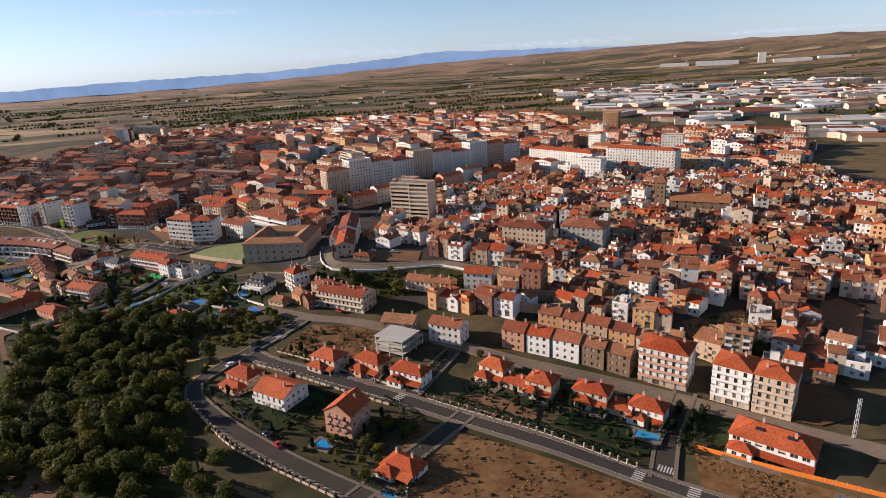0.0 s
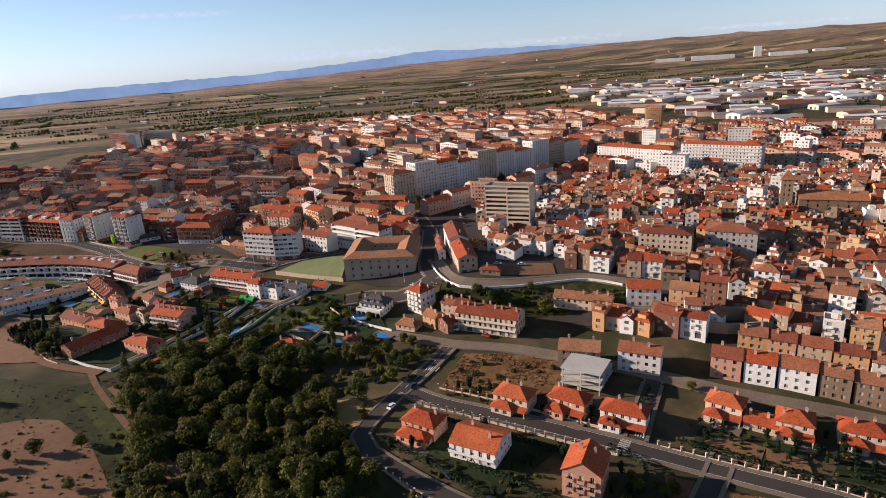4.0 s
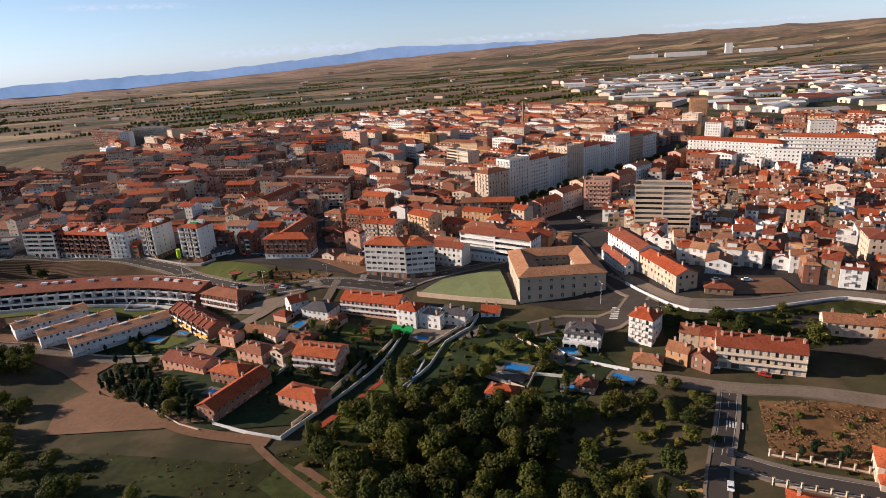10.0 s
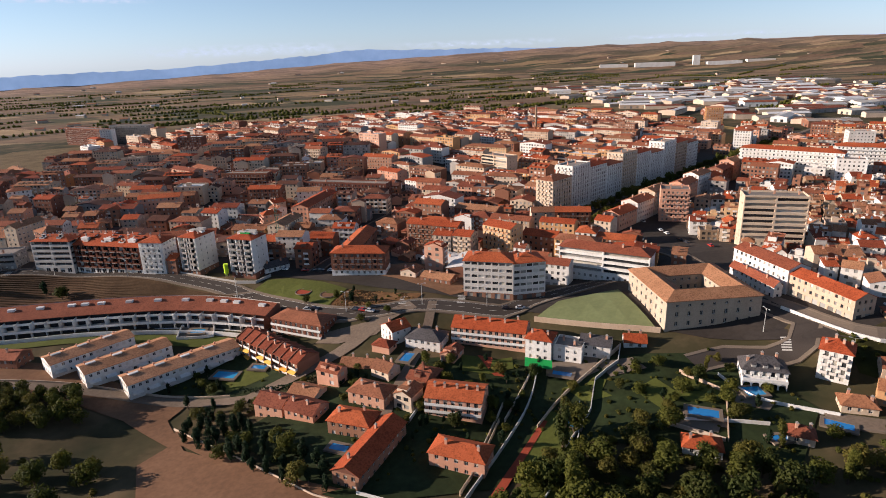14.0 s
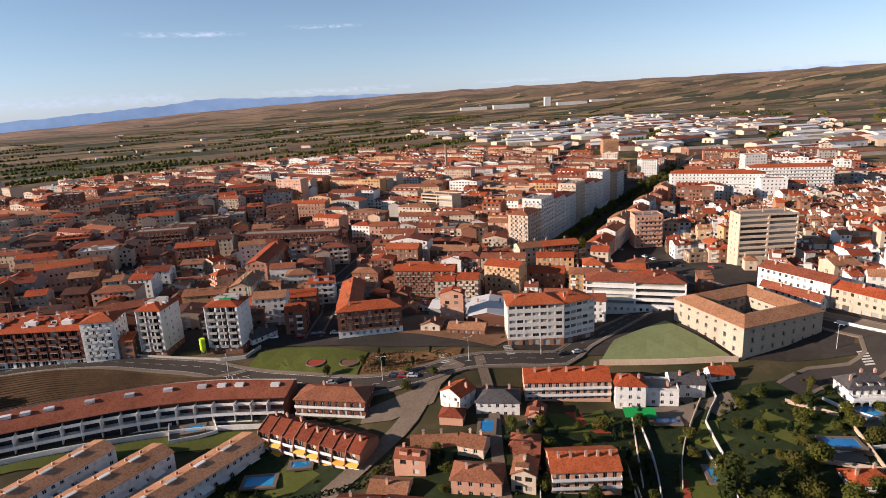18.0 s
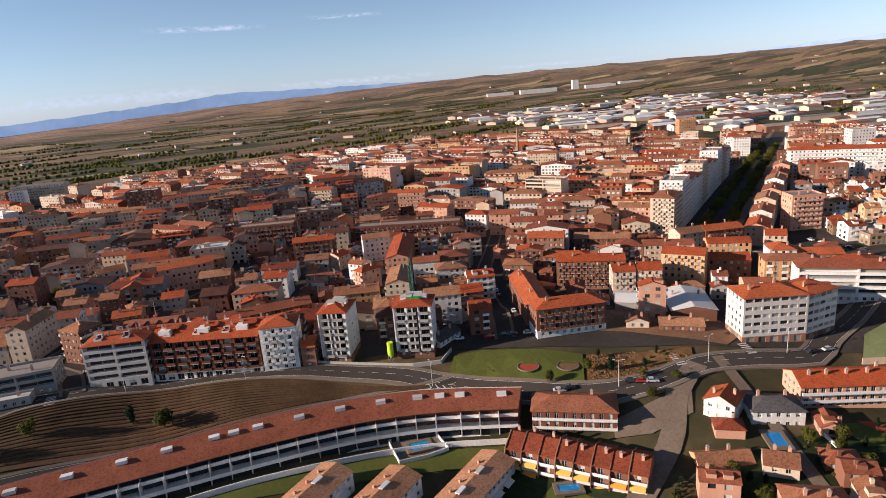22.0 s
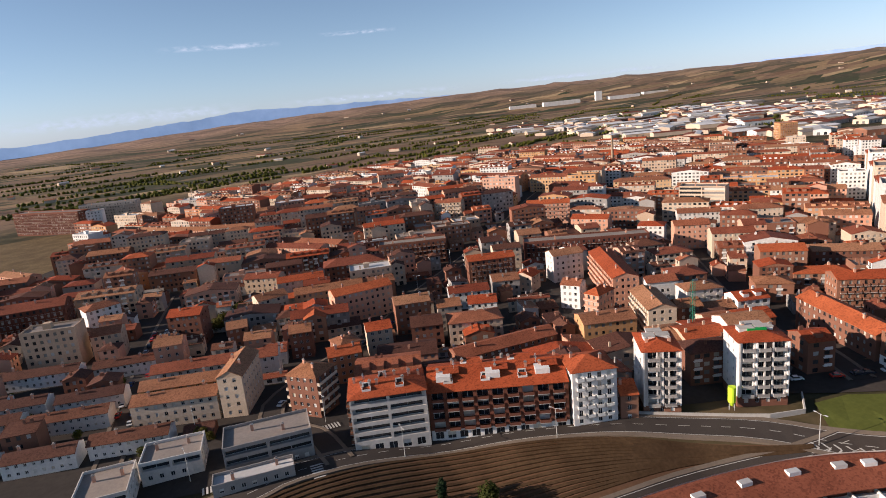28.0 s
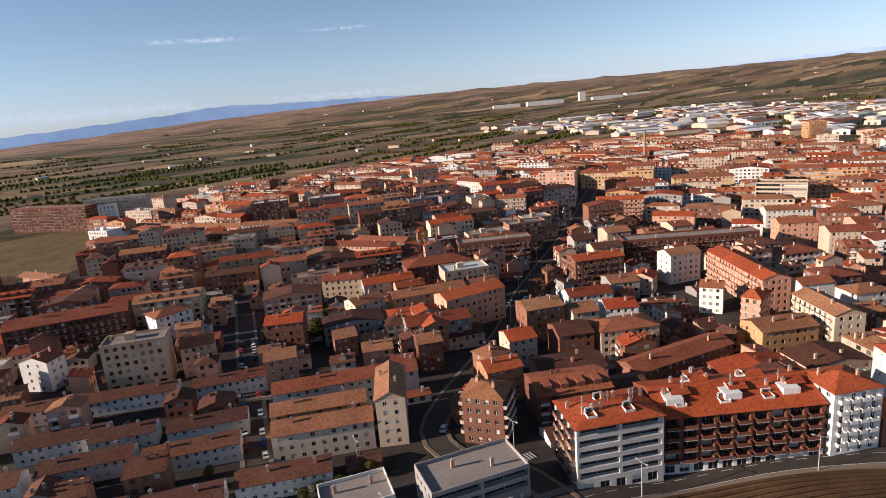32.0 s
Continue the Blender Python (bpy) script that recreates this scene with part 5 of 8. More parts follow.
house("town_hall", "grey stone hall with a hip roof", "building", (62, 345), (84, 333), 18, 4, W_GREY, R_BROWN, z=16)
for i in range(10):
    x, y = -115 + 19.1 * i, 542 + 13.7 * i
    house("avenue_block", "white avenue flats with stacked balconies", "block of flats", (x, y), (x + 18.7, y + 13.4), 14, 8 + (i * 5) % 3, W_WHITE if i % 4 else W_CREAM, (R_BROWN, R_FLAT, R_RED)[i % 3], ("hip", "flat", "gable")[i % 3], front="balcony", side="balcony", z=9, group="avenue blocks", fh=2.9)
for i in range(9):
    x, y = -93 + 19.1 * i, 510 + 13.7 * i
    house("avenue_house", "low avenue house with a tiled roof", "building", (x + 18.6, y + 13.3), (x, y), 12, 3 + i % 3, (W_PINK, W_WHITE, W_CREAM, W_BRICK)[i % 4], (R_RED, R_BROWN, R_TAN)[i % 3], "gable", z=8, group="avenue houses")
house("tower_block", "tall ochre tower block", "tower", (221, 898), (240, 888), 16, 11, W_OCHRE, R_FLAT, "flat", z=5, front="balcony", side="balcony")
house("apartment_block", "brick corner block with orange roof", "block of flats", (-264, 454), (-237, 446.5), 12, 4, W_BRICK, R_RED, z=10.5, front="balcony", ground_wall=W_WHITE)
house("apartment_block", "brick wing with orange roof", "block of flats", (-248, 506), (-261, 467), 11, 4, W_BRICK, R_RED, "gable")
tower_a = house("tower_block", "new white tower of flats with brown balconies", "tower", (-316.3, 471.8), (-303.4, 465), 13, 7, W_WHITE, R_RED, rise=1.5, z=8.4, skirt=6, front="loggia", side="few", ground_wall=W_BRICK, balc_mat=W_GREY)
tower_b = house("tower_block", "new white tower of flats with balconies", "tower", (-343.1, 482.5), (-333.4, 477.1), 15, 7, W_WHITE, R_RED, rise=1.5, z=8.4, skirt=6, front="loggia", side="few", ground_wall=W_BRICK, balc_mat=W_GREY)
house("apartment_block", "white block of flats with columns of balconies", "block of flats", (-365, 487.5), (-352, 483.5), 13, 6, W_WHITE, R_RED, front="balcony")
for (root, L, H), dep in ((tower_a, 13), (tower_b, 15)):
    for x in (0.0, L * 0.345, L * 0.5, L * 0.655, L - 0.45):
        s = Shape()
        s.box(x, -0.5, 3.0, x + 0.45, 0.0, H - 0.3)
        part("pilaster", s, W_WHITE, root)
    s = Shape()
    s.box(L * 0.5 + 0.45, -0.3, 3.2, L * 0.655, -0.02, H - 0.4)
    part("glazed_strip", s, GLASS, root, "dark glazed stair strip")
    for k, (x, y, w, d) in enumerate(((L * 0.15, dep * 0.45, L * 0.3, 3.0), (L * 0.5, dep * 0.5, L * 0.35, 2.6), (L * 0.3, dep * 0.72, L * 0.4, 2.4))):
        s = Shape()
        s.box(x, y, H - 0.2, x + w, y + d, H + 1.9, 0)
        s.box(x - 0.15, y - 0.15, H + 1.9, x + w + 0.15, y + d + 0.15, H + 2.05, 1)
        part("roof_house", s, [W_WHITE, CONCRETE], root)
s = Shape()
s.box(4.5, 5.2, 21.4, 10.0, 8.8, 22.9)
part("debris_net", s, GREEN_NET, tower_a[0], "bright green debris net")
bb, bL, bH = house("apartment_block", "long dark brick block of flats with orange roof", "block of flats", (-404.5, 505.5), (-365.5, 489), 20, 5, W_DARKBRICK, R_RED, "gable", rise=3.6, fh=3.2, front="loggia", ground_fl="shop", ground_wall=W_WHITE, chim=9, balc_mat=W_DARKBRICK)
for k in range(5):
    d = Shape()
    d.box(-2.2, -2.2, -0.9, 2.2, 2.0, 1.1, 0)
    gable_roof(d, 4.8, 4.6, 1.1, 0.7, 0.2, m=1, gm=0)
    part("dormer", d, [W_WHITE, R_RED], bb, at=Matrix.Translation((5 + k * 7.6, 5.6 + 6.0 * (k % 2), bH + 2.0)))
sb, sL, sH = house("apartment_block", "striped white block of flats with dark ribbon balconies", "block of flats", (-427.5, 509.5), (-405.5, 503.5), 15, 6, W_WHITE, R_RED, front="ribbon", side="ribbon", wside="loggia", ground_wall=W_WHITE, ground_fl="shop", chim=9, rise=1.8, balc_mat=W_BRICK)



def roof_terrace(root, x, y, z, w, d, m):
    """A terrace cut into a roof: paved floor, low white walls, a rear door wall."""
    s = Shape()
    s.box(0, 0, -0.6, w, d, 0.12, 1)
    for x0, y0, x1, y1, hh in ((0, 0, w, 0.15, 0.9), (0, 0.15, 0.15, d, 1.1), (w - 0.15, 0.15, w, d, 1.1), (0.15, d - 0.2, w - 0.15, d, 2.2)):
        s.box(x0, y0, 0.1, x1, y1, hh, 0)
    s.box(0.6, d - 0.26, 0.15, w - 0.6, d - 0.21, 1.9, 2)
    part("roof_terrace", s, [W_WHITE, PAVING, GLASS], root, at=Matrix.Translation((x, y, z)))


for x, y in ((4, 2.5), (14, 2.5), (9, 9)):
    roof_terrace(sb, x, y, sH + 0.5, 2.6, 2.4, 0)
for k in range(3):
    roof_terrace(bb, 5 + k * 11.4, 2.6, bH + 0.8, 2.8, 2.4, 0)
for root, L in ((sb, sL), (bb, bL)):
    for k in range(3):
        s = Shape()
        s.box(-0.05, -0.05, 0, 0.05, 0.05, 3.2)
        for j in range(5):
            s.box(-0.5 + 0.06 * j, -0.03, 1.6 + 0.32 * j, 0.5 - 0.06 * j, 0.03, 1.66 + 0.32 * j)
        part("aerial", s, METAL_PALE, root, at=Matrix.Translation((L * (0.2 + 0.3 * k), 7.4, sH + 1.5)))

# ---- trees ----
def crown_shape(rng, h, r, n, size, lobes, slim=1.0):
    """Many small bent leaf sprays on the skins of several overlapping lobes."""
    s = Shape()
    L = []
    for i in range(lobes):
        a, k = rng.uniform(0, 6.283), rng.uniform(0.1, 0.62)
        zz = h * (0.24 + 0.58 * rng.random())
        L.append((math.cos(a) * r * k, math.sin(a) * r * k, zz, r * rng.uniform(0.42, 0.68), h * rng.uniform(0.14, 0.24) * slim))
    L.append((0, 0, h * 0.58, r * 0.66, h * 0.34 * slim))
    for i in range(n):
        cx, cy, cz, rr, rz = L[i % len(L)]
        a, b = rng.uniform(0, 6.283), math.asin(rng.uniform(-0.85, 1))
        q = rng.uniform(0.72, 1.06)
        p = Vector((cx + math.cos(a) * math.cos(b) * rr * q, cy + math.sin(a) * math.cos(b) * rr * q, cz + math.sin(b) * rz * q))
        nrm = Vector((math.cos(a) * math.cos(b) + rng.uniform(-0.6, 0.6), math.sin(a) * math.cos(b) + rng.uniform(-0.6, 0.6), math.sin(b) + rng.uniform(-0.3, 0.8))).normalized()
        t = nrm.orthogonal().normalized()
        t = Matrix.Rotation(rng.uniform(0, 6.283), 3, nrm) @ t
        u = nrm.cross(t)
        k = size * rng.uniform(0.6, 1.25)
        e = [p + t * k, p + u * k * 0.7, p - t * k, p - u * k * 0.7]
        n0 = len(s.v)
        e[1], e[3] = e[1] - nrm * k * 0.25, e[3] - nrm * k * 0.25
        s.v += [tuple(x) for x in e]
        s.f += [(n0, n0 + 1, n0 + 2), (n0, n0 + 2, n0 + 3)]
        s.m += [0, 0]
    return s


def limb(s, a, b, r0, r1, k=6):
    a, b = Vector(a), Vector(b)
    d = (b - a).normalized()
    t = d.orthogonal().normalized()
    u = d.cross(t)
    ring = lambda c, r: [tuple(c + (t * math.cos(6.283 * i / k) + u * math.sin(6.283 * i / k)) * r) for i in range(k)]
    p, q = ring(a, r0), ring(b, r1)
    for i in range(k):
        j = (i + 1) % k
        s.face([p[i], p[j], q[j], q[i]])
    s.face(list(reversed(p)))
    s.face(q)


TREES = {}


def tree_kinds():
    rng = random.Random(11)
    for kind, count, h, r, n, size, lobes, slim, leaf in (("broad", 6, 10.0, 4.8, 950, 0.53, 10, 1.0, LEAF), ("poplar", 3, 15.0, 2.6, 900, 0.5, 7, 1.3, LEAF), ("conifer", 3, 9.0, 2.2, 700, 0.45, 6, 1.4, LEAF_DARK), ("bush", 4, 2.6, 1.7, 190, 0.42, 4, 1.3, LEAF)):
        for i in range(count):
            k = rng.uniform(0.88, 1.12)
            c = crown_shape(rng, h * k, r, n, size, lobes, slim)
            if kind == "bush":
                c.v = [(x, y, z - h * 0.3) for x, y, z in c.v]
            t = Shape()
            lean = Vector((rng.uniform(-0.3, 0.3), rng.uniform(-0.3, 0.3), h * k * 0.5))
            limb(t, (0, 0, -0.6), lean, 0.035 * h, 0.02 * h)
            for j in range(5):
                a = rng.uniform(0, 6.283)
                limb(t, lean * rng.uniform(0.55, 1.0), (math.cos(a) * r * 0.6, math.sin(a) * r * 0.6, h * k * rng.uniform(0.55, 0.85)), 0.014 * h, 0.005 * h, 5)
            TREES.setdefault(kind, []).append((t.mesh("trunk", [BARK]), c.mesh("crown", [leaf])))


TREE_TEXT = {"broad": ("tree", "broad green tree with an uneven leafy crown", "tree"), "poplar": ("poplar", "tall slim poplar with dark green leaves", "tree"), "conifer": ("cypress", "dark green cypress standing by the houses", "tree"), "bush": ("shrub", "low rounded green shrub", "shrub")}
NTREE = 0
NBROAD, NBUSH = [0], [0]
UNDER, UNDER_TINT = Shape(), []
WOOD_T, WOOD_C, WOOD_TINT = Shape(), Shape(), []


def join(shp, me, m):
    """Adds a moved copy of a mesh to a shape."""
    n0 = len(shp.v)
    co = np.empty(len(me.vertices) * 3)
    me.vertices.foreach_get("co", co)
    a = co.reshape(-1, 3) @ np.array(m.to_3x3()).T + np.array(m.translation)
    shp.v.extend(map(tuple, a.tolist()))
    shp.f.extend(tuple(i + n0 for i in p.vertices) for p in me.polygons)
    shp.m.extend([0] * len(me.polygons))


def tree(kind, x, y, scale, rng, up=0.0, group="trees of the park"):
    global NTREE
    NTREE += 1
    name, text, cat = TREE_TEXT[kind]
    t, c = rng.choice(TREES[kind])
    m = pose(x, y, gz(x, y) + 0.25 + up, 0, 0, rng.uniform(0, 360)) @ Matrix.Diagonal((scale, scale, scale * rng.uniform(0.85, 1.15), 1))
    if kind == "bush" and NBUSH[0] >= 290:
        join(UNDER, c, m)
        UNDER_TINT.extend([rng.random()] * len(c.polygons))
        return
    if kind == "bush":
        NBUSH[0] += 1
        tagged(part(name, c, None, None, at=m), text, cat, group)
        return
    if kind == "broad" and NBROAD[0] >= 290:
        join(WOOD_T, t, m)
        join(WOOD_C, c, m)
        WOOD_TINT.extend([rng.random()] * len(c.polygons))
        return
    if kind == "broad":
        NBROAD[0] += 1
    root = empty(name, m, text, cat, group)
    part("trunk", t, None, root)
    part("crown", c, None, root)


def wood(poly, n, rng, kinds, scale=(0.7, 1.2), apart=4.0, group="trees of the park"):
    xs, ys = [p[0] for p in poly], [p[1] for p in poly]
    done, tries = [], 0
    while len(done) < n and tries < n * 40:
        tries += 1
        x, y = rng.uniform(min(xs), max(xs)), rng.uniform(min(ys), max(ys))
        if inside(x, y, poly) and all((x - a) ** 2 + (y - b) ** 2 > apart * apart for a, b in done) and free([(x, y)]):
            done.append((x, y))
            tree(rng.choice(kinds), x, y, rng.uniform(*scale), rng, group=group)



# ---- courtyard convent ----
def convent():
    cs = [(-134.3, 396.5), (-133.3, 358.3), (-94.0, 355.4), (-95.5, 395.5)]
    A, B = cs[1], cs[2]
    L, ang = site(*A, *B)
    D = 38.0
    KEEP.append(cs)
    root = empty("convent", pose(A[0], A[1], 9.4, 0, 0, math.degrees(ang)), "large stone convent with tiled wings around a courtyard", "convent")
    W, fr = Shape(), []
    wd = 10.5
    outer = [((0, 0), (1, 0), L), ((L, 0), (0, 1), D), ((L, D), (-1, 0), L), ((0, D), (0, -1), D)]
    inner = [((wd, wd), (0, 1), D - 2 * wd), ((wd, D - wd), (1, 0), L - 2 * wd), ((L - wd, D - wd), (0, -1), D - 2 * wd), ((L - wd, wd), (-1, 0), L - 2 * wd)]
    for p, d, ln in outer + inner:
        q = lambda x, z: (p[0] + d[0] * x, p[1] + d[1] * x, z)
        W.face([q(0, -3), q(ln, -3), q(ln, 0), q(0, 0)])
        for k in range(3):
            w = (1.3, 1.0 if k else 0.9, 4.2)
            band_wall(W, p, d, ln, k * 4.1, (k + 1) * 4.1, [(x, 1.3, 1.1, 3.1 if k < 2 else 2.2) for x in columns(ln, 1.3, 5.2 if ln > 25 else 3.8)], 0.35, 0, None, None, frames=fr)
    part("wall", W, W_CONVENT, root)
    for p, d, w, h in fr:
        part("window", window_mesh(w, h, 0), None, root, at=Matrix.Translation(p) @ pose(0, 0, 0, 0, 0, math.degrees(math.atan2(d[1], d[0]))))
    H, o, r = 12.3, 0.7, 2.4
    P = [(-o, -o), (L + o, -o), (L + o, D + o), (-o, D + o)]
    M = [(wd / 2, wd / 2), (L - wd / 2, wd / 2), (L - wd / 2, D - wd / 2), (wd / 2, D - wd / 2)]
    Q = [(wd + o, wd + o), (L - wd - o, wd + o), (L - wd - o, D - wd - o), (wd + o, D - wd - o)]
    R = Shape()
    for i in range(4):
        j = (i + 1) % 4
        R.face([(*P[i], H - 0.2), (*P[j], H - 0.2), (*M[j], H + r), (*M[i], H + r)])
        R.face([(*M[i], H + r), (*M[j], H + r), (*Q[j], H - 0.2), (*Q[i], H - 0.2)])
        R.face([(*P[i], H - 0.45), (*P[j], H - 0.45), (*P[j], H - 0.2), (*P[i], H - 0.2)])
        R.face([(*P[j], H - 0.45), (*P[i], H - 0.45), (*Q[i], H - 0.45), (*Q[j], H - 0.45)])
    part("roof", R, R_TAN, root)


convent()


# ---- crescent of flats ----
CRES_F = [(-446, 437), (-405, 436), (-374, 435), (-344, 432.5), (-319, 426), (-295, 415)]
CRES_B = [(-446, 451), (-405, 451.5), (-374, 451), (-344, 447.5), (-317, 440), (-288, 424.5)]


def crescent():
    f, b = smooth_line(CRES_F, 2.0), smooth_line(CRES_B, 2.0)
    n = 24
    F = [f[round(i * (len(f) - 1) / n)] for i in range(n + 1)]
    B = [b[round(i * (len(b) - 1) / n)] for i in range(n + 1)]
    KEEP.append([(p.x, p.y) for p in F] + [(p.x, p.y) for p in reversed(B)])
    z0 = -1.0
    root = empty("crescent_building", pose(0, 0, z0), "long curved block of flats with brown tile roof and terraces", "block of flats")
    at = lambda p, z: (p.x, p.y, z)
    wall, roof, inner = Shape(), Shape(), Shape()
    decks = {z: Shape() for z in (0.3, 3.1, 5.9)}
    for i in range(n):
        a, c, d, e = F[i], F[i + 1], B[i + 1], B[i]
        k1, k2 = a.lerp(e, 0.16), c.lerp(d, 0.16)
        r1, r2 = a.lerp(e, 0.3), c.lerp(d, 0.3)
        decks[0.3].face([at(a, -2), at(c, -2), at(c, 0.05), at(a, 0.05)])
        wall.face([at(d, -2), at(e, -2), at(e, 11.0), at(d, 11.0)])
        inner.face([at(r1, 0.3), at(r2, 0.3), at(r2, 8.6), at(r1, 8.6)])
        for z in (0.3, 3.1, 5.9):
            q1, q2 = (a, c) if z < 5 else (k1, k2)
            decks[z].face([at(q1, z), at(q2, z), at(r2, z), at(r1, z)])
            decks[z].face([at(r1, z - 0.25), at(r2, z - 0.25), at(q2, z - 0.25), at(q1, z - 0.25)])
            decks[z].face([at(q1, z - 0.25), at(q2, z - 0.25), at(q2, z + (0.95 if z > 1 else 0)), at(q1, z + (0.95 if z > 1 else 0))])
        roof.face([at(k1, 8.5), at(k2, 8.5), at(d.lerp(c, 0.12), 11.4), at(e.lerp(a, 0.12), 11.4)])
        roof.face([at(e.lerp(a, 0.12), 11.4), at(d.lerp(c, 0.12), 11.4), at(d, 10.7), at(e, 10.7)])
        roof.face([at(k1, 8.3), at(k2, 8.3), at(k2, 8.5), at(k1, 8.5)])
        ax = (c - a).normalized()
        m = Matrix.Translation((*a.xy, 0)) @ pose(0, 0, 0, 0, 0, math.degrees(math.atan2(ax.y, ax.x)))
        ln = (c - a).length
        s = Shape()
        s.box(-0.14, -0.05, 0.3, 0.14, 4.2, 7.2)
        part("dividing_wall", s, W_WHITE, root, at=m)
        for z, y0 in ((0.3, 0.4), (3.1, 3.9), (5.9, 4.0)):
            s = Shape()
            s.box(0.5, y0 + 0.35, z + 0.1, ln - 0.5, y0 + 0.5, z + 2.2)
            part("window", s, GLASS, root, at=m)
        for z in (3.1, 5.9):
            s = Shape()
            y = 0.3 if z < 5 else 2.2
            s.face([(0.3, y - 0.5, z + 1.7), (ln - 0.3, y - 0.5, z + 1.7), (ln - 0.3, y + 2.2, z + 2.45), (0.3, y + 2.2, z + 2.45)])
            s.face([(0.3, y + 2.2, z + 2.41), (ln - 0.3, y + 2.2, z + 2.41), (ln - 0.3, y - 0.5, z + 1.66), (0.3, y - 0.5, z + 1.66)])
            if (i * 7 + int(z)) % 3:
                part("awning", s, W_WHITE if (i + int(z)) % 5 else W_CREAM, root)
                root.children[-1].matrix_basis = m
        if i % 2 == 1 or i % 5 == 0:
            s = Shape()
            s.box(-1.6, -0.9, -0.5, 1.6, 0.9, 0.75, 0, 1)
            part("skylight", s, [W_WHITE, R_SHEET], root, at=Matrix.Translation(at(a.lerp(e, 0.66), 10.6)) @ pose(0, 0, 0, 0, 0, math.degrees(math.atan2(ax.y, ax.x))))
    part("back_wall", wall, W_WHITE, root)
    # brick tone puts the deep terraces' shade into the recessed wall's colour
    part("inner_wall", inner, W_BRICK, root)
    for z in decks:
        part("terrace_deck", decks[z], W_WHITE, root)
    part("roof", roof, R_BROWN, root)
    for p, q in ((F[0], B[0]), (F[n], B[n])):
        s = Shape()
        pts = [at(p, -2), at(q, -2), at(q, 10.7), at(p.lerp(q, 0.88), 11.3), at(p.lerp(q, 0.16), 8.4), at(p, 6.6)]
        s.face(pts)
        part("end_wall", s, W_BRICK, root)


crescent()
tagged(part("garden_wall", wall_along([(x + 1, y - 5) for x, y in CRES_F], 1.9, 0.3), W_WHITE, None), "white curved garden wall below the crescent", "wall", "", "structure")
patch("lawn", [(x, y - 6) for x, y in CRES_F] + [(-300, 405), (-335, 415), (-380, 424), (-440, 424)], LAWN, 0.36, "narrow green lawn behind the long terraces", "lawn")
house("apartment_block", "brick flats with white balconies and brown roof", "block of flats", (-291, 413), (-269, 398.5), 12, 3, W_DARKBRICK, R_BROWN, "hip", front="longbalc", z=-1.2, balc_mat=W_WHITE)
for i in range(8):
    u = i / 8
    x, y = -305 + 27 * u, 405 - 31 * u
    house("row_house", "narrow brick house with orange awnings in a stepped row", "house", (x, y), (x + 3.3, y - 3.8), 11, 3, W_BRICK, R_DARKRED, "gable", front="longbalc", z=-5.5 + 0.4 * (i % 2), chim=1, side="blank", back="win", win=(1.4, 1.4, 2.2), group="stepped row houses", balc_mat=W_WHITE, rise=2.6)
    rh = bpy.data.objects[max((o.name for o in bpy.data.objects if o.name.startswith("row_house")), key=lambda n: (len(n), n))]
    s = Shape()
    pr = [(-1.6, -1.5), (12.0, -1.5), (12.0, 9.2), (5.5, 12.1), (-0.4, 9.4), (-1.6, 6.0)]
    for xx in (-0.12, 0.16):
        s.face([(xx, a, b) for a, b in (pr if xx > 0 else reversed(pr))])
    for (a, b), (a2, b2) in zip(pr, pr[1:] + pr[:1]):
        s.face([(-0.12, a, b), (0.16, a, b), (0.16, a2, b2), (-0.12, a2, b2)])
    part("party_wall", s, W_BRICK, rh)
    for k, zz in ((0, 2.6), (1, 5.6)):
        if (i + k) % 3:
            s = Shape()
            s.face([(0.4, 0, zz), (4.6, 0, zz), (4.6, -2.2, zz - 0.8), (0.4, -2.2, zz - 0.8)])
            s.face([(0.4, -2.2, zz - 0.85), (4.6, -2.2, zz - 0.85), (4.6, 0, zz - 0.05), (0.4, 0, zz - 0.05)])
            part("awning", s, AWNING, rh)
for i, (a, b) in enumerate((((-375, 394.5), (-349.5, 415)), ((-359.5, 386), (-332, 405.5)), ((-341.5, 377), (-304, 401.5)))):
    root, L, H = house("terrace_block", "long terrace of houses under a pale orange tile roof", "houses", a, b, 11, 2, W_WHITE, R_PALE, "gable", rise=1.5, fh=3.0, chim=0, win=(1.2, 1.3, 2.6), z=(-1.5, -3, -5)[i], group="long terraces")
    for k in range(int(L / 5)):
        s = Shape()
        s.box(-0.35, -0.3, -0.8, 0.35, 0.3, 0.9)
        part("chimney", s, W_PINK, root, at=Matrix.Translation((2.5 + k * 5, 8.0, 7.0)))
        if k % 2 == 0:
            s = Shape()
            s.box(-1.8, -0.7, -0.3, 1.8, 0.7, 0.3, 0)
            part("skylight", s, R_SHEET, root, at=Matrix.Translation((4 + k * 5, 5.5, 7.55)))
    for k in range(int(L / 6)):
        s = Shape()
        s.face([(0, 0, 0), (4, 0, 0), (4, -2.0, -0.6), (0, -2.0, -0.6)])
        s.face([(0, -2.0, -0.64), (4, -2.0, -0.64), (4, 0, -0.04), (0, 0, -0.04)])
        part("awning", s, W_WHITE, root, at=Matrix.Translation((1 + k * 6, 0, 2.7)))

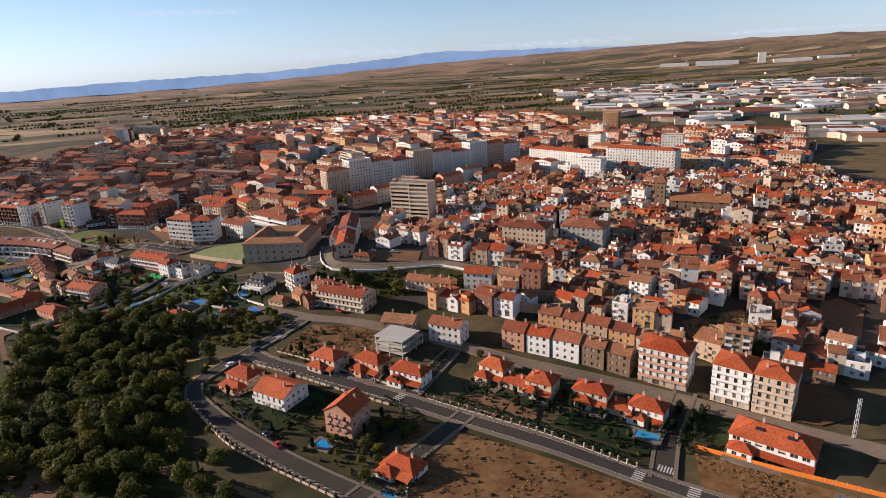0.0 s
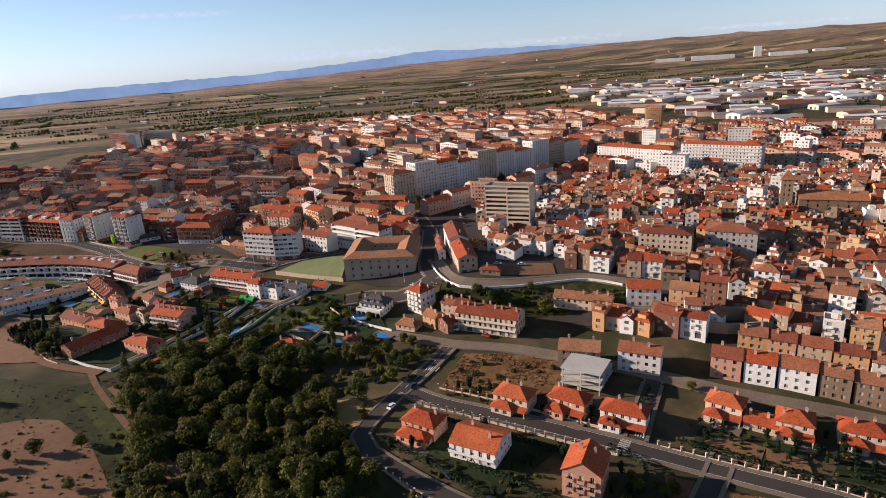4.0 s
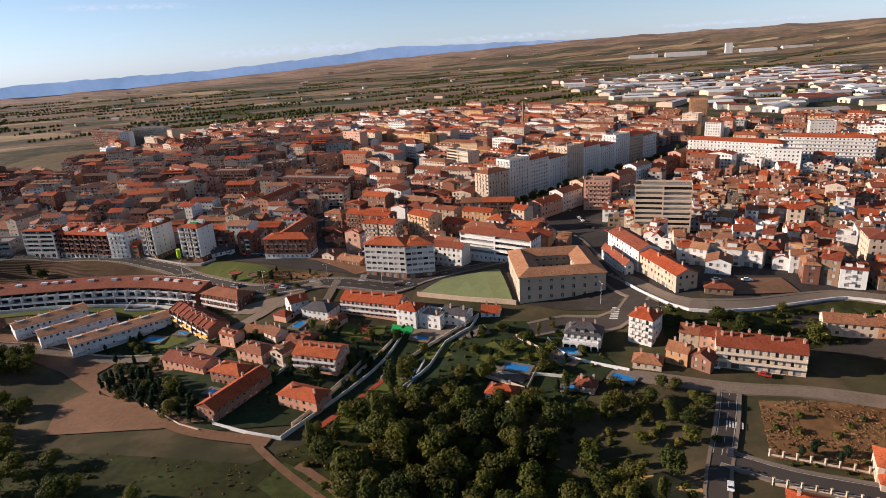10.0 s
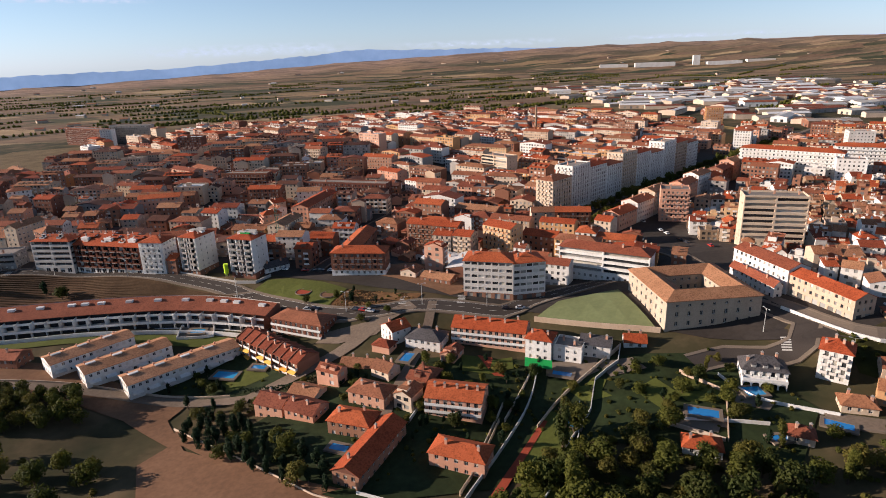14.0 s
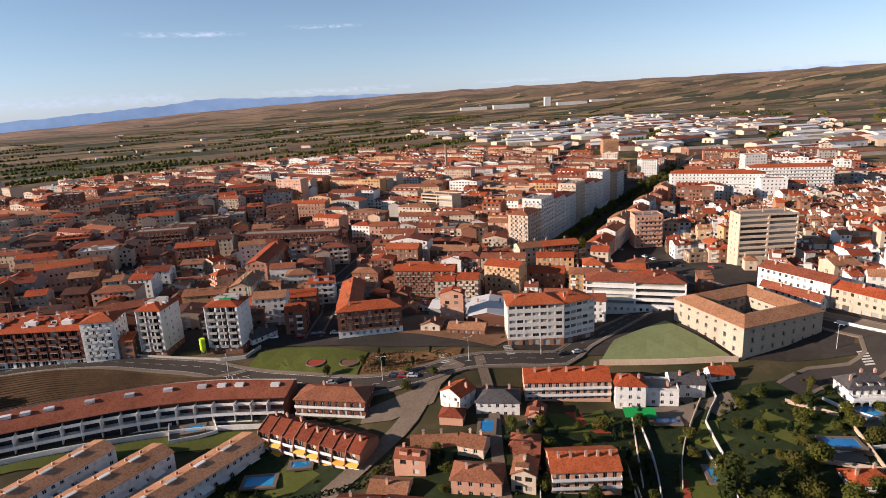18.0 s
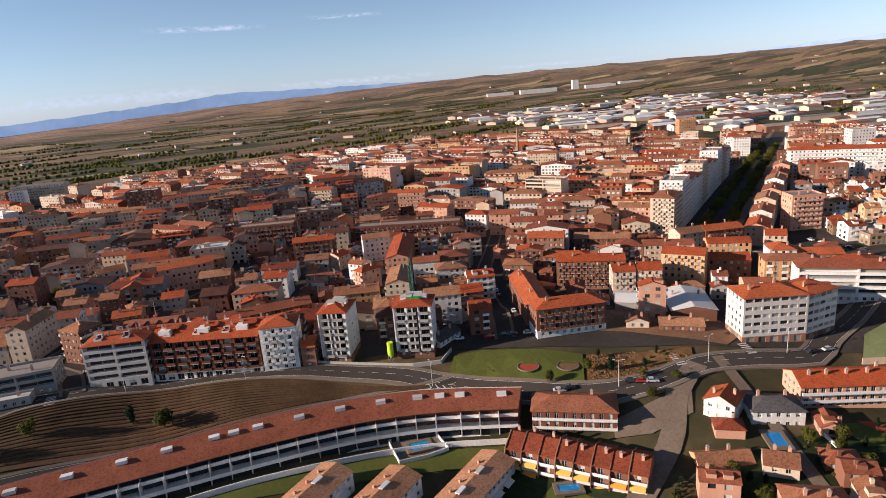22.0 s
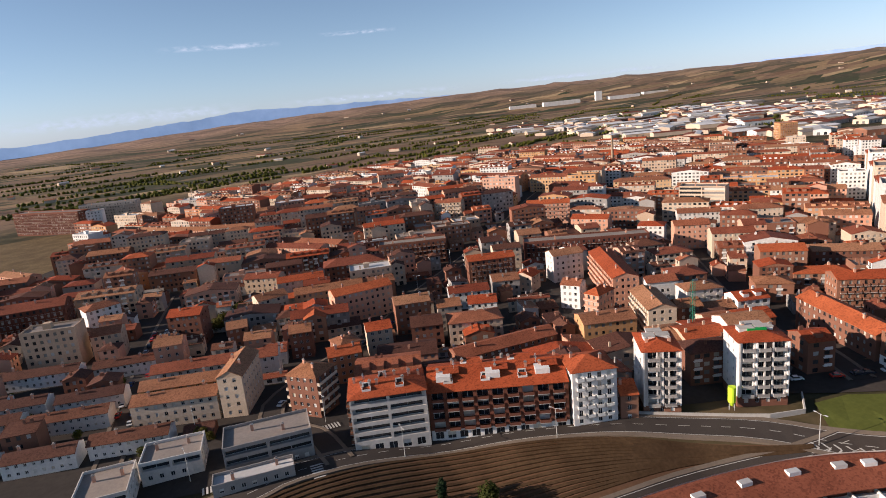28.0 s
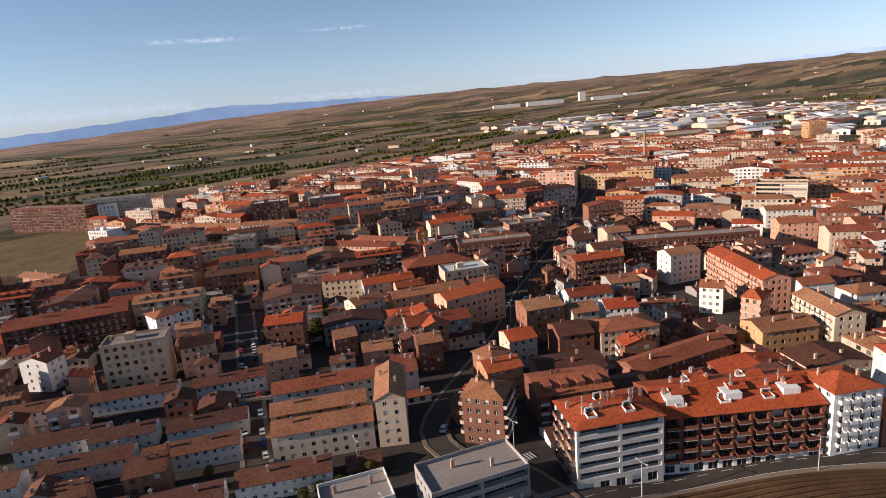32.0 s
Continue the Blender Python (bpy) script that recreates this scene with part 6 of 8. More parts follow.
# ---- houses among the gardens ----
house("terraced_houses", "long brick terrace with orange roof", "houses", (-257, 301), (-241, 325), 9, 2, W_BRICK, R_RED, "gable", z=-1.5)
house("house", "villa with stepped orange roofs", "house", (-236, 309), (-221, 300), 9, 2, W_PINK, R_RED, "hip", z=-2)
house("house", "brick house with red hip roof", "house", (-266, 331), (-253, 324), 9, 2, W_BRICK, R_RED, z=-1)
house("house", "brown-roofed house beside the lane", "house", (-259, 347), (-247, 339), 9, 2, W_PINK, R_BROWN, z=-0.5)
house("house", "narrow white house with an orange roof", "house", (-244, 389), (-240, 381), 9, 3, W_WHITE, R_RED, "gable", along=False, side="few", z=1)
house("house", "grey-roofed house with white terrace walls", "house", (-235, 379), (-222, 371.5), 10, 2, W_WHITE, R_DARK, z=2)
house("house", "old brown-roofed barn beside the lane", "house", (-262, 372), (-248, 366), 8, 1, W_OCHRE, R_TAN, "gable", z=-1)
house("house", "old tile-roofed shed beside the lane", "house", (-250, 362), (-244, 356), 7, 2, W_CREAM, R_TAN, "gable", z=-0.5)
house("row_house", "dark brown-roofed house in a row", "house", (-292, 352), (-282, 346), 9, 2, W_PINK, R_BROWN, "gable", z=-4)
house("row_house", "dark brown-roofed house in a row", "house", (-281, 345), (-271, 338), 9, 2, W_PINK, R_BROWN, "gable", z=-3.4)
house("row_house", "dark brown-roofed low house in a row", "house", (-420, 412), (-392, 404), 9, 2, W_BRICK, R_BROWN, "gable", z=-2)
house("house", "white terraced house with roof terraces", "house", (-180, 357), (-171, 351), 9, 2, W_WHITE, R_FLAT, "flat", z=2.5)
house("house", "white house with dark roof terrace", "house", (-170, 356), (-160, 350), 9, 2, W_WHITE, R_DARK, "gable", z=3)
house("house", "small white house with orange roof", "house", (-152, 355), (-144, 352), 6, 1, W_WHITE, R_RED, "gable", z=5)
house("house", "small cream house with orange roof", "house", (-103, 302), (-94, 297), 7, 1, W_CREAM, R_TAN, z=3)
house("house", "low house with a red hip roof under trees", "house", (-160, 298), (-150, 293), 7, 1, W_WHITE, R_RED, z=-1)

# ---- road-side blocks ----
house("white_shed", "low white workshop beside the ring road", "building", (-299, 470), (-287, 477), 7, 1, W_WHITE, R_DARK, "gable", z=8.6)
house("apartment_block", "low brick house front with columns", "building", (-351, 483.3), (-346, 481.3), 11, 3, W_BRICK, R_RED, "gable", z=8)
house("modern_building", "modern grey building with flat stepped roofs", "building", (-464, 515), (-439, 513), 13, 3, W_GREY, R_FLAT, "flat", front="ribbon", z=9)
house("modern_building", "low flat-roofed school wing", "building", (-487, 525.5), (-470, 523.5), 12, 2, W_WHITE, R_FLAT, "flat", front="ribbon", z=9)
house("modern_building", "low flat-roofed school wing", "building", (-503, 515), (-489, 514), 16, 2, W_WHITE, R_FLAT, "flat", front="ribbon", z=8.5)
house("modern_building", "low canopy building with a slanted grey roof", "building", (-468, 506.8), (-446, 505.2), 6, 1, W_GREY, R_SHEET, "flat", front="shop", z=9.5)
house("corner_block", "brick corner block with stacked balconies", "block of flats", (-441, 544.5), (-432.5, 536), 11, 5, W_BRICK, R_TAN, "hip", front="win", side="longbalc", z=8.5, balc_mat=W_CREAM)
house("corner_block", "tall grey block end with a tiled roof", "block of flats", (-463, 556), (-455, 553), 22, 5, W_CREAM, R_TAN, "gable", along=False, z=8.5)
house("terrace_block", "long cream terrace with a weathered tile roof", "houses", (-492, 564), (-464, 556.5), 9, 3, W_CREAM, R_TAN, "gable", z=8.5)
house("terrace_block", "long brown-roofed terrace behind the cream one", "houses", (-490, 576), (-462, 569), 8, 3, W_OCHRE, R_TAN, "gable", z=8.5)
house("terrace_block", "long white terrace with a brown roof", "houses", (-487, 590), (-440, 580), 9, 3, W_WHITE, R_BROWN, "gable", z=8.5)

WHITE_ROWS = [(-552, 583, -528, 579), (-526, 576, -500, 571), (-504, 551, -480, 545), (-519, 588, -496, 584), (-510, 614, -486, 610), (-546, 622, -515, 615), (-568, 627, -543, 622), (-540, 593, -522, 590), (-560, 560, -530, 554), (-528, 553, -507, 549), (-560, 600, -536, 596), (-575, 585, -556, 581), (-590, 610, -570, 606), (-590, 575, -578, 573)]
for x0, y0, x1, y1 in WHITE_ROWS:
    house("white_terrace", "low white terrace with a brown tile roof", "houses", (x0, y0), (x1, y1), 8, 2, W_WHITE, R_OLD, "gable", fh=2.6, rise=1.8, chim=2, win=(1.0, 1.1, 2.6), side="blank", z=gz((x0 + x1) / 2, y0) + 0.3, group="white terraces")

yr = random.Random(77)
for x0, y0, x1, y1 in WHITE_ROWS[:12]:
    for k in range(2):
        u = yr.uniform(0.1, 0.8)
        x, y = x0 + (x1 - x0) * u, y0 + (y1 - y0) * u + 8.4
        if free([(x + 1, y + 1), (x + 4, y + 8), (x, y + 8), (x + 4, y + 1)]):
            house("yard_shed", "low brown-roofed shed in a back yard", "shed", (x, y), (x + 5, y - 1), yr.uniform(7, 10), 1, yr.choice((W_WHITE, W_PINK, W_CREAM)), yr.choice((R_OLD, R_BROWN, R_TAN)), "gable", along=False, rise=1.2, fh=2.6, chim=0, win=(0.9, 1.0, 3), z=gz(x, y) + 0.3, group="yard sheds")
for pts in ([(-556, 574), (-526, 567), (-498, 561)], [(-530, 586), (-500, 579)], [(-530, 566), (-506, 560)], [(-560, 592), (-536, 588)], [(-500, 606), (-486, 603)]):
    tagged(part("yard_wall", wall_along(pts, 1.7, 0.25), W_CREAM, None), "low rendered wall between back yards", "wall", "", "structure")

# ---- old town edge ----
for a, b, d, fl, w, r, t in (((-36, 252), (-21, 247), 10, 3, W_STONE, R_TAN, "old brick house on the bank"), ((-14, 247), (0, 240), 9, 3, W_WHITE, R_BROWN, "white and brown house on the bank"),
                            ((18, 238), (27, 233), 10, 3, W_PINK, R_BROWN, "salmon house with terraces"), ((28, 233), (37, 228), 10, 3, W_WHITE, R_RED, "white house with stepped terraces"), ((38, 228), (48, 222), 10, 3, W_WHITE, R_BROWN, "white house with terraces"),
                            ((49, 222), (57, 217), 10, 3, W_STONE, R_TAN, "stone house over an arcade"), ((58, 217), (66, 212), 9, 3, W_STONE, R_TAN, "ruined stone house"),
                            ((20, 285), (30, 279), 9, 3, W_OCHRE, R_TAN, "yellow-orange house above the stone wall"), ((31, 279), (40, 274), 10, 5, W_BRICK, R_BROWN, "tall brick house above the wall"), ((3, 290), (17, 286), 9, 3, W_WHITE, R_RED, "white house with red roof and garages"),
                            ((36, 254), (45, 249), 9, 2, W_OCHRE, R_BROWN, "yellow row house"), ((45, 249), (53.5, 244), 9, 2, W_OCHRE, R_BROWN, "yellow row house"), ((54, 244), (63.5, 238), 9, 2, W_CREAM, R_BROWN, "cream row house"), ((64, 238), (73.5, 232), 9, 2, W_OCHRE, R_BROWN, "ochre row house"), ((74, 231), (83, 226), 9, 2, W_WHITE, R_TAN, "white row house"), ((-28, 302), (-12, 294), 8, 2, W_CREAM, R_TAN, "old cream houses below the bank"), ((-12, 294), (-4, 290), 8, 2, W_OCHRE, R_TAN, "small ochre house")):
    house("old_house", t + (" with a brown roof" if "roof" not in t else ""), "house", a, b, d, fl, w, r, "gable", side="few", group="old town houses")


# ---- concrete frame under construction ----
def unfinished():
    A, B = (-37, 240), (-25, 232.5)
    L, ang = site(*A, *B)
    root = empty("unfinished_building", pose(A[0], A[1], 2.6, 0, 0, math.degrees(ang)), "bare concrete frame of an unfinished house", "building site")
    D = 15.0
    KEEP.append([(A[0], A[1]), (B[0], B[1]), (B[0] + 8, B[1] + 13), (A[0] + 8, A[1] + 13)])
    for z in (0, 3.1, 6.2, 9.2):
        s = Shape()
        s.box(-0.6, -0.6, z - 0.3, L + 0.6, (D if z < 9 else D * 0.8) + 0.6, z)
        part("slab", s, CONCRETE, root)
    for x in (0, L / 2, L):
        for y in (0, D / 3, 2 * D / 3, D):
            s = Shape()
            s.box(x - 0.2, y - 0.2, -2, x + 0.2, y + 0.2, 9.0 if y < D * 0.8 else 6.0)
            part("column", s, CONCRETE, root)


unfinished()


# ---- stone wall, screens, pools, masts ----
tagged(part("retaining_wall", wall_along([(-4, 283), (8, 277), (24.7, 273), (48.6, 270.5)], 6.5, 0.8), W_STONE, None), "tall old stone retaining wall under the town", "wall", "", "structure")
tagged(part("retaining_wall", wall_along([(19, 268.5), (36, 262), (60, 262), (78, 257)], 5.0, 0.7), W_CREAM, None), "sunlit pale stone retaining wall above the row houses", "wall", "", "structure")
tagged(part("retaining_wall", wall_along([(-84.5, 356), (-80, 337), (-71, 322.5), (-48, 316.5), (-27, 317), (-8, 315.5), (6, 306)], 1.6, 0.5, base=4), W_WHITE, None), "pale parapet wall along the curving lane", "wall", "", "structure")
tagged(part("court_wall", wall_along([(-179, 384), (-158, 371.5), (-135, 358.5)], 2.2, 0.5, base=3.5), W_CREAM, None), "cream stone wall under the sports court", "wall", "", "structure")
tagged(part("retaining_wall", wall_along([(-360, 491.5), (-346, 483.5), (-328, 472.5), (-313, 463), (-303, 459.5), (-296, 466)], 1.5, 0.4, base=2), CONCRETE, None), "pale concrete wall between the ring road and the new towers", "wall", "", "structure")
chev = Shape()
for k in range(7):
    c, d, r = Vector((-312 + 2.2 * k, 448.6 - 1.75 * k, 0)), Vector((0.78, -0.62, 0)), Vector((0.62, 0.78, 0))
    w = 2.1 - 0.24 * k
    for e in (-1, 1):
        q = [c, c + d * 0.6, c + d * 0.6 + (r * e - d) * w, c + (r * e - d) * w]
        chev.face([(v.x, v.y, gz(v.x, v.y) + ROAD_UP + 0.04) for v in (q if e < 0 else reversed(q))])
tagged(part("road_marking", chev, LINE, None), "worn white chevrons at the road fork", "marking", "", "structure")
patch("field_gold", [(150, 812), (190, 796), (290, 900), (275, 985)], STRAW, 0.34, "cut golden straw field beside the tower", "field", step=20)
screen = empty("site_screen", Matrix(), "bright orange site screen around the plot", "screen")
sl = smooth_line([(76, 171), (97, 156), (120, 141)], 2.6)
for a, b in zip(sl, sl[1:]):
    d = (b - a).normalized()
    r = Vector((d.y, -d.x, 0)) * 0.05
    p = Shape()
    lo = [(v.x, v.y, gz(v.x, v.y) - 0.4) for v in (a - r, a + r, b + r, b - r)]
    hi = [(x, y, z + 2.0) for x, y, z in lo]
    p.face(hi)
    for n in range(4):
        p.face([lo[n], lo[(n + 1) % 4], hi[(n + 1) % 4], hi[n]])
    part("screen_panel", p, ORANGE, screen)
    p = Shape()
    p.box(a.x - 0.06, a.y - 0.06, gz(a.x, a.y) - 0.4, a.x + 0.06, a.y + 0.06, gz(a.x, a.y) + 1.75)
    part("post", p, METAL_PALE, screen)
for nm, pts, h in (("white", [(-193, 309), (-178, 325), (-170, 340), (-158, 347), (-153, 356)], 1.8), ("white", [(-207, 288), (-190, 308), (-180, 330)], 1.4), ("white", [(-232, 287), (-212, 313), (-197, 334), (-188, 352), (-184, 362)], 1.8), ("white", [(-240, 330), (-228, 350), (-222, 366)], 1.6), ("white", [(-258, 300), (-244, 292), (-232, 287)], 1.4), ("white", [(-155, 312), (-135, 305), (-128, 302)], 1.5), ("white", [(-128, 330), (-124, 315), (-105, 300)], 1.5), ("cream", [(-320, 353), (-298, 330), (-270, 302), (-262, 297)], 0.9), ("cream", [(-400, 396), (-364, 389), (-330, 378), (-304, 371)], 1.2)):
    tagged(part("garden_wall", wall_along(pts, h, 0.28), W_WHITE if nm == "white" else W_CREAM, None), nm + " rendered wall between gardens", "wall", "", "structure")


def pool(x, y, w, d, deg):
    root = empty("swimming_pool", pose(x, y, max(gz(x + u, y + v) for u in (0, w) for v in (0, d)) + 0.75, 0, 0, deg), "blue tiled swimming pool with a pale paved edge", "pool")
    s = Shape()
    for x0, y0, x1, y1 in ((-1.2, -1.2, w + 1.2, 0), (-1.2, d, w + 1.2, d + 1.2), (-1.2, 0, 0, d), (w, 0, w + 1.2, d)):
        s.box(x0, y0, -0.6, x1, y1, 0.05)
    part("paving", s, PAVING, root)
    s = Shape()
    s.face([(0, 0, -0.08), (w, 0, -0.08), (w, d, -0.08), (0, d, -0.08)])
    part("water", s, WATER, root)


for x, y, w, d, a in ((58, 178, 8, 4, -30), (-313, 386, 9, 5, -20), (-329, 423, 6, 4, -8), (-184, 347, 7, 3, -30), (-26, 150, 5, 3, -30), (-52, 176, 6, 4, -28), (-150.3, 312.0, 9.5, 4.6, -30), (-189, 319, 4, 7, -30), (-132, 294, 6, 3, 0), (-113.4, 297, 8, 3.6, -42), (-126, 315.7, 6.5, 5.5, -5), (-298, 387, 6, 3, -20), (-266, 322, 6, 3, -30), (-239, 368, 4, 7, -30), (104, 140, 6, 3.5, -35)):
    pool(x, y, w, d, a)
def crossing(x, y, deg, width, n=6):
    """White bars across a road."""
    s = Shape()
    m = pose(x, y, 0, 0, 0, deg)
    for i in range(n):
        u = (i - (n - 1) / 2) * width / n
        q = [m @ Vector((u + a * width / n * 0.27, b * 1.7, 0)) for a, b in ((-1, -1), (1, -1), (1, 1), (-1, 1))]
        s.face([(v.x, v.y, gz(v.x, v.y) + ROAD_UP + 0.03) for v in q])
    tagged(part("zebra_crossing", s, LINE, None), "worn white zebra crossing on the asphalt", "crossing", "", "structure")


for x, y, deg, w in ((53, 156.5, 57, 6.5), (67, 148, 57, 6.5), (63, 160, 150, 5.5), (-24, 205.5, 57, 6.5), (-17, 209, 150, 5), (-86, 262, -30, 5.5), (-97, 336, 60, 7), (-232, 413, 75, 7.5), (-431, 528, 5, 6), (-440, 504, 90, 7.5), (-468, 512, 0, 6.5), (-206, 407, 75, 7.5)):
    crossing(x, y, deg, w)
for pts in ([(-334, 420), (-334, 431), (-319, 430), (-318, 419), (-334, 420)],):
    tagged(part("pool_wall", wall_along(pts, 1.6, 0.25), W_WHITE, None), "white wall around the shared pool", "wall", "", "structure")
patch("terrace_paving", [(-334, 420), (-334, 431), (-319, 430), (-318, 419)], PAVING, 0.5, "pale paved pool terrace", "terrace")
patch("parking_lot", [(-268, 402), (-250, 401), (-240, 398), (-246, 391), (-262, 391), (-272, 396)], DUSTY, 0.44, "dusty paved lot with parked cars", "parking lot")
patch("tennis_court", [(-208, 366), (-203, 363.5), (-200, 350), (-205, 352)], RUST, 0.55, "red clay court in a garden", "court")
for pts in ([(-214, 368), (-206, 364), (-203, 352), (-216, 357)], [(-148, 326), (-137, 322), (-135, 316), (-146, 319)], [(-182, 340), (-172, 338), (-168, 330), (-178, 330)], [(-200, 320), (-191, 330), (-186, 322), (-206, 292), (-213, 297)], [(-310, 386), (-296, 392), (-290, 380), (-306, 374)]):
    patch("lawn", pts, LAWN, 0.45, "clipped garden lawn", "lawn")
s = Shape()
s.face([(-193, 352, 4.2), (-184, 347, 4.2), (-183, 350, 6.2), (-192, 355, 6.2)])
s.face([(-192, 355, 6.15), (-183, 350, 6.15), (-184, 347, 4.15), (-193, 352, 4.15)])
tagged(part("shade_net", s, GREEN_NET, None), "bright green sloping shade net over a garden", "net")
for x, y, m in ((-278, 437.4, RUST), (-266, 430, EARTH)):
    root = empty("play_circle", pose(x, y, gz(x, y) + 0.45), "round sand play area with a pale rim on the lawn", "play area")
    s = Shape()
    ring = [(math.cos(a) * 3.6, math.sin(a) * 3.6) for a in np.linspace(0, 2 * np.pi, 28, endpoint=False)]
    s.face([(u, v, 0.03) for u, v in ring])
    part("sand", s, m, root)
    s = Shape()
    for i in range(28):
        (a, b), (c, d) = ring[i], ring[(i + 1) % 28]
        s.face([(a, b, 0.2), (c, d, 0.2), (c * 1.12, d * 1.12, 0.2), (a * 1.12, b * 1.12, 0.2)])
        s.face([(a * 1.12, b * 1.12, 0.2), (c * 1.12, d * 1.12, 0.2), (c * 1.12, d * 1.12, -0.2), (a * 1.12, b * 1.12, -0.2)])
    part("rim", s, PAVING, root)


def tube(s, a, b, r, k=6):
    limb(s, a, b, r, r, k)


def lamp(x, y, h, two=False):
    root = empty("street_lamp", pose(x, y, gz(x, y) + 0.5, 0, 0, random.uniform(0, 360)), "tall pale metal street lamp beside the road", "street lamp", "street lamps")
    s = Shape()
    limb(s, (0, 0, -0.5), (0, 0, h), 0.13, 0.07)
    part("pole", s, METAL_PALE, root)
    for k in ((1, -1) if two else (1,)):
        s = Shape()
        tube(s, (0, 0, h), (k * 1.6, 0, h + 0.25), 0.05)
        part("arm", s, METAL_PALE, root)
        s = Shape()
        s.box(k * 1.6 - 0.4, -0.16, h + 0.15, k * 1.6 + 0.4, 0.16, h + 0.33)
        part("lamp_head", s, METAL_PALE, root)


for x, y in ((-372.5, 485.5), (-311, 449), (-258, 412), (-415, 501), (-224, 407), (-196, 399), (-432, 532), (-428, 554), (-408, 588), (-378, 622), (-356, 650), (-320, 688), (-474, 520), (-472, 548), (-464, 575), (-100, 345), (-84, 320)):
    lamp(x, y, 9.5, True)


def lattice(root, x, y, z0, z1, w, m, seg=2.0):
    n = int((z1 - z0) / seg)
    for px, py in ((-w, -w), (w, -w), (w, w), (-w, w)):
        s = Shape()
        tube(s, (x + px, y + py, z0), (x + px, y + py, z1), 0.09, 4)
        part("upright", s, m, root)
    s = Shape()
    c = [(-w, -w), (w, -w), (w, w), (-w, w)]
    for i in range(n):
        for j in range(4):
            a, b = c[j], c[(j + 1) % 4]
            tube(s, (x + a[0], y + a[1], z0 + i * seg), (x + b[0], y + b[1], z0 + (i + 1) * seg), 0.05, 3)
    part("bracing", s, m, root, kind="stuff")


GREEN_STEEL = material("green_steel", [(0.04, 0.2, 0.13)], rough=0.5, spread=0.2, bump=0)
crane = empty("lattice_mast", pose(-295, 512, gz(-295, 512)), "green lattice mast behind the new towers", "mast")
lattice(crane, 0, 0, 0, 30, 0.6, GREEN_STEEL)
mast = empty("lattice_mast", pose(126, 168.5, gz(126, 168.5)), "pale lattice mast on the building plot", "mast")
lattice(mast, 0, 0, 0, 15, 0.35, METAL_PALE)
silo = empty("mortar_silo", pose(-319, 471.5, 8.8), "lime-green mortar silo beside the new tower", "silo")
s = Shape()
limb(s, (0, 0, 2.2), (0, 0, 7), 1.2, 1.2, 14)
limb(s, (0, 0, 0.6), (0, 0, 2.2), 0.3, 1.2, 14)
part("tank", s, LIME, silo)
for a in range(4):
    s = Shape()
    tube(s, (math.cos(a * 1.57) * 1.0, math.sin(a * 1.57) * 1.0, -0.5), (math.cos(a * 1.57) * 1.0, math.sin(a * 1.57) * 1.0, 2.4), 0.09, 4)
    part("leg", s, METAL_PALE, silo)
stack = empty("factory_chimney", pose(5.6, 948, gz(5.6, 948)), "slim tall brick factory chimney", "chimney stack")
s = Shape()
limb(s, (0, 0, -1), (0, 0, 38), 1.9, 1.2, 12)
part("shaft", s, W_STONE, stack)
s = Shape()
limb(s, (0, 0, 37.2), (0, 0, 38.6), 1.5, 1.5, 12)
part("crown_ring", s, W_STONE, stack)


# ---- cars ----
def car_meshes():
    b = Shape()
    prof = [(-2.1, 0.35), (-2.15, 0.75), (-1.9, 0.92), (-1.1, 0.98), (0.9, 1.0), (1.9, 0.85), (2.15, 0.65), (2.1, 0.35)]
    for (x0, z0), (x1, z1) in zip(prof, prof[1:]):
        b.face([(x0, -0.86, z0), (x0, 0.86, z0), (x1, 0.86, z1), (x1, -0.86, z1)])
    b.face([(x, -0.86, z) for x, z in prof])
    b.face([(x, 0.86, z) for x, z in reversed(prof)])
    cab = [(-1.55, 0.97), (-1.15, 1.46), (0.25, 1.48), (0.95, 1.0)]
    c, r = Shape(), Shape()
    for (x0, z0), (x1, z1) in ((cab[0], cab[1]), (cab[2], cab[3])):
        c.face([(x0, -0.78, z0), (x0, 0.78, z0), (x1, 0.68, z1), (x1, -0.68, z1)])
    for s_ in (-1, 1):
        c.face([(cab[0][0], s_ * 0.8, cab[0][1]), (cab[3][0], s_ * 0.8, cab[3][1]), (cab[2][0], s_ * 0.68, cab[2][1]), (cab[1][0], s_ * 0.68, cab[1][1])])
    r.box(-1.2, -0.7, 1.44, 0.3, 0.7, 1.5)
    w = Shape()
    limb(w, (0, -0.1, 0), (0, 0.1, 0), 0.31, 0.31, 10)
    return b, c.mesh("cabin_glass", [GLASS]), r, w.mesh("wheel", [METAL_DARK])


CB, CG, CR, CW = car_meshes()
CAR_SETS = {k: (CB.mesh("car_body", [m]), CR.mesh("car_roof", [m])) for k, m in CARS.items()}
NCAR = 0


def car(x, y, deg, tone, up=0.52):
    global NCAR
    NCAR += 1
    root = empty("car", pose(x, y, gz(x, y) + up, 0, 0, deg), tone + " parked hatchback car", "car", "parked cars")
    bd, rf = CAR_SETS[tone]
    part("body", bd, None, root)
    part("roof", rf, None, root)
    part("cabin_glass", CG, None, root)
    for wx, wy in ((-1.3, -0.78), (1.3, -0.78), (-1.3, 0.78), (1.3, 0.78)):
        part("wheel", CW, None, root, at=Matrix.Translation((wx, wy, 0.31)))


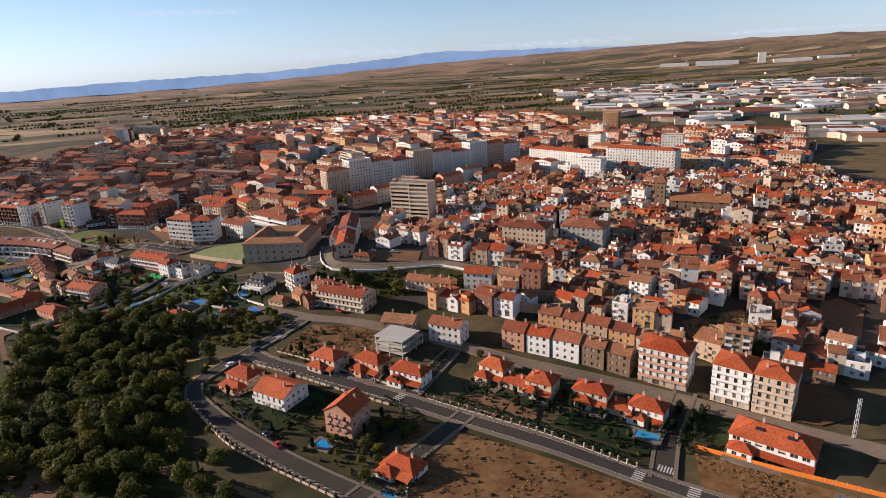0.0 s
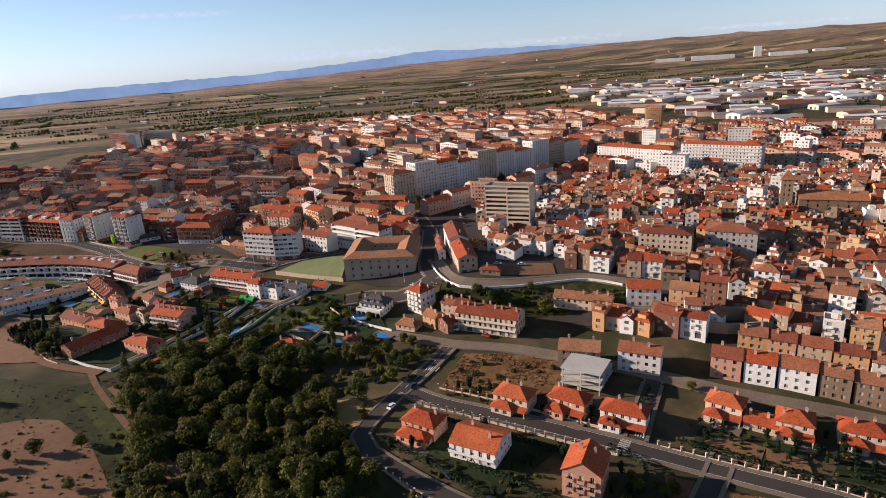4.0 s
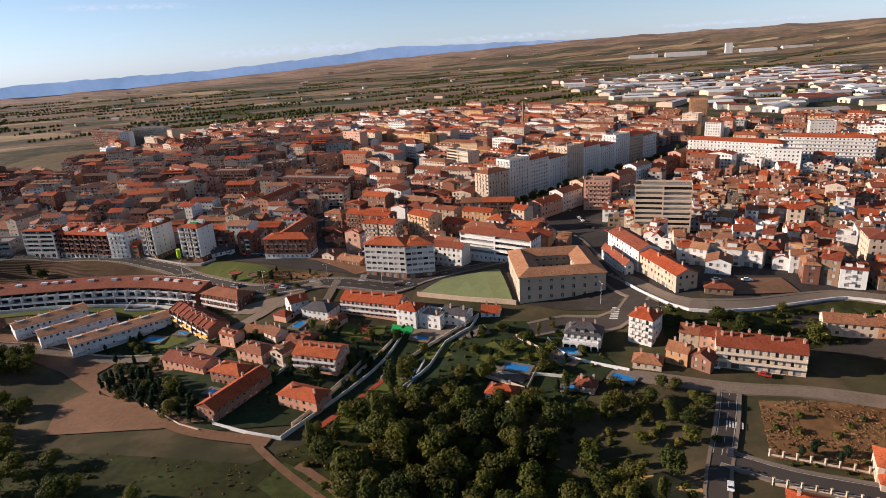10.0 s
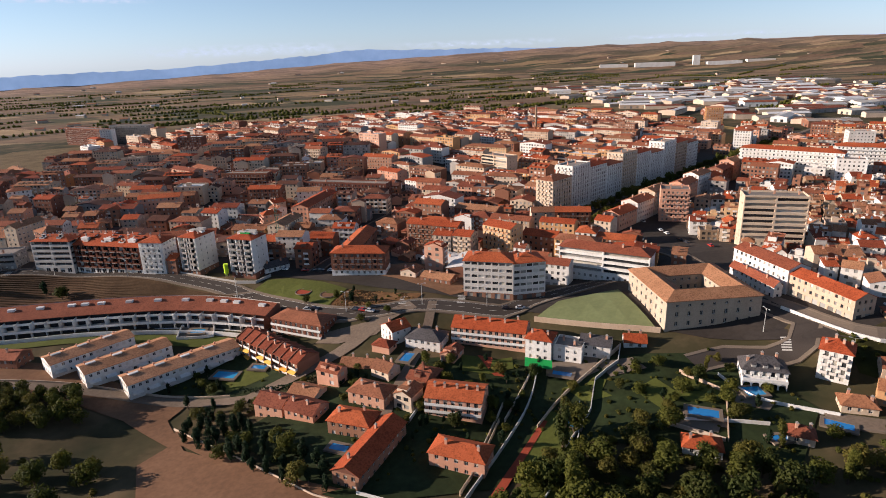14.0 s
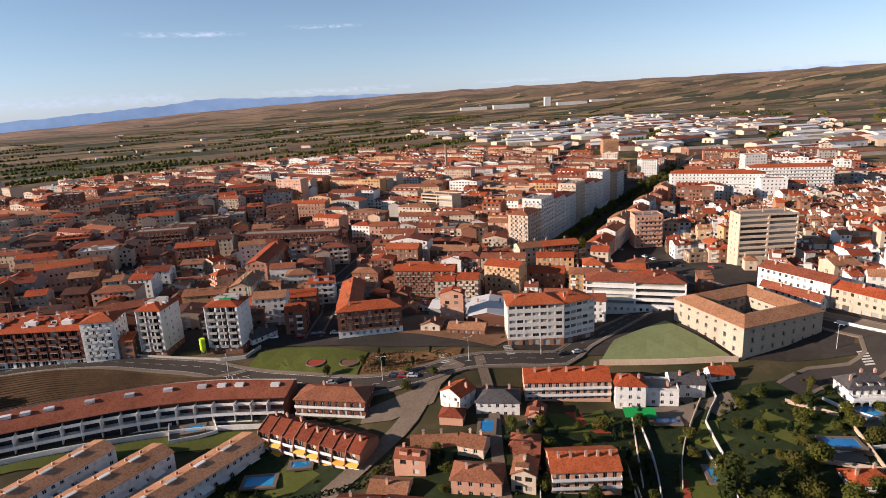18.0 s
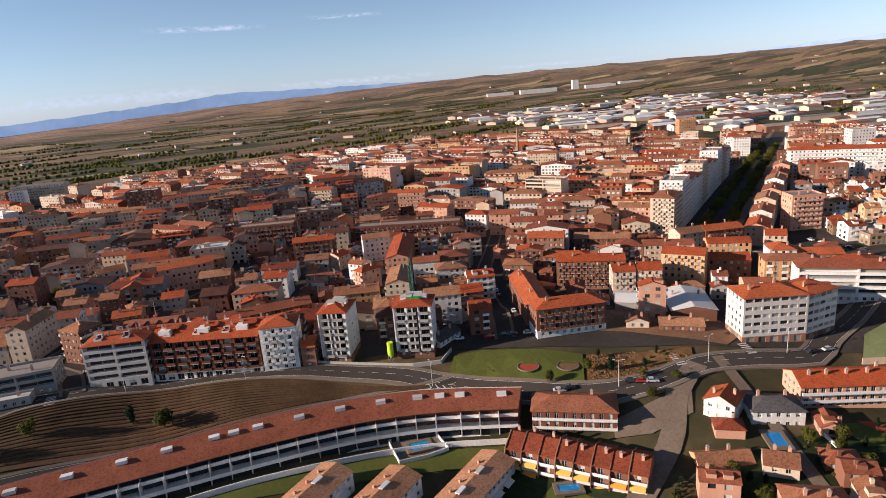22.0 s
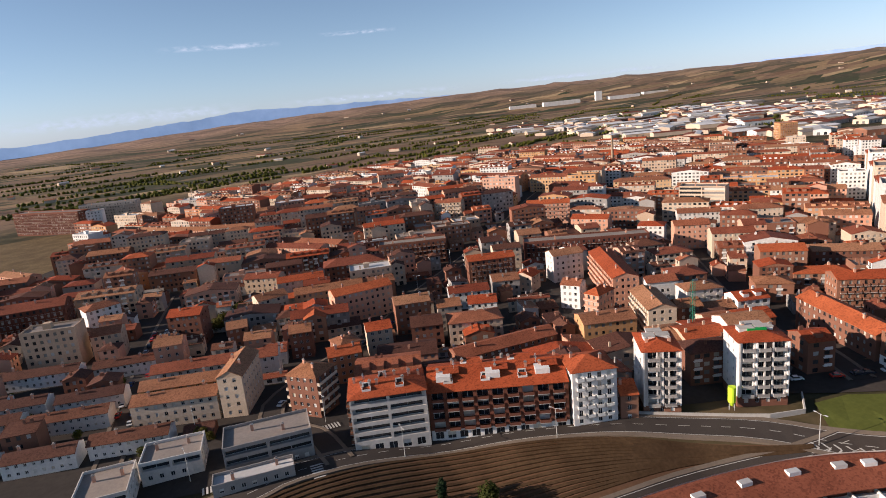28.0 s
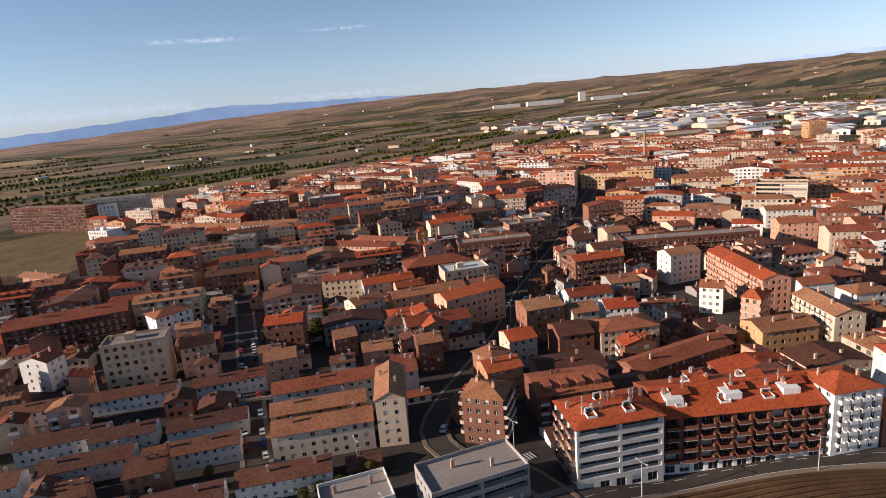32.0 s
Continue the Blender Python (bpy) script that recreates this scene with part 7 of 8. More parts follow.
crng = random.Random(8)
tones = ["white", "white", "silver", "silver", "dark", "dark", "red", "blue"]
for pts, off, gap, keep in (([(-497.5, 554.9), (-495.6, 577.1), (-492.9, 601.4), (-489.2, 633.9), (-485.7, 666.0)], 2.6, 6, 0.6), ([(-497.5, 554.9), (-495.6, 577.1), (-492.9, 601.4), (-489.2, 633.9), (-485.7, 666.0)], -2.6, 7, 0.5), ([(-446, 556), (-435, 570), (-419.6, 584.5), (-386, 615), (-355, 650)], 3.3, 6.5, 0.6), ([(-262, 480), (-244, 543)], 3, 6, 0.6), ([(-420, 395), (-380, 388)], 2.2, 6, 0.5), ([(-78, 290), (-50, 272)], -4.5, 5, 0.5), ([(-205, 404), (-175, 397)], 4.6, 5.2, 0.6), ([(-290, 472), (-262, 458)], -1, 3.0, 0.6), ([(-390, 380), (-355, 372)], -6, 7, 0.4), ([(-275, 395), (-255, 402)], 2.5, 5, 0.5), ([(-282, 424), (-262, 417), (-244, 407)], 1.0, 3.4, 0.6), ([(-75, 345), (-25, 334)], -1.5, 12, 0.5), ([(-66, 440), (-66, 530)], 4, 7, 0.5), ([(-90, 200), (-60, 168)], -2.6, 8, 0.5), ([(-100, 236), (-85, 262)], -2, 14, 0.4)):
    line = smooth_line(pts, gap)
    for a, b in zip(line, line[1:]):
        if crng.random() < keep:
            d = (b - a).normalized()
            p = a + Vector((d.y, -d.x, 0)) * off
            car(p.x, p.y, math.degrees(math.atan2(d.y, d.x)) + crng.uniform(-3, 3), crng.choice(tones))

# ---- works and sheds beyond the town ----
SHED_FAR = Shape()
frng = random.Random(31)
for i in range(95):
    while True:
        x, y = frng.uniform(180, 950), frng.uniform(740, 1750)
        if x > 330 - (y - 740) * 0.12 and math.hypot(x - 300, y - 760) > 90 or (x > 300 and y < 900):
            break
    if not free([(x, y)]):
        continue
    L, D, h = frng.uniform(28, 85), frng.uniform(16, 32), frng.uniform(6, 9)
    deg = frng.choice((-18, -18, 8, 40)) + frng.uniform(-4, 4)
    wl, rf = frng.choice([W_WHITE, W_WHITE, W_CREAM, W_GREY, W_BRICK]), frng.choice([R_SHEET, R_SHEET, R_SHEET, R_FLAT, R_BROWN])
    root = empty("warehouse", pose(x, y, gz(x, y), 0, 0, deg), "long low industrial shed with a pale roof", "warehouse", "sheds of the works")
    W, R = Shape(), Shape()
    for p, d, ln in (((0, 0), (1, 0), L), ((L, 0), (0, 1), D), ((L, D), (-1, 0), L), ((0, D), (0, -1), D)):
        band_wall(W, p, d, ln, -2, h, [(u, 4.0, 2.2, 6.2) for u in columns(ln, 4, 14)], 0.3, 0, W, pm=1)
    gable_roof(R, L, D, h, D * 0.09, 0.3)
    part("wall", W, [wl, PANE], root)
    part("roof", R, [rf, wl], root)
fs = Shape()
for i in range(300):
    x, y = frng.uniform(230, 1100), frng.uniform(700, 1900)
    if x < 330 - (y - 740) * 0.12 or not free([(x, y)]):
        continue
    L, D, h = frng.uniform(22, 75), frng.uniform(14, 30), frng.uniform(5, 8)
    q = Shape()
    q.box(0, 0, -2, L, D, h, 0)
    gable_roof(q, L, D, h, D * 0.08, 0.3, m=1 + (0, 1, 0, 2, 3)[i % 5], gm=0)
    fs.add(q.moved(pose(x, y, gz(x, y), 0, 0, frng.choice((-18, -18, 8, 40)) + frng.uniform(-4, 4))))
tagged(part("far_sheds", fs, [W_CREAM, R_SHEET, R_TAN, R_FLAT, R_BROWN], None), "pale sheds and workshops at the edge of the town", "sheds", "", "stuff")
for pts in ([(330, 600), (420, 420), (520, 520), (700, 760), (520, 760)], [(330, 240), (420, 420), (620, 480), (560, 300)], [(-700, 880), (-640, 760), (-560, 920), (-560, 1100), (-700, 1080)]):
    patch("field_edge", pts, STUBBLE, 0.3, "dry stubble field at the edge of the town", "field", step=30)
fb = Shape()
for i in range(95):
    a, r = radians(frng.uniform(-28, 62)), 1250 + 2500 * frng.random() ** 1.3
    x, y = -250 + r * math.sin(a), 200 + r * math.cos(a)
    L, D, h = frng.uniform(9, 30), frng.uniform(7, 12), frng.uniform(3, 6)
    q = Shape()
    q.box(0, 0, -2, L, D, h, 0)
    gable_roof(q, L, D, h, 1.4, 0.3, m=1 + (i % 3), gm=0)
    fb.add(q.moved(pose(x, y, gz(x, y), 0, 0, frng.uniform(-40, 40))))
tagged(part("far_farm_buildings", fb, [W_CREAM, R_TAN, R_SHEET, R_BROWN], None), "cream farm sheds scattered over the far fields", "farm buildings", "", "stuff")
works = empty("grain_works", pose(1395, 2870, gz(1395, 2870), 0, 0, -20), "far white works with a tall silo tower", "factory")
for k, (x, y, L, D, h) in enumerate(((0, 0, 30, 24, 44), (-260, -10, 180, 40, 16), (60, -20, 150, 50, 14), (240, 10, 120, 40, 18), (-420, 20, 130, 40, 12))):
    s = Shape()
    s.box(x, y, -4, x + L, y + D, h)
    part("tower" if k == 0 else "hall", s, W_WHITE, works)
tl = Shape()
for i in range(240):
    a, r = radians(frng.uniform(-38, 64)), 1150 + 1750 * frng.random() ** 1.1
    x, y = -250 + r * math.sin(a), 200 + r * math.cos(a)
    deg = radians(frng.choice((28, 28, 20, 118, 40)) + frng.uniform(-8, 8))
    for k in range(frng.randint(6, 34)):
        px, py = x + math.cos(deg) * k * 8 + frng.uniform(-3, 3), y + math.sin(deg) * k * 8 + frng.uniform(-3, 3)
        if inside(px, py, TOWN):
            continue
        h, w, z = frng.uniform(3, 7), frng.uniform(2.5, 5), gz(px, py)
        top, ring = (px, py, z + h), [(px + math.cos(j * 1.257 + i) * w * frng.uniform(0.7, 1.1), py + math.sin(j * 1.257 + i) * w * frng.uniform(0.7, 1.1), z + h * frng.uniform(0.35, 0.7)) for j in range(5)]
        low = [(u * 0.75 + px * 0.25, v * 0.75 + py * 0.25, z - 0.5) for u, v, _ in ring]
        for j in range(5):
            tl.face([ring[j], ring[(j + 1) % 5], top])
            tl.face([low[j], low[(j + 1) % 5], ring[(j + 1) % 5], ring[j]])
tagged(part("far_trees", tl, LEAF, None), "dark tree lines and orchards on the far plain", "trees", "", "stuff")
print("cars-trees", NTREE, "cars", NCAR, "objects", len(bpy.data.objects))

# ---- blocks of flats in the new town ----
def block(label, A, B, depth, floors, wall, roof, kind, **kw):
    """A single block of flats, where no road or other house stands."""
    L, ang = site(*A, *B)
    ca, sn = math.cos(ang), math.sin(ang)
    if free([(A[0] + ca * x - sn * y, A[1] + sn * x + ca * y) for x, y in ((2, 2), (L - 2, 2), (L - 2, depth - 2), (2, depth - 2), (L / 2, 2), (L / 2, depth - 2), (L / 2, depth / 2))]):
        house("apartment_block", label, "block of flats", A, B, depth, floors, wall, roof, kind, group="town blocks", rise=2.0 if depth < 14 else 2.8, **kw)



block("red-brick block of flats with a brown tile roof", (-379.0, 541.2), (-336.4, 540.8), 11, 3, W_BRICK, R_BROWN, "gable", front="win", side="few")
block("cream block of flats with a weathered tile roof", (-367.5, 590.3), (-357.0, 587.4), 12, 4, W_CREAM, R_TAN, "gable", front="win", side="few")
block("white block of flats with an orange tile roof", (-353.9, 586.7), (-341.9, 581.4), 12, 4, W_WHITE, R_RED, "gable", front="win", side="few")
block("ochre block of flats with a weathered tile roof", (-349.7, 572.0), (-329.4, 567.5), 14, 4, W_OCHRE, R_TAN, "hip", front="win", side="few")
block("white block of flats with a dark red tile roof", (-352.3, 613.2), (-332.9, 607.2), 12, 3, W_WHITE, R_DARKRED, "gable", front="win", side="few")
block("red-brick block of flats with an orange tile roof", (-328.9, 639.6), (-303.8, 632.7), 12, 5, W_BRICK, R_RED, "gable", front="balcony")
block("red-brick block of flats with a weathered tile roof", (-385.2, 597.0), (-369.4, 593.8), 13, 5, W_BRICK, R_TAN, "gable", front="win", side="few")
block("cream block of flats with an orange tile roof", (-403.6, 580.0), (-393.0, 578.3), 11, 4, W_CREAM, R_RED, "gable", front="win", side="few")
block("ochre block of flats with an orange tile roof", (-423.6, 560.9), (-411.2, 559.3), 10, 4, W_OCHRE, R_RED, "gable", front="win", side="few")
block("ochre block of flats with a weathered tile roof", (-326.1, 537.2), (-305.5, 530.7), 13, 4, W_OCHRE, R_TAN, "gable", front="win", side="few")
block("salmon block of flats with an orange tile roof", (-310.2, 559.1), (-307.7, 552.4), 12, 5, W_PINK, R_RED, "hip", front="longbalc")
block("white block of flats with a brown tile roof", (-307.8, 581.8), (-302.2, 574.4), 9, 4, W_WHITE, R_BROWN, "gable", front="win", side="few")
block("salmon block of flats with an orange tile roof", (-270.9, 610.7), (-290.7, 564.9), 12, 5, W_PINK, R_RED, "gable", front="balcony")
block("cream block of flats with a weathered tile roof", (-292.7, 550.4), (-302.8, 527.0), 11, 5, W_CREAM, R_TAN, "gable", front="balcony")
block("cream block of flats with a weathered tile roof", (-301.8, 526.9), (-289.1, 524.5), 11, 5, W_CREAM, R_TAN, "gable", front="balcony")
block("white block of flats with a weathered tile roof", (-289.9, 615.7), (-273.0, 612.9), 11, 5, W_WHITE, R_TAN, "gable", front="win", side="few")
block("salmon block of flats with an orange tile roof", (-406.3, 626.8), (-376.6, 628.3), 12, 5, W_PINK, R_RED, "gable", front="win", side="few")
block("red-brick block of flats with a flat gravel roof", (-359.8, 706.9), (-319.5, 693.2), 12, 5, W_BRICK, R_FLAT, "flat", front="balcony")
block("dark brick block of flats with a flat gravel roof", (-286.8, 651.9), (-222.4, 619.4), 12, 5, W_DARKBRICK, R_FLAT, "flat", front="balcony")
block("cream block of flats with a weathered tile roof", (-510.1, 625.2), (-489.6, 625.3), 11, 4, W_CREAM, R_TAN, "gable", front="win", side="few")
block("cream block of flats with a brown tile roof", (-497.0, 641.9), (-476.8, 649.0), 11, 4, W_CREAM, R_BROWN, "gable", front="win", side="few")
block("dark brick block of flats with a brown tile roof", (-579.0, 698.9), (-530.9, 695.3), 14, 5, W_DARKBRICK, R_BROWN, "gable", front="balcony")
block("red-brick block of flats with an orange tile roof", (-326, 651), (-305, 635), 13, 5, W_BRICK, R_RED, "gable", front="win", side="few")
block("ochre block of flats with a weathered tile roof", (-422, 651), (-387, 646), 11, 4, W_OCHRE, R_TAN, "gable", front="win", side="few")
block("red-brick block of flats with a weathered tile roof", (-386, 646), (-370, 645), 11, 4, W_BRICK, R_TAN, "gable", front="win", side="few")
block("cream block of flats with a brown tile roof", (-443, 698), (-425, 689), 11, 4, W_CREAM, R_BROWN, "gable", front="win", side="few")
block("grey block of flats with an orange tile roof", (-427, 678), (-402, 674), 11, 4, W_GREY, R_RED, "gable", front="win", side="few")
block("red-brick block of flats with a brown tile roof", (-398, 693), (-363, 686), 16, 4, W_BRICK, R_BROWN, "hip", front="win", side="few")
block("red-brick block of flats with a flat gravel roof", (-348, 742), (-318, 700), 13, 4, W_BRICK, R_FLAT, "flat", front="balcony")
block("red-brick block of flats with a brown tile roof", (-410, 796), (-376, 752), 11, 3, W_BRICK, R_BROWN, "gable", front="win", side="few")
block("red-brick block of flats with a brown tile roof", (-356, 608), (-341, 604), 14, 4, W_BRICK, R_BROWN, "gable", front="win", side="few")
block("red-brick block of flats with a weathered tile roof", (-387, 599), (-375, 594), 13, 5, W_BRICK, R_TAN, "hip", front="win", side="few")
block("cream block of flats with a weathered tile roof", (-372, 588), (-363, 585), 11, 4, W_CREAM, R_TAN, "gable", front="win", side="few", along=False)
block("salmon block of flats with a brown tile roof", (-353, 582), (-350, 575), 11, 5, W_PINK, R_BROWN, "gable", front="win", side="few")
block("red-brick block of flats with a brown tile roof", (-374, 542), (-347, 535), 12, 3, W_BRICK, R_BROWN, "gable", front="win", side="few")
block("ochre block of flats with an orange tile roof", (-307, 563), (-304, 558), 15, 5, W_OCHRE, R_RED, "hip", front="longbalc", side="few")
block("white block of flats with an orange tile roof", (-312, 581), (-308, 573), 10, 4, W_WHITE, R_RED, "gable", front="win", side="few", along=False)
block("white block of flats with a brown tile roof", (-271, 639), (-273, 626), 11, 4, W_WHITE, R_BROWN, "gable", front="win", side="few", along=False)
block("cream block of flats with an orange tile roof", (-313, 619), (-307, 610), 10, 3, W_CREAM, R_RED, "gable", front="win", side="few", along=False)
block("cream block of flats with an orange tile roof", (-264, 620), (-272, 594), 12, 5, W_CREAM, R_RED, "gable", front="balcony")
block("cream block of flats with a weathered tile roof", (-273, 592), (-282, 568), 12, 5, W_CREAM, R_TAN, "gable", front="balcony")
block("red-brick block of flats with a flat gravel roof", (-277, 669), (-255, 648), 12, 4, W_BRICK, R_FLAT, "flat", front="win", side="few")
block("cream block of flats with a brown tile roof", (-292, 781), (-275, 768), 12, 5, W_CREAM, R_BROWN, "gable", front="balcony")
block("salmon block of flats with an orange tile roof", (-235, 738), (-209, 720), 12, 5, W_PINK, R_RED, "gable", front="balcony")
block("ochre block of flats with a brown tile roof", (-218, 896), (-185, 834), 13, 5, W_OCHRE, R_BROWN, "gable", front="win", side="few")
block("salmon block of flats with a brown tile roof", (-60, 1024), (-31, 974), 13, 5, W_PINK, R_BROWN, "gable", front="win", side="few")
block("salmon block of flats with an orange tile roof", (-224, 697), (-208, 677), 12, 4, W_PINK, R_RED, "gable", front="win", side="few")
block("ochre block of flats with a brown tile roof", (-128, 774), (-92, 744), 13, 5, W_OCHRE, R_BROWN, "hip", front="win", side="few")
block("ochre block of flats with an orange tile roof", (-180, 677), (-173, 659), 13, 5, W_OCHRE, R_RED, "gable", front="balcony")
block("white block of flats with a brown tile roof", (-277, 872), (-268, 835), 12, 5, W_WHITE, R_BROWN, "gable", front="balcony")
block("cream block of flats with a weathered tile roof", (-413, 619), (-402, 617), 10, 3, W_CREAM, R_TAN, "hip", front="win", side="few")
block("red-brick block of flats with a weathered tile roof", (-433, 596), (-424, 594), 10, 4, W_BRICK, R_TAN, "gable", front="win", side="few")
block("red-brick block of flats with a weathered tile roof", (-457, 624), (-448, 623), 10, 3, W_BRICK, R_TAN, "gable", front="win", side="few")
block("salmon block of flats with a weathered tile roof", (-451, 607), (-440, 604), 9, 3, W_PINK, R_TAN, "gable", front="win", side="few")
block("red-brick block of flats with a weathered tile roof", (-417, 570), (-408, 572), 10, 4, W_BRICK, R_TAN, "hip", front="win", side="few")
block("ochre block of flats with a brown tile roof", (-517, 779), (-506, 755), 11, 4, W_OCHRE, R_BROWN, "gable", front="win", side="few")
block("ochre block of flats with a brown tile roof", (-496, 742), (-489, 722), 11, 4, W_OCHRE, R_BROWN, "gable", front="win", side="few")
block("salmon block of flats with a weathered tile roof", (-601, 856), (-578, 828), 11, 3, W_PINK, R_TAN, "gable", front="win", side="few")
block("red-brick block of flats with a brown tile roof", (-574, 709), (-555, 712), 12, 3, W_BRICK, R_BROWN, "gable", front="win", side="few")
block("red-brick block of flats with a brown tile roof", (-554, 713), (-532, 719), 12, 3, W_BRICK, R_BROWN, "gable", front="win", side="few")
block("white block of flats with a brown tile roof", (-520, 682), (-505, 688), 12, 4, W_WHITE, R_BROWN, "hip", front="win", side="few")
block("cream block of flats with a brown tile roof", (-512, 636), (-500, 635), 11, 4, W_CREAM, R_BROWN, "gable", front="win", side="few")
block("white block of flats with a weathered tile roof", (-535, 666), (-522, 678), 9, 2, W_WHITE, R_TAN, "gable", front="win", side="few")
block("white block of flats with a brown tile roof", (-557, 653), (-552, 660), 12, 4, W_WHITE, R_BROWN, "gable", front="win", side="few")
block("red-brick block of flats with an orange tile roof", (-481, 637), (-467, 632), 12, 5, W_BRICK, R_RED, "gable", front="win", side="few")
block("salmon block of flats with a weathered tile roof", (-486, 609), (-475, 607), 10, 4, W_PINK, R_TAN, "gable", front="win", side="few")
block("cream block of flats with a flat gravel roof", (-129, 696), (-112, 669), 14, 7, W_CREAM, R_FLAT, "flat", front="ribbon", side="few")
block("cream block of flats with a brown tile roof", (-140, 633), (-117, 618), 13, 5, W_CREAM, R_BROWN, "hip", front="win", side="few")
block("white block of flats with a brown tile roof", (-163, 661), (-141, 645), 12, 4, W_WHITE, R_BROWN, "gable", front="win", side="few")
block("salmon block of flats with a brown tile roof", (-198, 626), (-181, 615), 12, 5, W_PINK, R_BROWN, "gable", front="win", side="few")
block("ochre block of flats with a brown tile roof", (-110, 571), (-97, 557), 14, 6, W_OCHRE, R_BROWN, "gable", front="balcony")
block("salmon block of flats with a flat gravel roof", (-52, 513), (-36, 505), 14, 7, W_PINK, R_FLAT, "flat", front="balcony")
block("cream block of flats with a brown tile roof", (-90, 484), (-88, 463), 13, 5, W_CREAM, R_BROWN, "gable", front="balcony")
block("cream block of flats with an orange tile roof", (-111, 481), (-104, 474), 11, 5, W_CREAM, R_RED, "gable", front="win", side="few")
block("red-brick block of flats with an orange tile roof", (-126, 506), (-105, 500), 12, 5, W_BRICK, R_RED, "gable", front="balcony")
block("cream block of flats with a weathered tile roof", (-140, 510), (-126, 507), 12, 5, W_CREAM, R_TAN, "gable", front="win", side="few")
block("cream block of flats with an orange tile roof", (-207, 481), (-198, 476), 12, 5, W_CREAM, R_RED, "gable", front="balcony")
block("cream block of flats with an orange tile roof", (-197, 476), (-188, 470), 12, 5, W_CREAM, R_RED, "gable", front="balcony")
block("ochre block of flats with an orange tile roof", (-178, 482), (-166, 467), 12, 6, W_OCHRE, R_RED, "gable", front="balcony")
block("red-brick block of flats with an orange tile roof", (-157, 475), (-141, 463), 13, 4, W_BRICK, R_RED, "gable", front="win", side="few")
block("salmon block of flats with a flat gravel roof", (-144, 460), (-129, 450), 12, 3, W_PINK, R_FLAT, "flat", front="win", side="few")
block("red-brick block of flats with an orange tile roof", (-219, 510), (-191, 492), 12, 5, W_BRICK, R_RED, "gable", front="balcony")
block("red-brick block of flats with a weathered tile roof", (-182, 549), (-158, 530), 13, 4, W_BRICK, R_TAN, "gable", front="win", side="few")
block("salmon block of flats with a brown tile roof", (-423, 774), (-391, 740), 11, 4, W_PINK, R_BROWN, "gable", front="win", side="few")
block("salmon block of flats with a weathered tile roof", (-537, 991), (-496, 941), 11, 3, W_PINK, R_TAN, "gable", front="win", side="few")
block("salmon block of flats with a weathered tile roof", (-494, 939), (-460, 901), 11, 3, W_PINK, R_TAN, "gable", front="win", side="few")
block("white block of flats with a weathered tile roof", (-457, 898), (-419, 874), 11, 3, W_WHITE, R_TAN, "gable", front="win", side="few")
block("cream block of flats with a weathered tile roof", (-440, 650), (-425, 653), 11, 4, W_CREAM, R_TAN, "gable", front="win", side="few")
block("white block of flats with a flat gravel roof", (-564, 1022), (-550, 1021), 14, 9, W_WHITE, R_FLAT, "flat", front="win", side="few")
house("warehouse", "grey sheet-roofed workshop beside the brick block", "building", (-216, 468), (-200, 455), 15, 1, W_GREY, R_SHEET, "gable", fh=5, rise=1.5, win=(1.6, 1.0, 5))
house("warehouse", "brick workshop with a pale sheet roof", "building", (-207, 443), (-192, 434), 26, 1, W_BRICK, R_SHEET, "gable", along=False, fh=6, rise=1.8, win=(1.6, 1.0, 5))
house("house", "small cream cottage on the dirt slope", "house", (-230, 443), (-223, 438), 9, 1, W_CREAM, R_TAN, "gable", along=False, rise=1.6)
house("shed", "low brown-roofed shed on the slope", "building", (-221, 434.5), (-208, 424.5), 9, 1, W_BRICK, R_TAN, "gable", rise=1.4)
patch("ground_dirt", [(-262, 470), (-250, 455), (-232, 440), (-210, 412), (-198, 416), (-190, 436), (-205, 470), (-232, 462)], EARTH, 0.42, "bare earth yards around the workshops", "earth yard")
def cottage(label, A, B, depth, floors, wall, roof):
    """A small gabled building, where nothing else stands."""
    L, ang = site(*A, *B)
    ca, sn = math.cos(ang), math.sin(ang)
    if free([(A[0] + ca * x - sn * y, A[1] + sn * x + ca * y) for x, y in ((1, 1), (L - 1, 1), (L - 1, depth - 1), (1, depth - 1), (L / 2, depth / 2))]):
        house("cottage", label, "house", A, B, depth, floors, wall, roof, "gable", rise=1.7, fh=2.8, chim=1, win=(1.0, 1.1, 3.2), group="cottages")


cottage("old tile-roofed barn beside the lane", (-270.2, 367.3), (-258.4, 370.5), 8, 1, W_CREAM, R_TAN)
cottage("old barn with a weathered tile roof", (-264.1, 359.3), (-253.0, 358.8), 9, 1, W_OCHRE, R_TAN)
cottage("salmon house with a dark red roof", (-262.2, 350.9), (-251.3, 346.3), 9, 2, W_PINK, R_DARKRED)
cottage("long low barn with a tile roof", (-280.7, 357.8), (-271.1, 351.3), 8, 1, W_CREAM, R_TAN)
cottage("low brown-roofed shed below the white house", (-251.9, 376.3), (-245.7, 371.7), 7, 1, W_WHITE, R_BROWN)
cottage("dark-roofed garage beside the terrace", (-247.1, 338.8), (-236.8, 337.9), 9, 1, W_CREAM, R_BROWN)
cottage("low white garage beside the brick flats", (-263.4, 406.9), (-256.2, 398.0), 8, 1, W_WHITE, R_BROWN)
tagged(part("garden_wall", wall_along([(-207.8, 326.4), (-182.0, 363.6)], 1.8, 0.28), W_CREAM, None), "cream rendered wall between gardens", "wall", "", "structure")
tagged(part("garden_wall", wall_along([(-198.1, 321.2), (-183.3, 335.7), (-153.0, 355.9)], 1.8, 0.28), W_CREAM, None), "cream rendered wall between gardens", "wall", "", "structure")
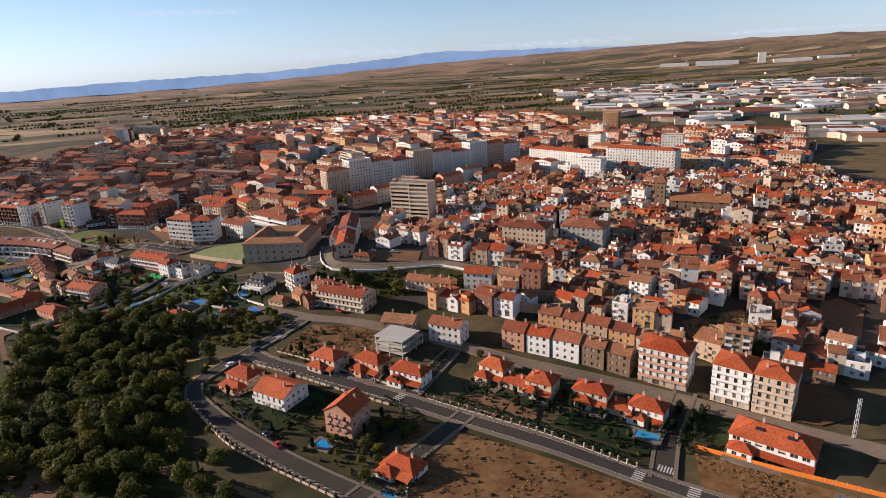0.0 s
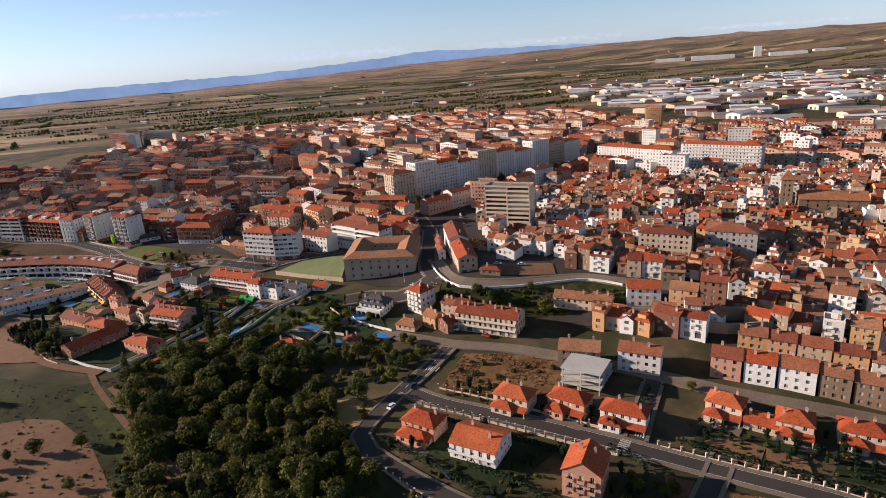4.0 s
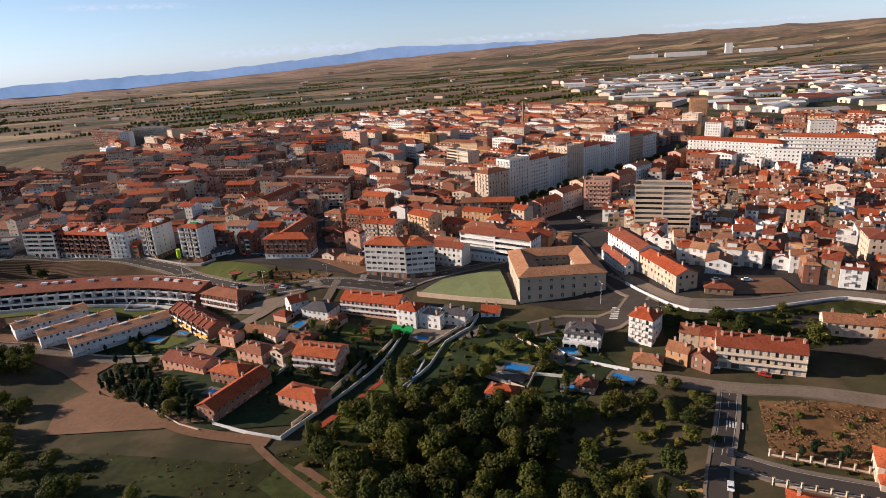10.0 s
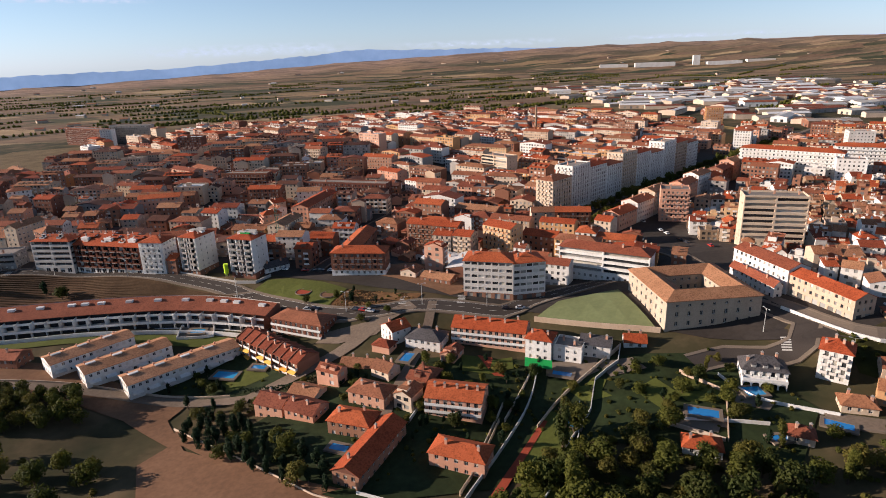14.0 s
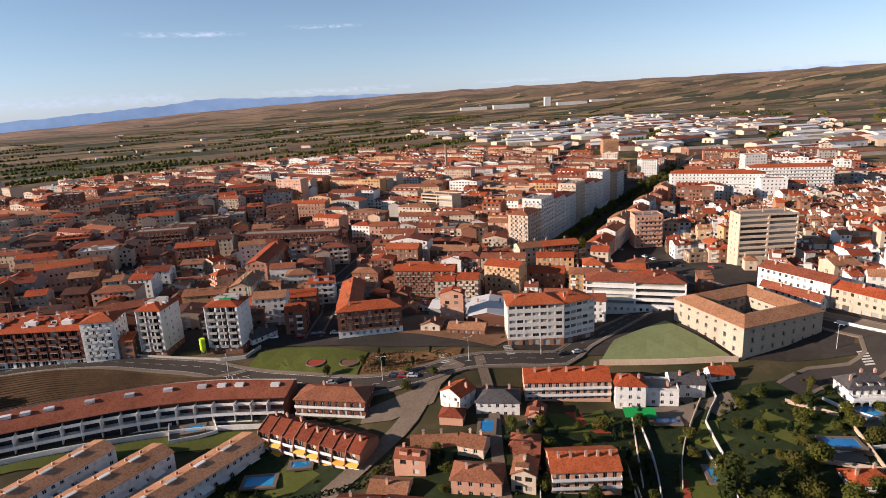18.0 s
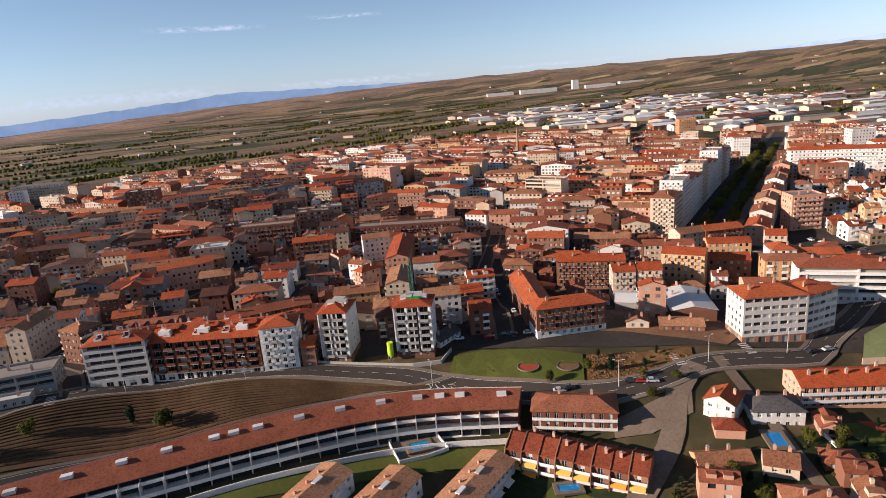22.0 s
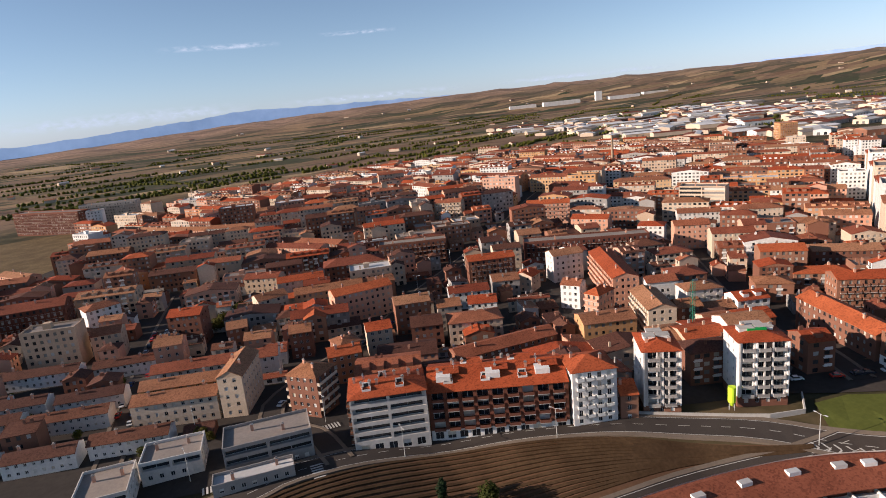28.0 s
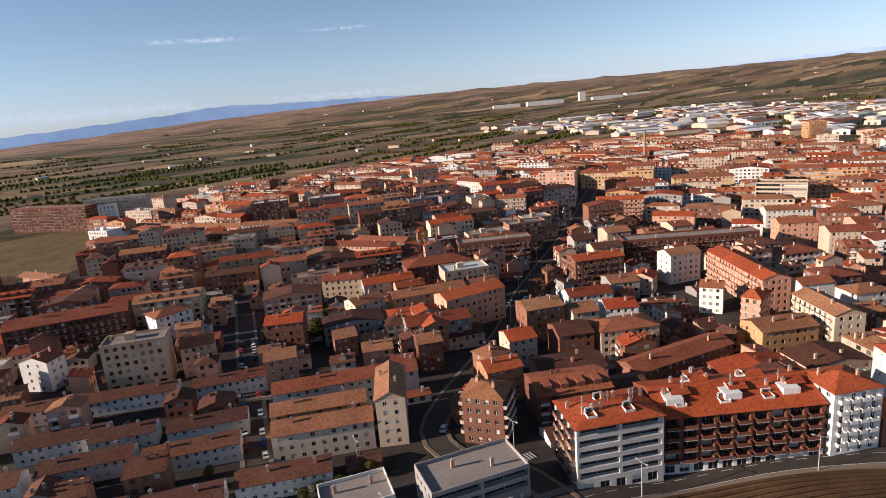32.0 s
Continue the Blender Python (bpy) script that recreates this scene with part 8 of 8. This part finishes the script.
tagged(part("garden_wall", wall_along([(-140.5, 334.4), (-132.3, 321.2)], 1.8, 0.28), W_CREAM, None), "cream rendered wall between gardens", "wall", "", "structure")
tagged(part("garden_wall", wall_along([(-173.1, 304.6), (-165.5, 313.2)], 1.8, 0.28), W_CREAM, None), "cream rendered wall between gardens", "wall", "", "structure")
tagged(part("garden_wall", wall_along([(-158.2, 310.8), (-145.1, 299.1)], 1.8, 0.28), W_CREAM, None), "cream rendered wall between gardens", "wall", "", "structure")
tagged(part("garden_wall", wall_along([(-218.3, 313.7), (-206.0, 335.2)], 1.8, 0.28), W_CREAM, None), "cream rendered wall between gardens", "wall", "", "structure")
tagged(part("garden_wall", wall_along([(-229.5, 294.2), (-221.4, 306.1), (-209.6, 326.8)], 1.8, 0.28), W_CREAM, None), "cream rendered wall between gardens", "wall", "", "structure")
tagged(part("garden_wall", wall_along([(-132.6, 317.9), (-144.3, 298.9)], 1.8, 0.28), W_CREAM, None), "cream rendered wall between gardens", "wall", "", "structure")
patch("terrace_paving", [(-177.7, 346.3), (-167.1, 347.9), (-159.4, 356.9), (-170.9, 356.9)], PAVING, 0.57, "pale paved garden terrace", "terrace")
patch("garden_path", [(-221.4, 292.1), (-218.4, 291.5), (-193.6, 323.8), (-195.2, 324.9)], RUST, 0.57, "reddish brick garden path", "path")
patch("lawn", [(-216.2, 291.0), (-208.7, 289.4), (-187.9, 309.9), (-189.9, 313.5)], LAWN, 0.57, "clipped garden lawn between walls", "lawn")
patch("lawn", [(-206.6, 353.3), (-196.4, 354.8), (-195.1, 361.9), (-203.1, 361.6)], LAWN, 0.57, "clipped garden lawn between walls", "lawn")
patch("terrace_paving", [(-157.0, 311.1), (-145.2, 302.8), (-141.7, 306.4), (-149.7, 315.9)], PAVING, 0.57, "pale paved pool terrace", "terrace")
block("dark brick slab of flats at the edge of the town", (-652, 1138), (-579, 1072), 14, 8, W_DARKBRICK, R_FLAT, "flat", front="balcony")
block("dark grey slab of flats at the edge of the town", (-585, 1121), (-526, 1103), 14, 8, W_GREY, R_FLAT, "flat", front="balcony")

# ---- the rest of the town ----
rng = random.Random(4)
BANK = [(-84, 316), (-79, 334), (-70, 321.5), (-48, 315.5), (-27, 316), (-8, 314.5), (6, 305), (14, 288), (-20, 293), (-46, 299), (-72, 302)]
KEEP.append(BANK)
OLD = ([W_STONE, W_STONE, W_CREAM, W_CREAM, W_WHITE, W_WHITE, W_WHITE, W_WHITE, W_OCHRE, W_OCHRE, W_BRICK], [R_TAN, R_TAN, R_TAN, R_BROWN, R_BROWN, R_RED, R_RED, R_DARKRED])
NEW = ([W_BRICK, W_BRICK, W_BRICK, W_CREAM, W_CREAM, W_WHITE, W_WHITE, W_OCHRE, W_GREY, W_PINK], [R_BROWN, R_BROWN, R_BROWN, R_TAN, R_RED, R_RED])
WEST = (NEW[0][:5] + [W_GREY, W_PINK, W_CREAM], [R_OLD, R_OLD, R_OLD, R_BROWN, R_DARKRED, R_TAN, R_RED])
fill([(-20, 285), (60, 240), (130, 200), (330, 230), (330, 560), (60, 560), (-45, 520), (-50, 350)], -33, rng, (2, 3), (5, 11), (7, 12), 4.0, (0.5, 5), 42, *OLD, kinds=("gable", "gable", "gable", "cross", "lean", "hip", "flat"), jitter=15, text="old town house")
fill([(-230, 470), (-200, 425), (-95, 410), (-80, 560), (-180, 620), (-240, 540)], -35, rng, (3, 5), (11, 26), (11, 15), 6, (3, 9), 60, *NEW, kinds=("gable", "gable", "gable", "hip", "flat", "cross"), jitter=2)
fill([(-400, 530), (-300, 485), (-262, 470), (-244, 545), (-212, 600), (-230, 770), (-330, 660), (-420, 570)], -18, rng, (3, 5), (11, 26), (11, 15), 6, (3, 9), 60, *WEST, kinds=("gable", "gable", "hip", "cross"), jitter=2)
fill([(-640, 640), (-480, 640), (-470, 600), (-436, 560), (-270, 746), (-150, 870), (-300, 1000), (-560, 900), (-640, 760)], -12, rng, (3, 5), (13, 32), (11, 15), 6, (3, 10), 70, *WEST, kinds=("gable", "gable", "gable", "hip", "flat", "cross"), jitter=1)
fill([(-220, 770), (-190, 620), (-80, 570), (60, 690), (240, 870), (180, 1120), (-60, 1260), (-300, 1240), (-560, 1100), (-560, 900), (-300, 1000)], -48, rng, (3, 5), (14, 36), (11, 15), 7, (4, 11), 85, *NEW, kinds=("gable", "gable", "gable", "hip", "flat", "cross"), jitter=1)
fill([(-60, 560), (60, 560), (330, 560), (410, 700), (300, 860), (240, 850), (40, 650)], -45, rng, (3, 6), (12, 22), (10, 13), 8, (5, 12), 70, *NEW, kinds=("gable", "gable", "gable", "hip", "flat", "cross"), jitter=1)
fill([(-462, 545), (-440, 540), (-395, 602), (-340, 668), (-290, 726), (-420, 705), (-436, 640)], -10, rng, (2, 4), (8, 16), (9, 12), 4, (2, 6), 50, *WEST, kinds=("gable", "gable", "hip", "cross"), jitter=2)
fill([(-302, 480), (-264, 474), (-252, 520), (-262, 566), (-304, 545)], -18, rng, (3, 4), (9, 16), (10, 13), 4, (2, 6), 60, [W_CREAM, W_BRICK, W_WHITE], [R_RED, R_TAN, R_BROWN], kinds=("gable", "gable", "hip"), jitter=2)
SMALL = ([W_WHITE, W_CREAM, W_BRICK, W_BRICK, W_PINK, W_GREY], [R_BROWN, R_TAN, R_BROWN, R_RED, R_DARKRED])
infill([(-620, 560), (-500, 545), (-430, 530), (-390, 520), (-300, 480), (-240, 540), (-200, 640), (-260, 780), (-420, 760), (-560, 720), (-640, 680)], -12, rng, 2600, SMALL[0], [R_OLD, R_OLD, R_BROWN, R_TAN, R_DARKRED])
infill([(-230, 470), (-200, 425), (-95, 410), (-80, 560), (-180, 620), (-240, 540)], -35, rng, 900, *SMALL)
infill([(-60, 345), (40, 320), (60, 240), (130, 200), (330, 230), (300, 420), (60, 520), (-50, 500)], -33, rng, 1500, *OLD, size=(5, 8))
infill([(-310, 360), (-262, 392), (-222, 366), (-240, 330), (-262, 330)], -35, rng, 120, [W_PINK, W_BRICK, W_CREAM], [R_BROWN, R_TAN, R_DARKRED], size=(6, 10), floors=(1, 1, 2))
KEEP.remove(BANK)
if FAR.v:
    far = part("far_houses", FAR, FAR_MATS, None)
    far.data.attributes.new("tint", "FLOAT", "FACE").data.foreach_set("value", FAR_TINT)
    tagged(far, "far town houses with tiled roofs in dense rows", "houses", "", "stuff")
print("houses", COUNT)

tree_kinds()
trng = random.Random(21)
wood([(-224, 285), (-189, 316), (-140, 281), (-118, 228), (-126, 205), (-110, 172), (-160, 165), (-190, 215)], 150, trng, ["broad"] * 6 + ["poplar", "bush"], (0.6, 1.15), 5.0)
wood([(-228, 285), (-195, 313), (-167, 324), (-120, 283), (-97, 260), (-116, 232), (-195, 251)], 34, trng, ["broad", "broad", "broad", "poplar", "bush"], (0.5, 1.0), 4.5)
wood([(-316, 344), (-313, 362), (-267, 314), (-266, 300), (-290, 318)], 58, trng, ["broad", "conifer", "conifer"], (0.5, 0.8), 3.5, "trees along the dirt track")
wood([(-400, 388), (-359, 378), (-350, 362), (-380, 358), (-402, 366)], 34, trng, ["broad"], (0.5, 0.85), 4.5, "trees on the open lot")
wood([(-371, 346), (-335, 330), (-328, 304), (-260, 262), (-330, 240), (-400, 300)], 80, trng, ["broad", "broad", "bush"], (0.5, 0.9), 5, "trees on the rough grass")
wood([(-250, 246), (-214, 230), (-180, 188), (-140, 166), (-150, 142), (-230, 172)], 60, trng, ["bush", "bush", "broad"], (0.35, 0.8), 4, "shrubs on the dry earth")
wood([(-160, 345), (-110, 345), (-125, 290), (-160, 300), (-185, 322)], 14, trng, ["broad", "conifer", "bush", "bush"], (0.4, 0.75), 4, "garden trees")
wood([(-110, 300), (-85, 288), (-90, 262), (-125, 275)], 22, trng, ["broad", "bush"], (0.4, 0.8), 4, "garden trees")
wood([(-78, 328), (-68, 319), (-20, 313), (4, 303), (10, 290), (-40, 299), (-72, 305)], 36, trng, ["bush", "bush", "bush", "broad"], (0.4, 0.9), 3, "shrubs on the bank")
wood([(-70, 268), (-36, 254), (-60, 236), (-82, 247)], 14, trng, ["bush"], (0.4, 1.1), 3, "shrubs on the dry plot")
wood([(-20, 245), (20, 224), (12, 238), (-10, 250)], 10, trng, ["broad", "bush"], (0.35, 0.6), 3, "garden trees")
wood([(95, 215), (125, 205), (150, 190), (135, 230), (105, 240)], 20, trng, ["broad", "bush", "bush"], (0.4, 0.7), 4, "trees on the slope")
wood([(-254, 432), (-263, 421), (-254, 414), (-228, 413), (-232, 420)], 14, trng, ["bush", "bush", "conifer"], (0.3, 0.7), 2.5, "shrubs on the dry slope")
wood([(-330, 400), (-280, 372), (-262, 372), (-296, 352), (-330, 372)], 26, trng, ["bush", "conifer", "broad"], (0.3, 0.6), 3, "garden trees")

for i in range(40):
    u = i / 22
    for side in (-7.0, 7.0):
        x, y = -100 + 190 * u + side * 0.58, 529 + 137 * u - side * 0.81
        tree("broad", x, y, trng.uniform(0.75, 1.0), trng, group="trees of the avenue")


def hedge(pts, h, w, rng, label="clipped dark green garden hedge"):
    """Leaf sprays over the skin of a long low box that follows the ground."""
    s = Shape()
    line = smooth_line(pts, 1.0)
    for a, b in zip(line, line[1:]):
        d = (b - a).normalized()
        r = Vector((d.y, -d.x, 0))
        for k in range(9):
            p = a.lerp(b, rng.random())
            side = rng.choice((-1, 0, 1))
            q = p + r * (side * w / 2 if side else rng.uniform(-w / 2, w / 2))
            z = gz(q.x, q.y) + 0.3 + (rng.uniform(0, h) if side else h)
            n = (r * side + Vector((rng.uniform(-0.5, 0.5), rng.uniform(-0.5, 0.5), 0.4 if side else 1))).normalized()
            t = n.orthogonal().normalized() * 0.42
            u = n.cross(t)
            c = Vector((q.x, q.y, z))
            s.face([tuple(c + t), tuple(c + u), tuple(c - t), tuple(c - u)])
    tagged(part("hedge", s, LEAF_DARK, None), label, "hedge", "garden hedges")


hrng = random.Random(5)
for pts, h in (([(-104, 216), (-86, 200), (-72, 184)], 2.2), ([(-84, 226), (-60, 212), (-44, 202)], 1.8), ([(-76, 200), (-62, 190), (-54, 182)], 2.0), ([(-62, 198), (-44, 206)], 1.8), ([(-30, 204), (-22, 192), (-34, 172)], 2.0), ([(-6, 204), (20, 186), (50, 168)], 1.8), ([(88, 190), (72, 168)], 2.4), ([(78, 192), (66, 174)], 2.4), ([(-14, 222), (-6, 234)], 1.6), ([(-2, 200), (8, 212)], 2.2), ([(20, 190), (32, 202)], 2.2), ([(36, 182), (44, 194)], 2.2), ([(-40, 222), (-34, 230)], 1.6), ([(-58, 229), (-50, 238)], 1.6), ([(-36, 160), (-20, 150), (-11, 170)], 1.6), ([(84, 168), (96, 158)], 1.5), ([(-300, 372), (-280, 366), (-268, 372)], 1.8), ([(-234, 322), (-222, 318)], 1.6), ([(-262, 340), (-246, 330)], 1.8)):
    hedge(pts, h, 1.1, hrng)


def fence(pts, label):
    """A low wall with pale square posts."""
    line = smooth_line(pts, 3.2)
    root = empty("garden_fence", Matrix(), label, "fence", "villa fences")
    part("low_wall", wall_along(pts, 0.9, 0.2), W_CREAM, root)
    for p in line:
        s = Shape()
        s.box(-0.22, -0.22, -0.4, 0.22, 0.22, 1.9)
        s.box(-0.3, -0.3, 1.9, 0.3, 0.3, 2.05)
        part("post", s, W_CREAM, root, at=Matrix.Translation((p.x, p.y, gz(p.x, p.y) + 0.4)))


for pts in ([(-84, 247), (-54, 229), (-24, 211)], [(-90, 236), (-58, 217), (-28, 200)], [(-14, 203), (30, 177), (54, 161)], [(-108, 207), (-84, 180), (-68, 168), (-40, 150)], [(-18, 149), (-30, 141)]):
    fence(pts, "low cream garden wall with square posts")
gr = random.Random(17)
for x, y in ((-284, 420), (-276, 426), (-252, 403), (-262, 424), (-270, 402), (-240, 405), (-248, 412)):
    tree("broad", x, y, gr.uniform(0.3, 0.45), gr, group="trees of the parking lot")
wood([(-262, 372), (-222, 364), (-190, 350), (-206, 318), (-240, 330), (-262, 345)], 40, gr, ["broad", "conifer", "broad"], (0.3, 0.55), 4, "garden trees")
wood([(-180, 338), (-150, 342), (-112, 332), (-108, 305), (-132, 300), (-172, 322)], 16, gr, ["broad", "broad", "conifer", "poplar"], (0.35, 0.6), 4, "garden trees")
for k in range(26):
    tree("bush", gr.uniform(100, 128), gr.uniform(239, 252), gr.uniform(0.3, 0.9), gr, group="scrub on the slope")
wood([(-256, 368), (-222, 366), (-185, 356), (-200, 322), (-225, 300), (-258, 330)], 34, gr, ["bush", "bush", "broad", "conifer"], (0.3, 0.6), 3, "garden trees")
wood([(-190, 340), (-150, 348), (-118, 338), (-108, 305), (-130, 288), (-180, 318)], 30, gr, ["bush", "bush", "broad"], (0.35, 0.7), 3, "garden trees")
wood([(95, 230), (130, 215), (160, 215), (150, 240), (110, 250)], 18, gr, ["bush", "broad"], (0.4, 0.7), 3.5, "trees on the slope")
wood([(-84, 240), (-20, 204), (-14, 212), (-76, 250)], 22, gr, ["bush", "conifer", "bush"], (0.35, 0.6), 2.5, "villa garden trees")
wood([(-104, 214), (-66, 178), (-44, 200), (-84, 232)], 18, gr, ["bush", "conifer"], (0.35, 0.7), 3, "villa garden trees")
wood([(-60, 176), (-34, 154), (-10, 176), (-30, 198)], 34, gr, ["bush", "conifer", "broad"], (0.3, 0.55), 2.6, "villa garden trees")
wood([(0, 206), (60, 168), (72, 178), (14, 222)], 44, gr, ["bush", "conifer", "bush"], (0.3, 0.6), 2.4, "villa garden trees")
wood([(72, 172), (92, 190), (84, 196), (66, 178)], 14, gr, ["bush", "conifer"], (0.4, 0.7), 2.6, "villa garden trees")
wood([(-118, 228), (-105, 203), (-86, 180), (-62, 155), (-36, 125), (-70, 110), (-150, 150), (-190, 205)], 110, gr, ["broad", "broad", "broad", "bush"], (0.5, 1.0), 4.5)
wood([(-14, 186), (48, 152), (28, 112), (-14, 132)], 30, gr, ["bush"], (0.15, 0.5), 3, "weeds on the dry plot")
wood([(76, 164), (116, 137), (110, 110)], 16, gr, ["bush"], (0.15, 0.4), 2.5, "weeds on the dry plot")
wood([(-430, 490), (-385, 468), (-420, 470), (-500, 474)], 5, gr, ["conifer", "broad"], (0.6, 0.9), 10, "trees on the field edge")
wood([(-498, 558), (-470, 548), (-466, 540), (-500, 546)], 16, gr, ["broad", "bush"], (0.3, 0.5), 2.5, "street trees")
wood([(-470, 640), (-440, 660), (-452, 690), (-490, 660)], 14, gr, ["broad"], (0.6, 0.9), 4, "trees of the square")
wood([(-560, 560), (-500, 550), (-490, 620), (-560, 630)], 24, gr, ["bush", "broad"], (0.25, 0.45), 3, "yard trees")
wood([(-228, 285), (-189, 318), (-120, 283), (-90, 258), (-112, 228), (-105, 203), (-150, 150), (-200, 215)], 260, gr, ["bush"], (0.6, 1.3), 3, "undergrowth")
wood([(-258, 370), (-185, 358), (-118, 340), (-108, 305), (-130, 288), (-200, 318), (-262, 298)], 130, gr, ["bush"], (0.3, 0.7), 2.5, "undergrowth")
wood([(-82, 318), (-78, 330), (-66, 318), (-21, 313), (4, 303), (12, 289), (-46, 300)], 70, gr, ["bush"], (0.3, 0.8), 2.5, "undergrowth")
wood([(-104, 212), (-70, 172), (-40, 152), (-30, 160), (-48, 204), (-84, 230)], 60, gr, ["bush"], (0.3, 0.8), 2.2, "undergrowth")
wood([(-10, 204), (54, 164), (72, 178), (14, 224)], 60, gr, ["bush"], (0.3, 0.7), 2.2, "undergrowth")


def tufts(polys, n, rng):
    """Dry grass clumps: small crossed blades over the weedy plots."""
    s = Shape()
    for poly in polys:
        xs, ys = [p[0] for p in poly], [p[1] for p in poly]
        for _ in range(n):
            x, y = rng.uniform(min(xs), max(xs)), rng.uniform(min(ys), max(ys))
            if not inside(x, y, poly) or math.sin(x * 0.23) * math.sin(y * 0.19 + x * 0.05) < rng.uniform(-0.6, 0.4):
                continue
            z, r, hh = gz(x, y) + 0.25, rng.uniform(0.15, 0.5), rng.uniform(0.15, 0.55)
            for k in range(3):
                a = k * 1.05 + rng.random()
                dx, dy = math.cos(a) * r, math.sin(a) * r
                s.face([(x - dx, y - dy, z), (x + dx, y + dy, z), (x + dx * 1.4, y + dy * 1.4 + 0.2, z + hh), (x - dx * 1.2, y - dy * 1.2 + 0.2, z + hh * 0.8)])
    tagged(part("dry_weeds", s, TUFT, None), "clumps of dry yellow-brown weeds", "weeds", "", "stuff")


tufts(([(-17, 190), (50, 153), (70, 130), (30, 100), (-15, 130), (-26, 152)], [(75, 168), (118, 138), (118, 100), (70, 150)], [(-72, 272), (-50, 266), (-20, 249), (-30, 240), (-60, 232), (-84, 246)], [(-256, 433), (-265, 420), (-255, 412.5), (-226, 412), (-232, 421)], [(-330, 300), (-240, 275), (-190, 300), (-150, 200), (-260, 170), (-360, 250)], [(99, 238), (100, 250), (130, 255), (124, 241)]), 2600, gr)
if UNDER.v:
    un = part("undergrowth", UNDER, LEAF, None)
    un.data.attributes.new("tint", "FLOAT", "FACE").data.foreach_set("value", UNDER_TINT)
    tagged(un, "dark green undergrowth between the trees", "shrubs", "", "stuff")
if WOOD_C.v:
    deep = empty("deep_wood", Matrix(), "closed stand of broad green trees in the park", "trees")
    deep["kind"] = "stuff"
    part("trunks", WOOD_T, BARK, deep, kind="stuff")
    cr = part("crowns", WOOD_C, LEAF, deep, kind="stuff")
    cr.data.attributes.new("tint", "FLOAT", "FACE").data.foreach_set("value", WOOD_TINT)
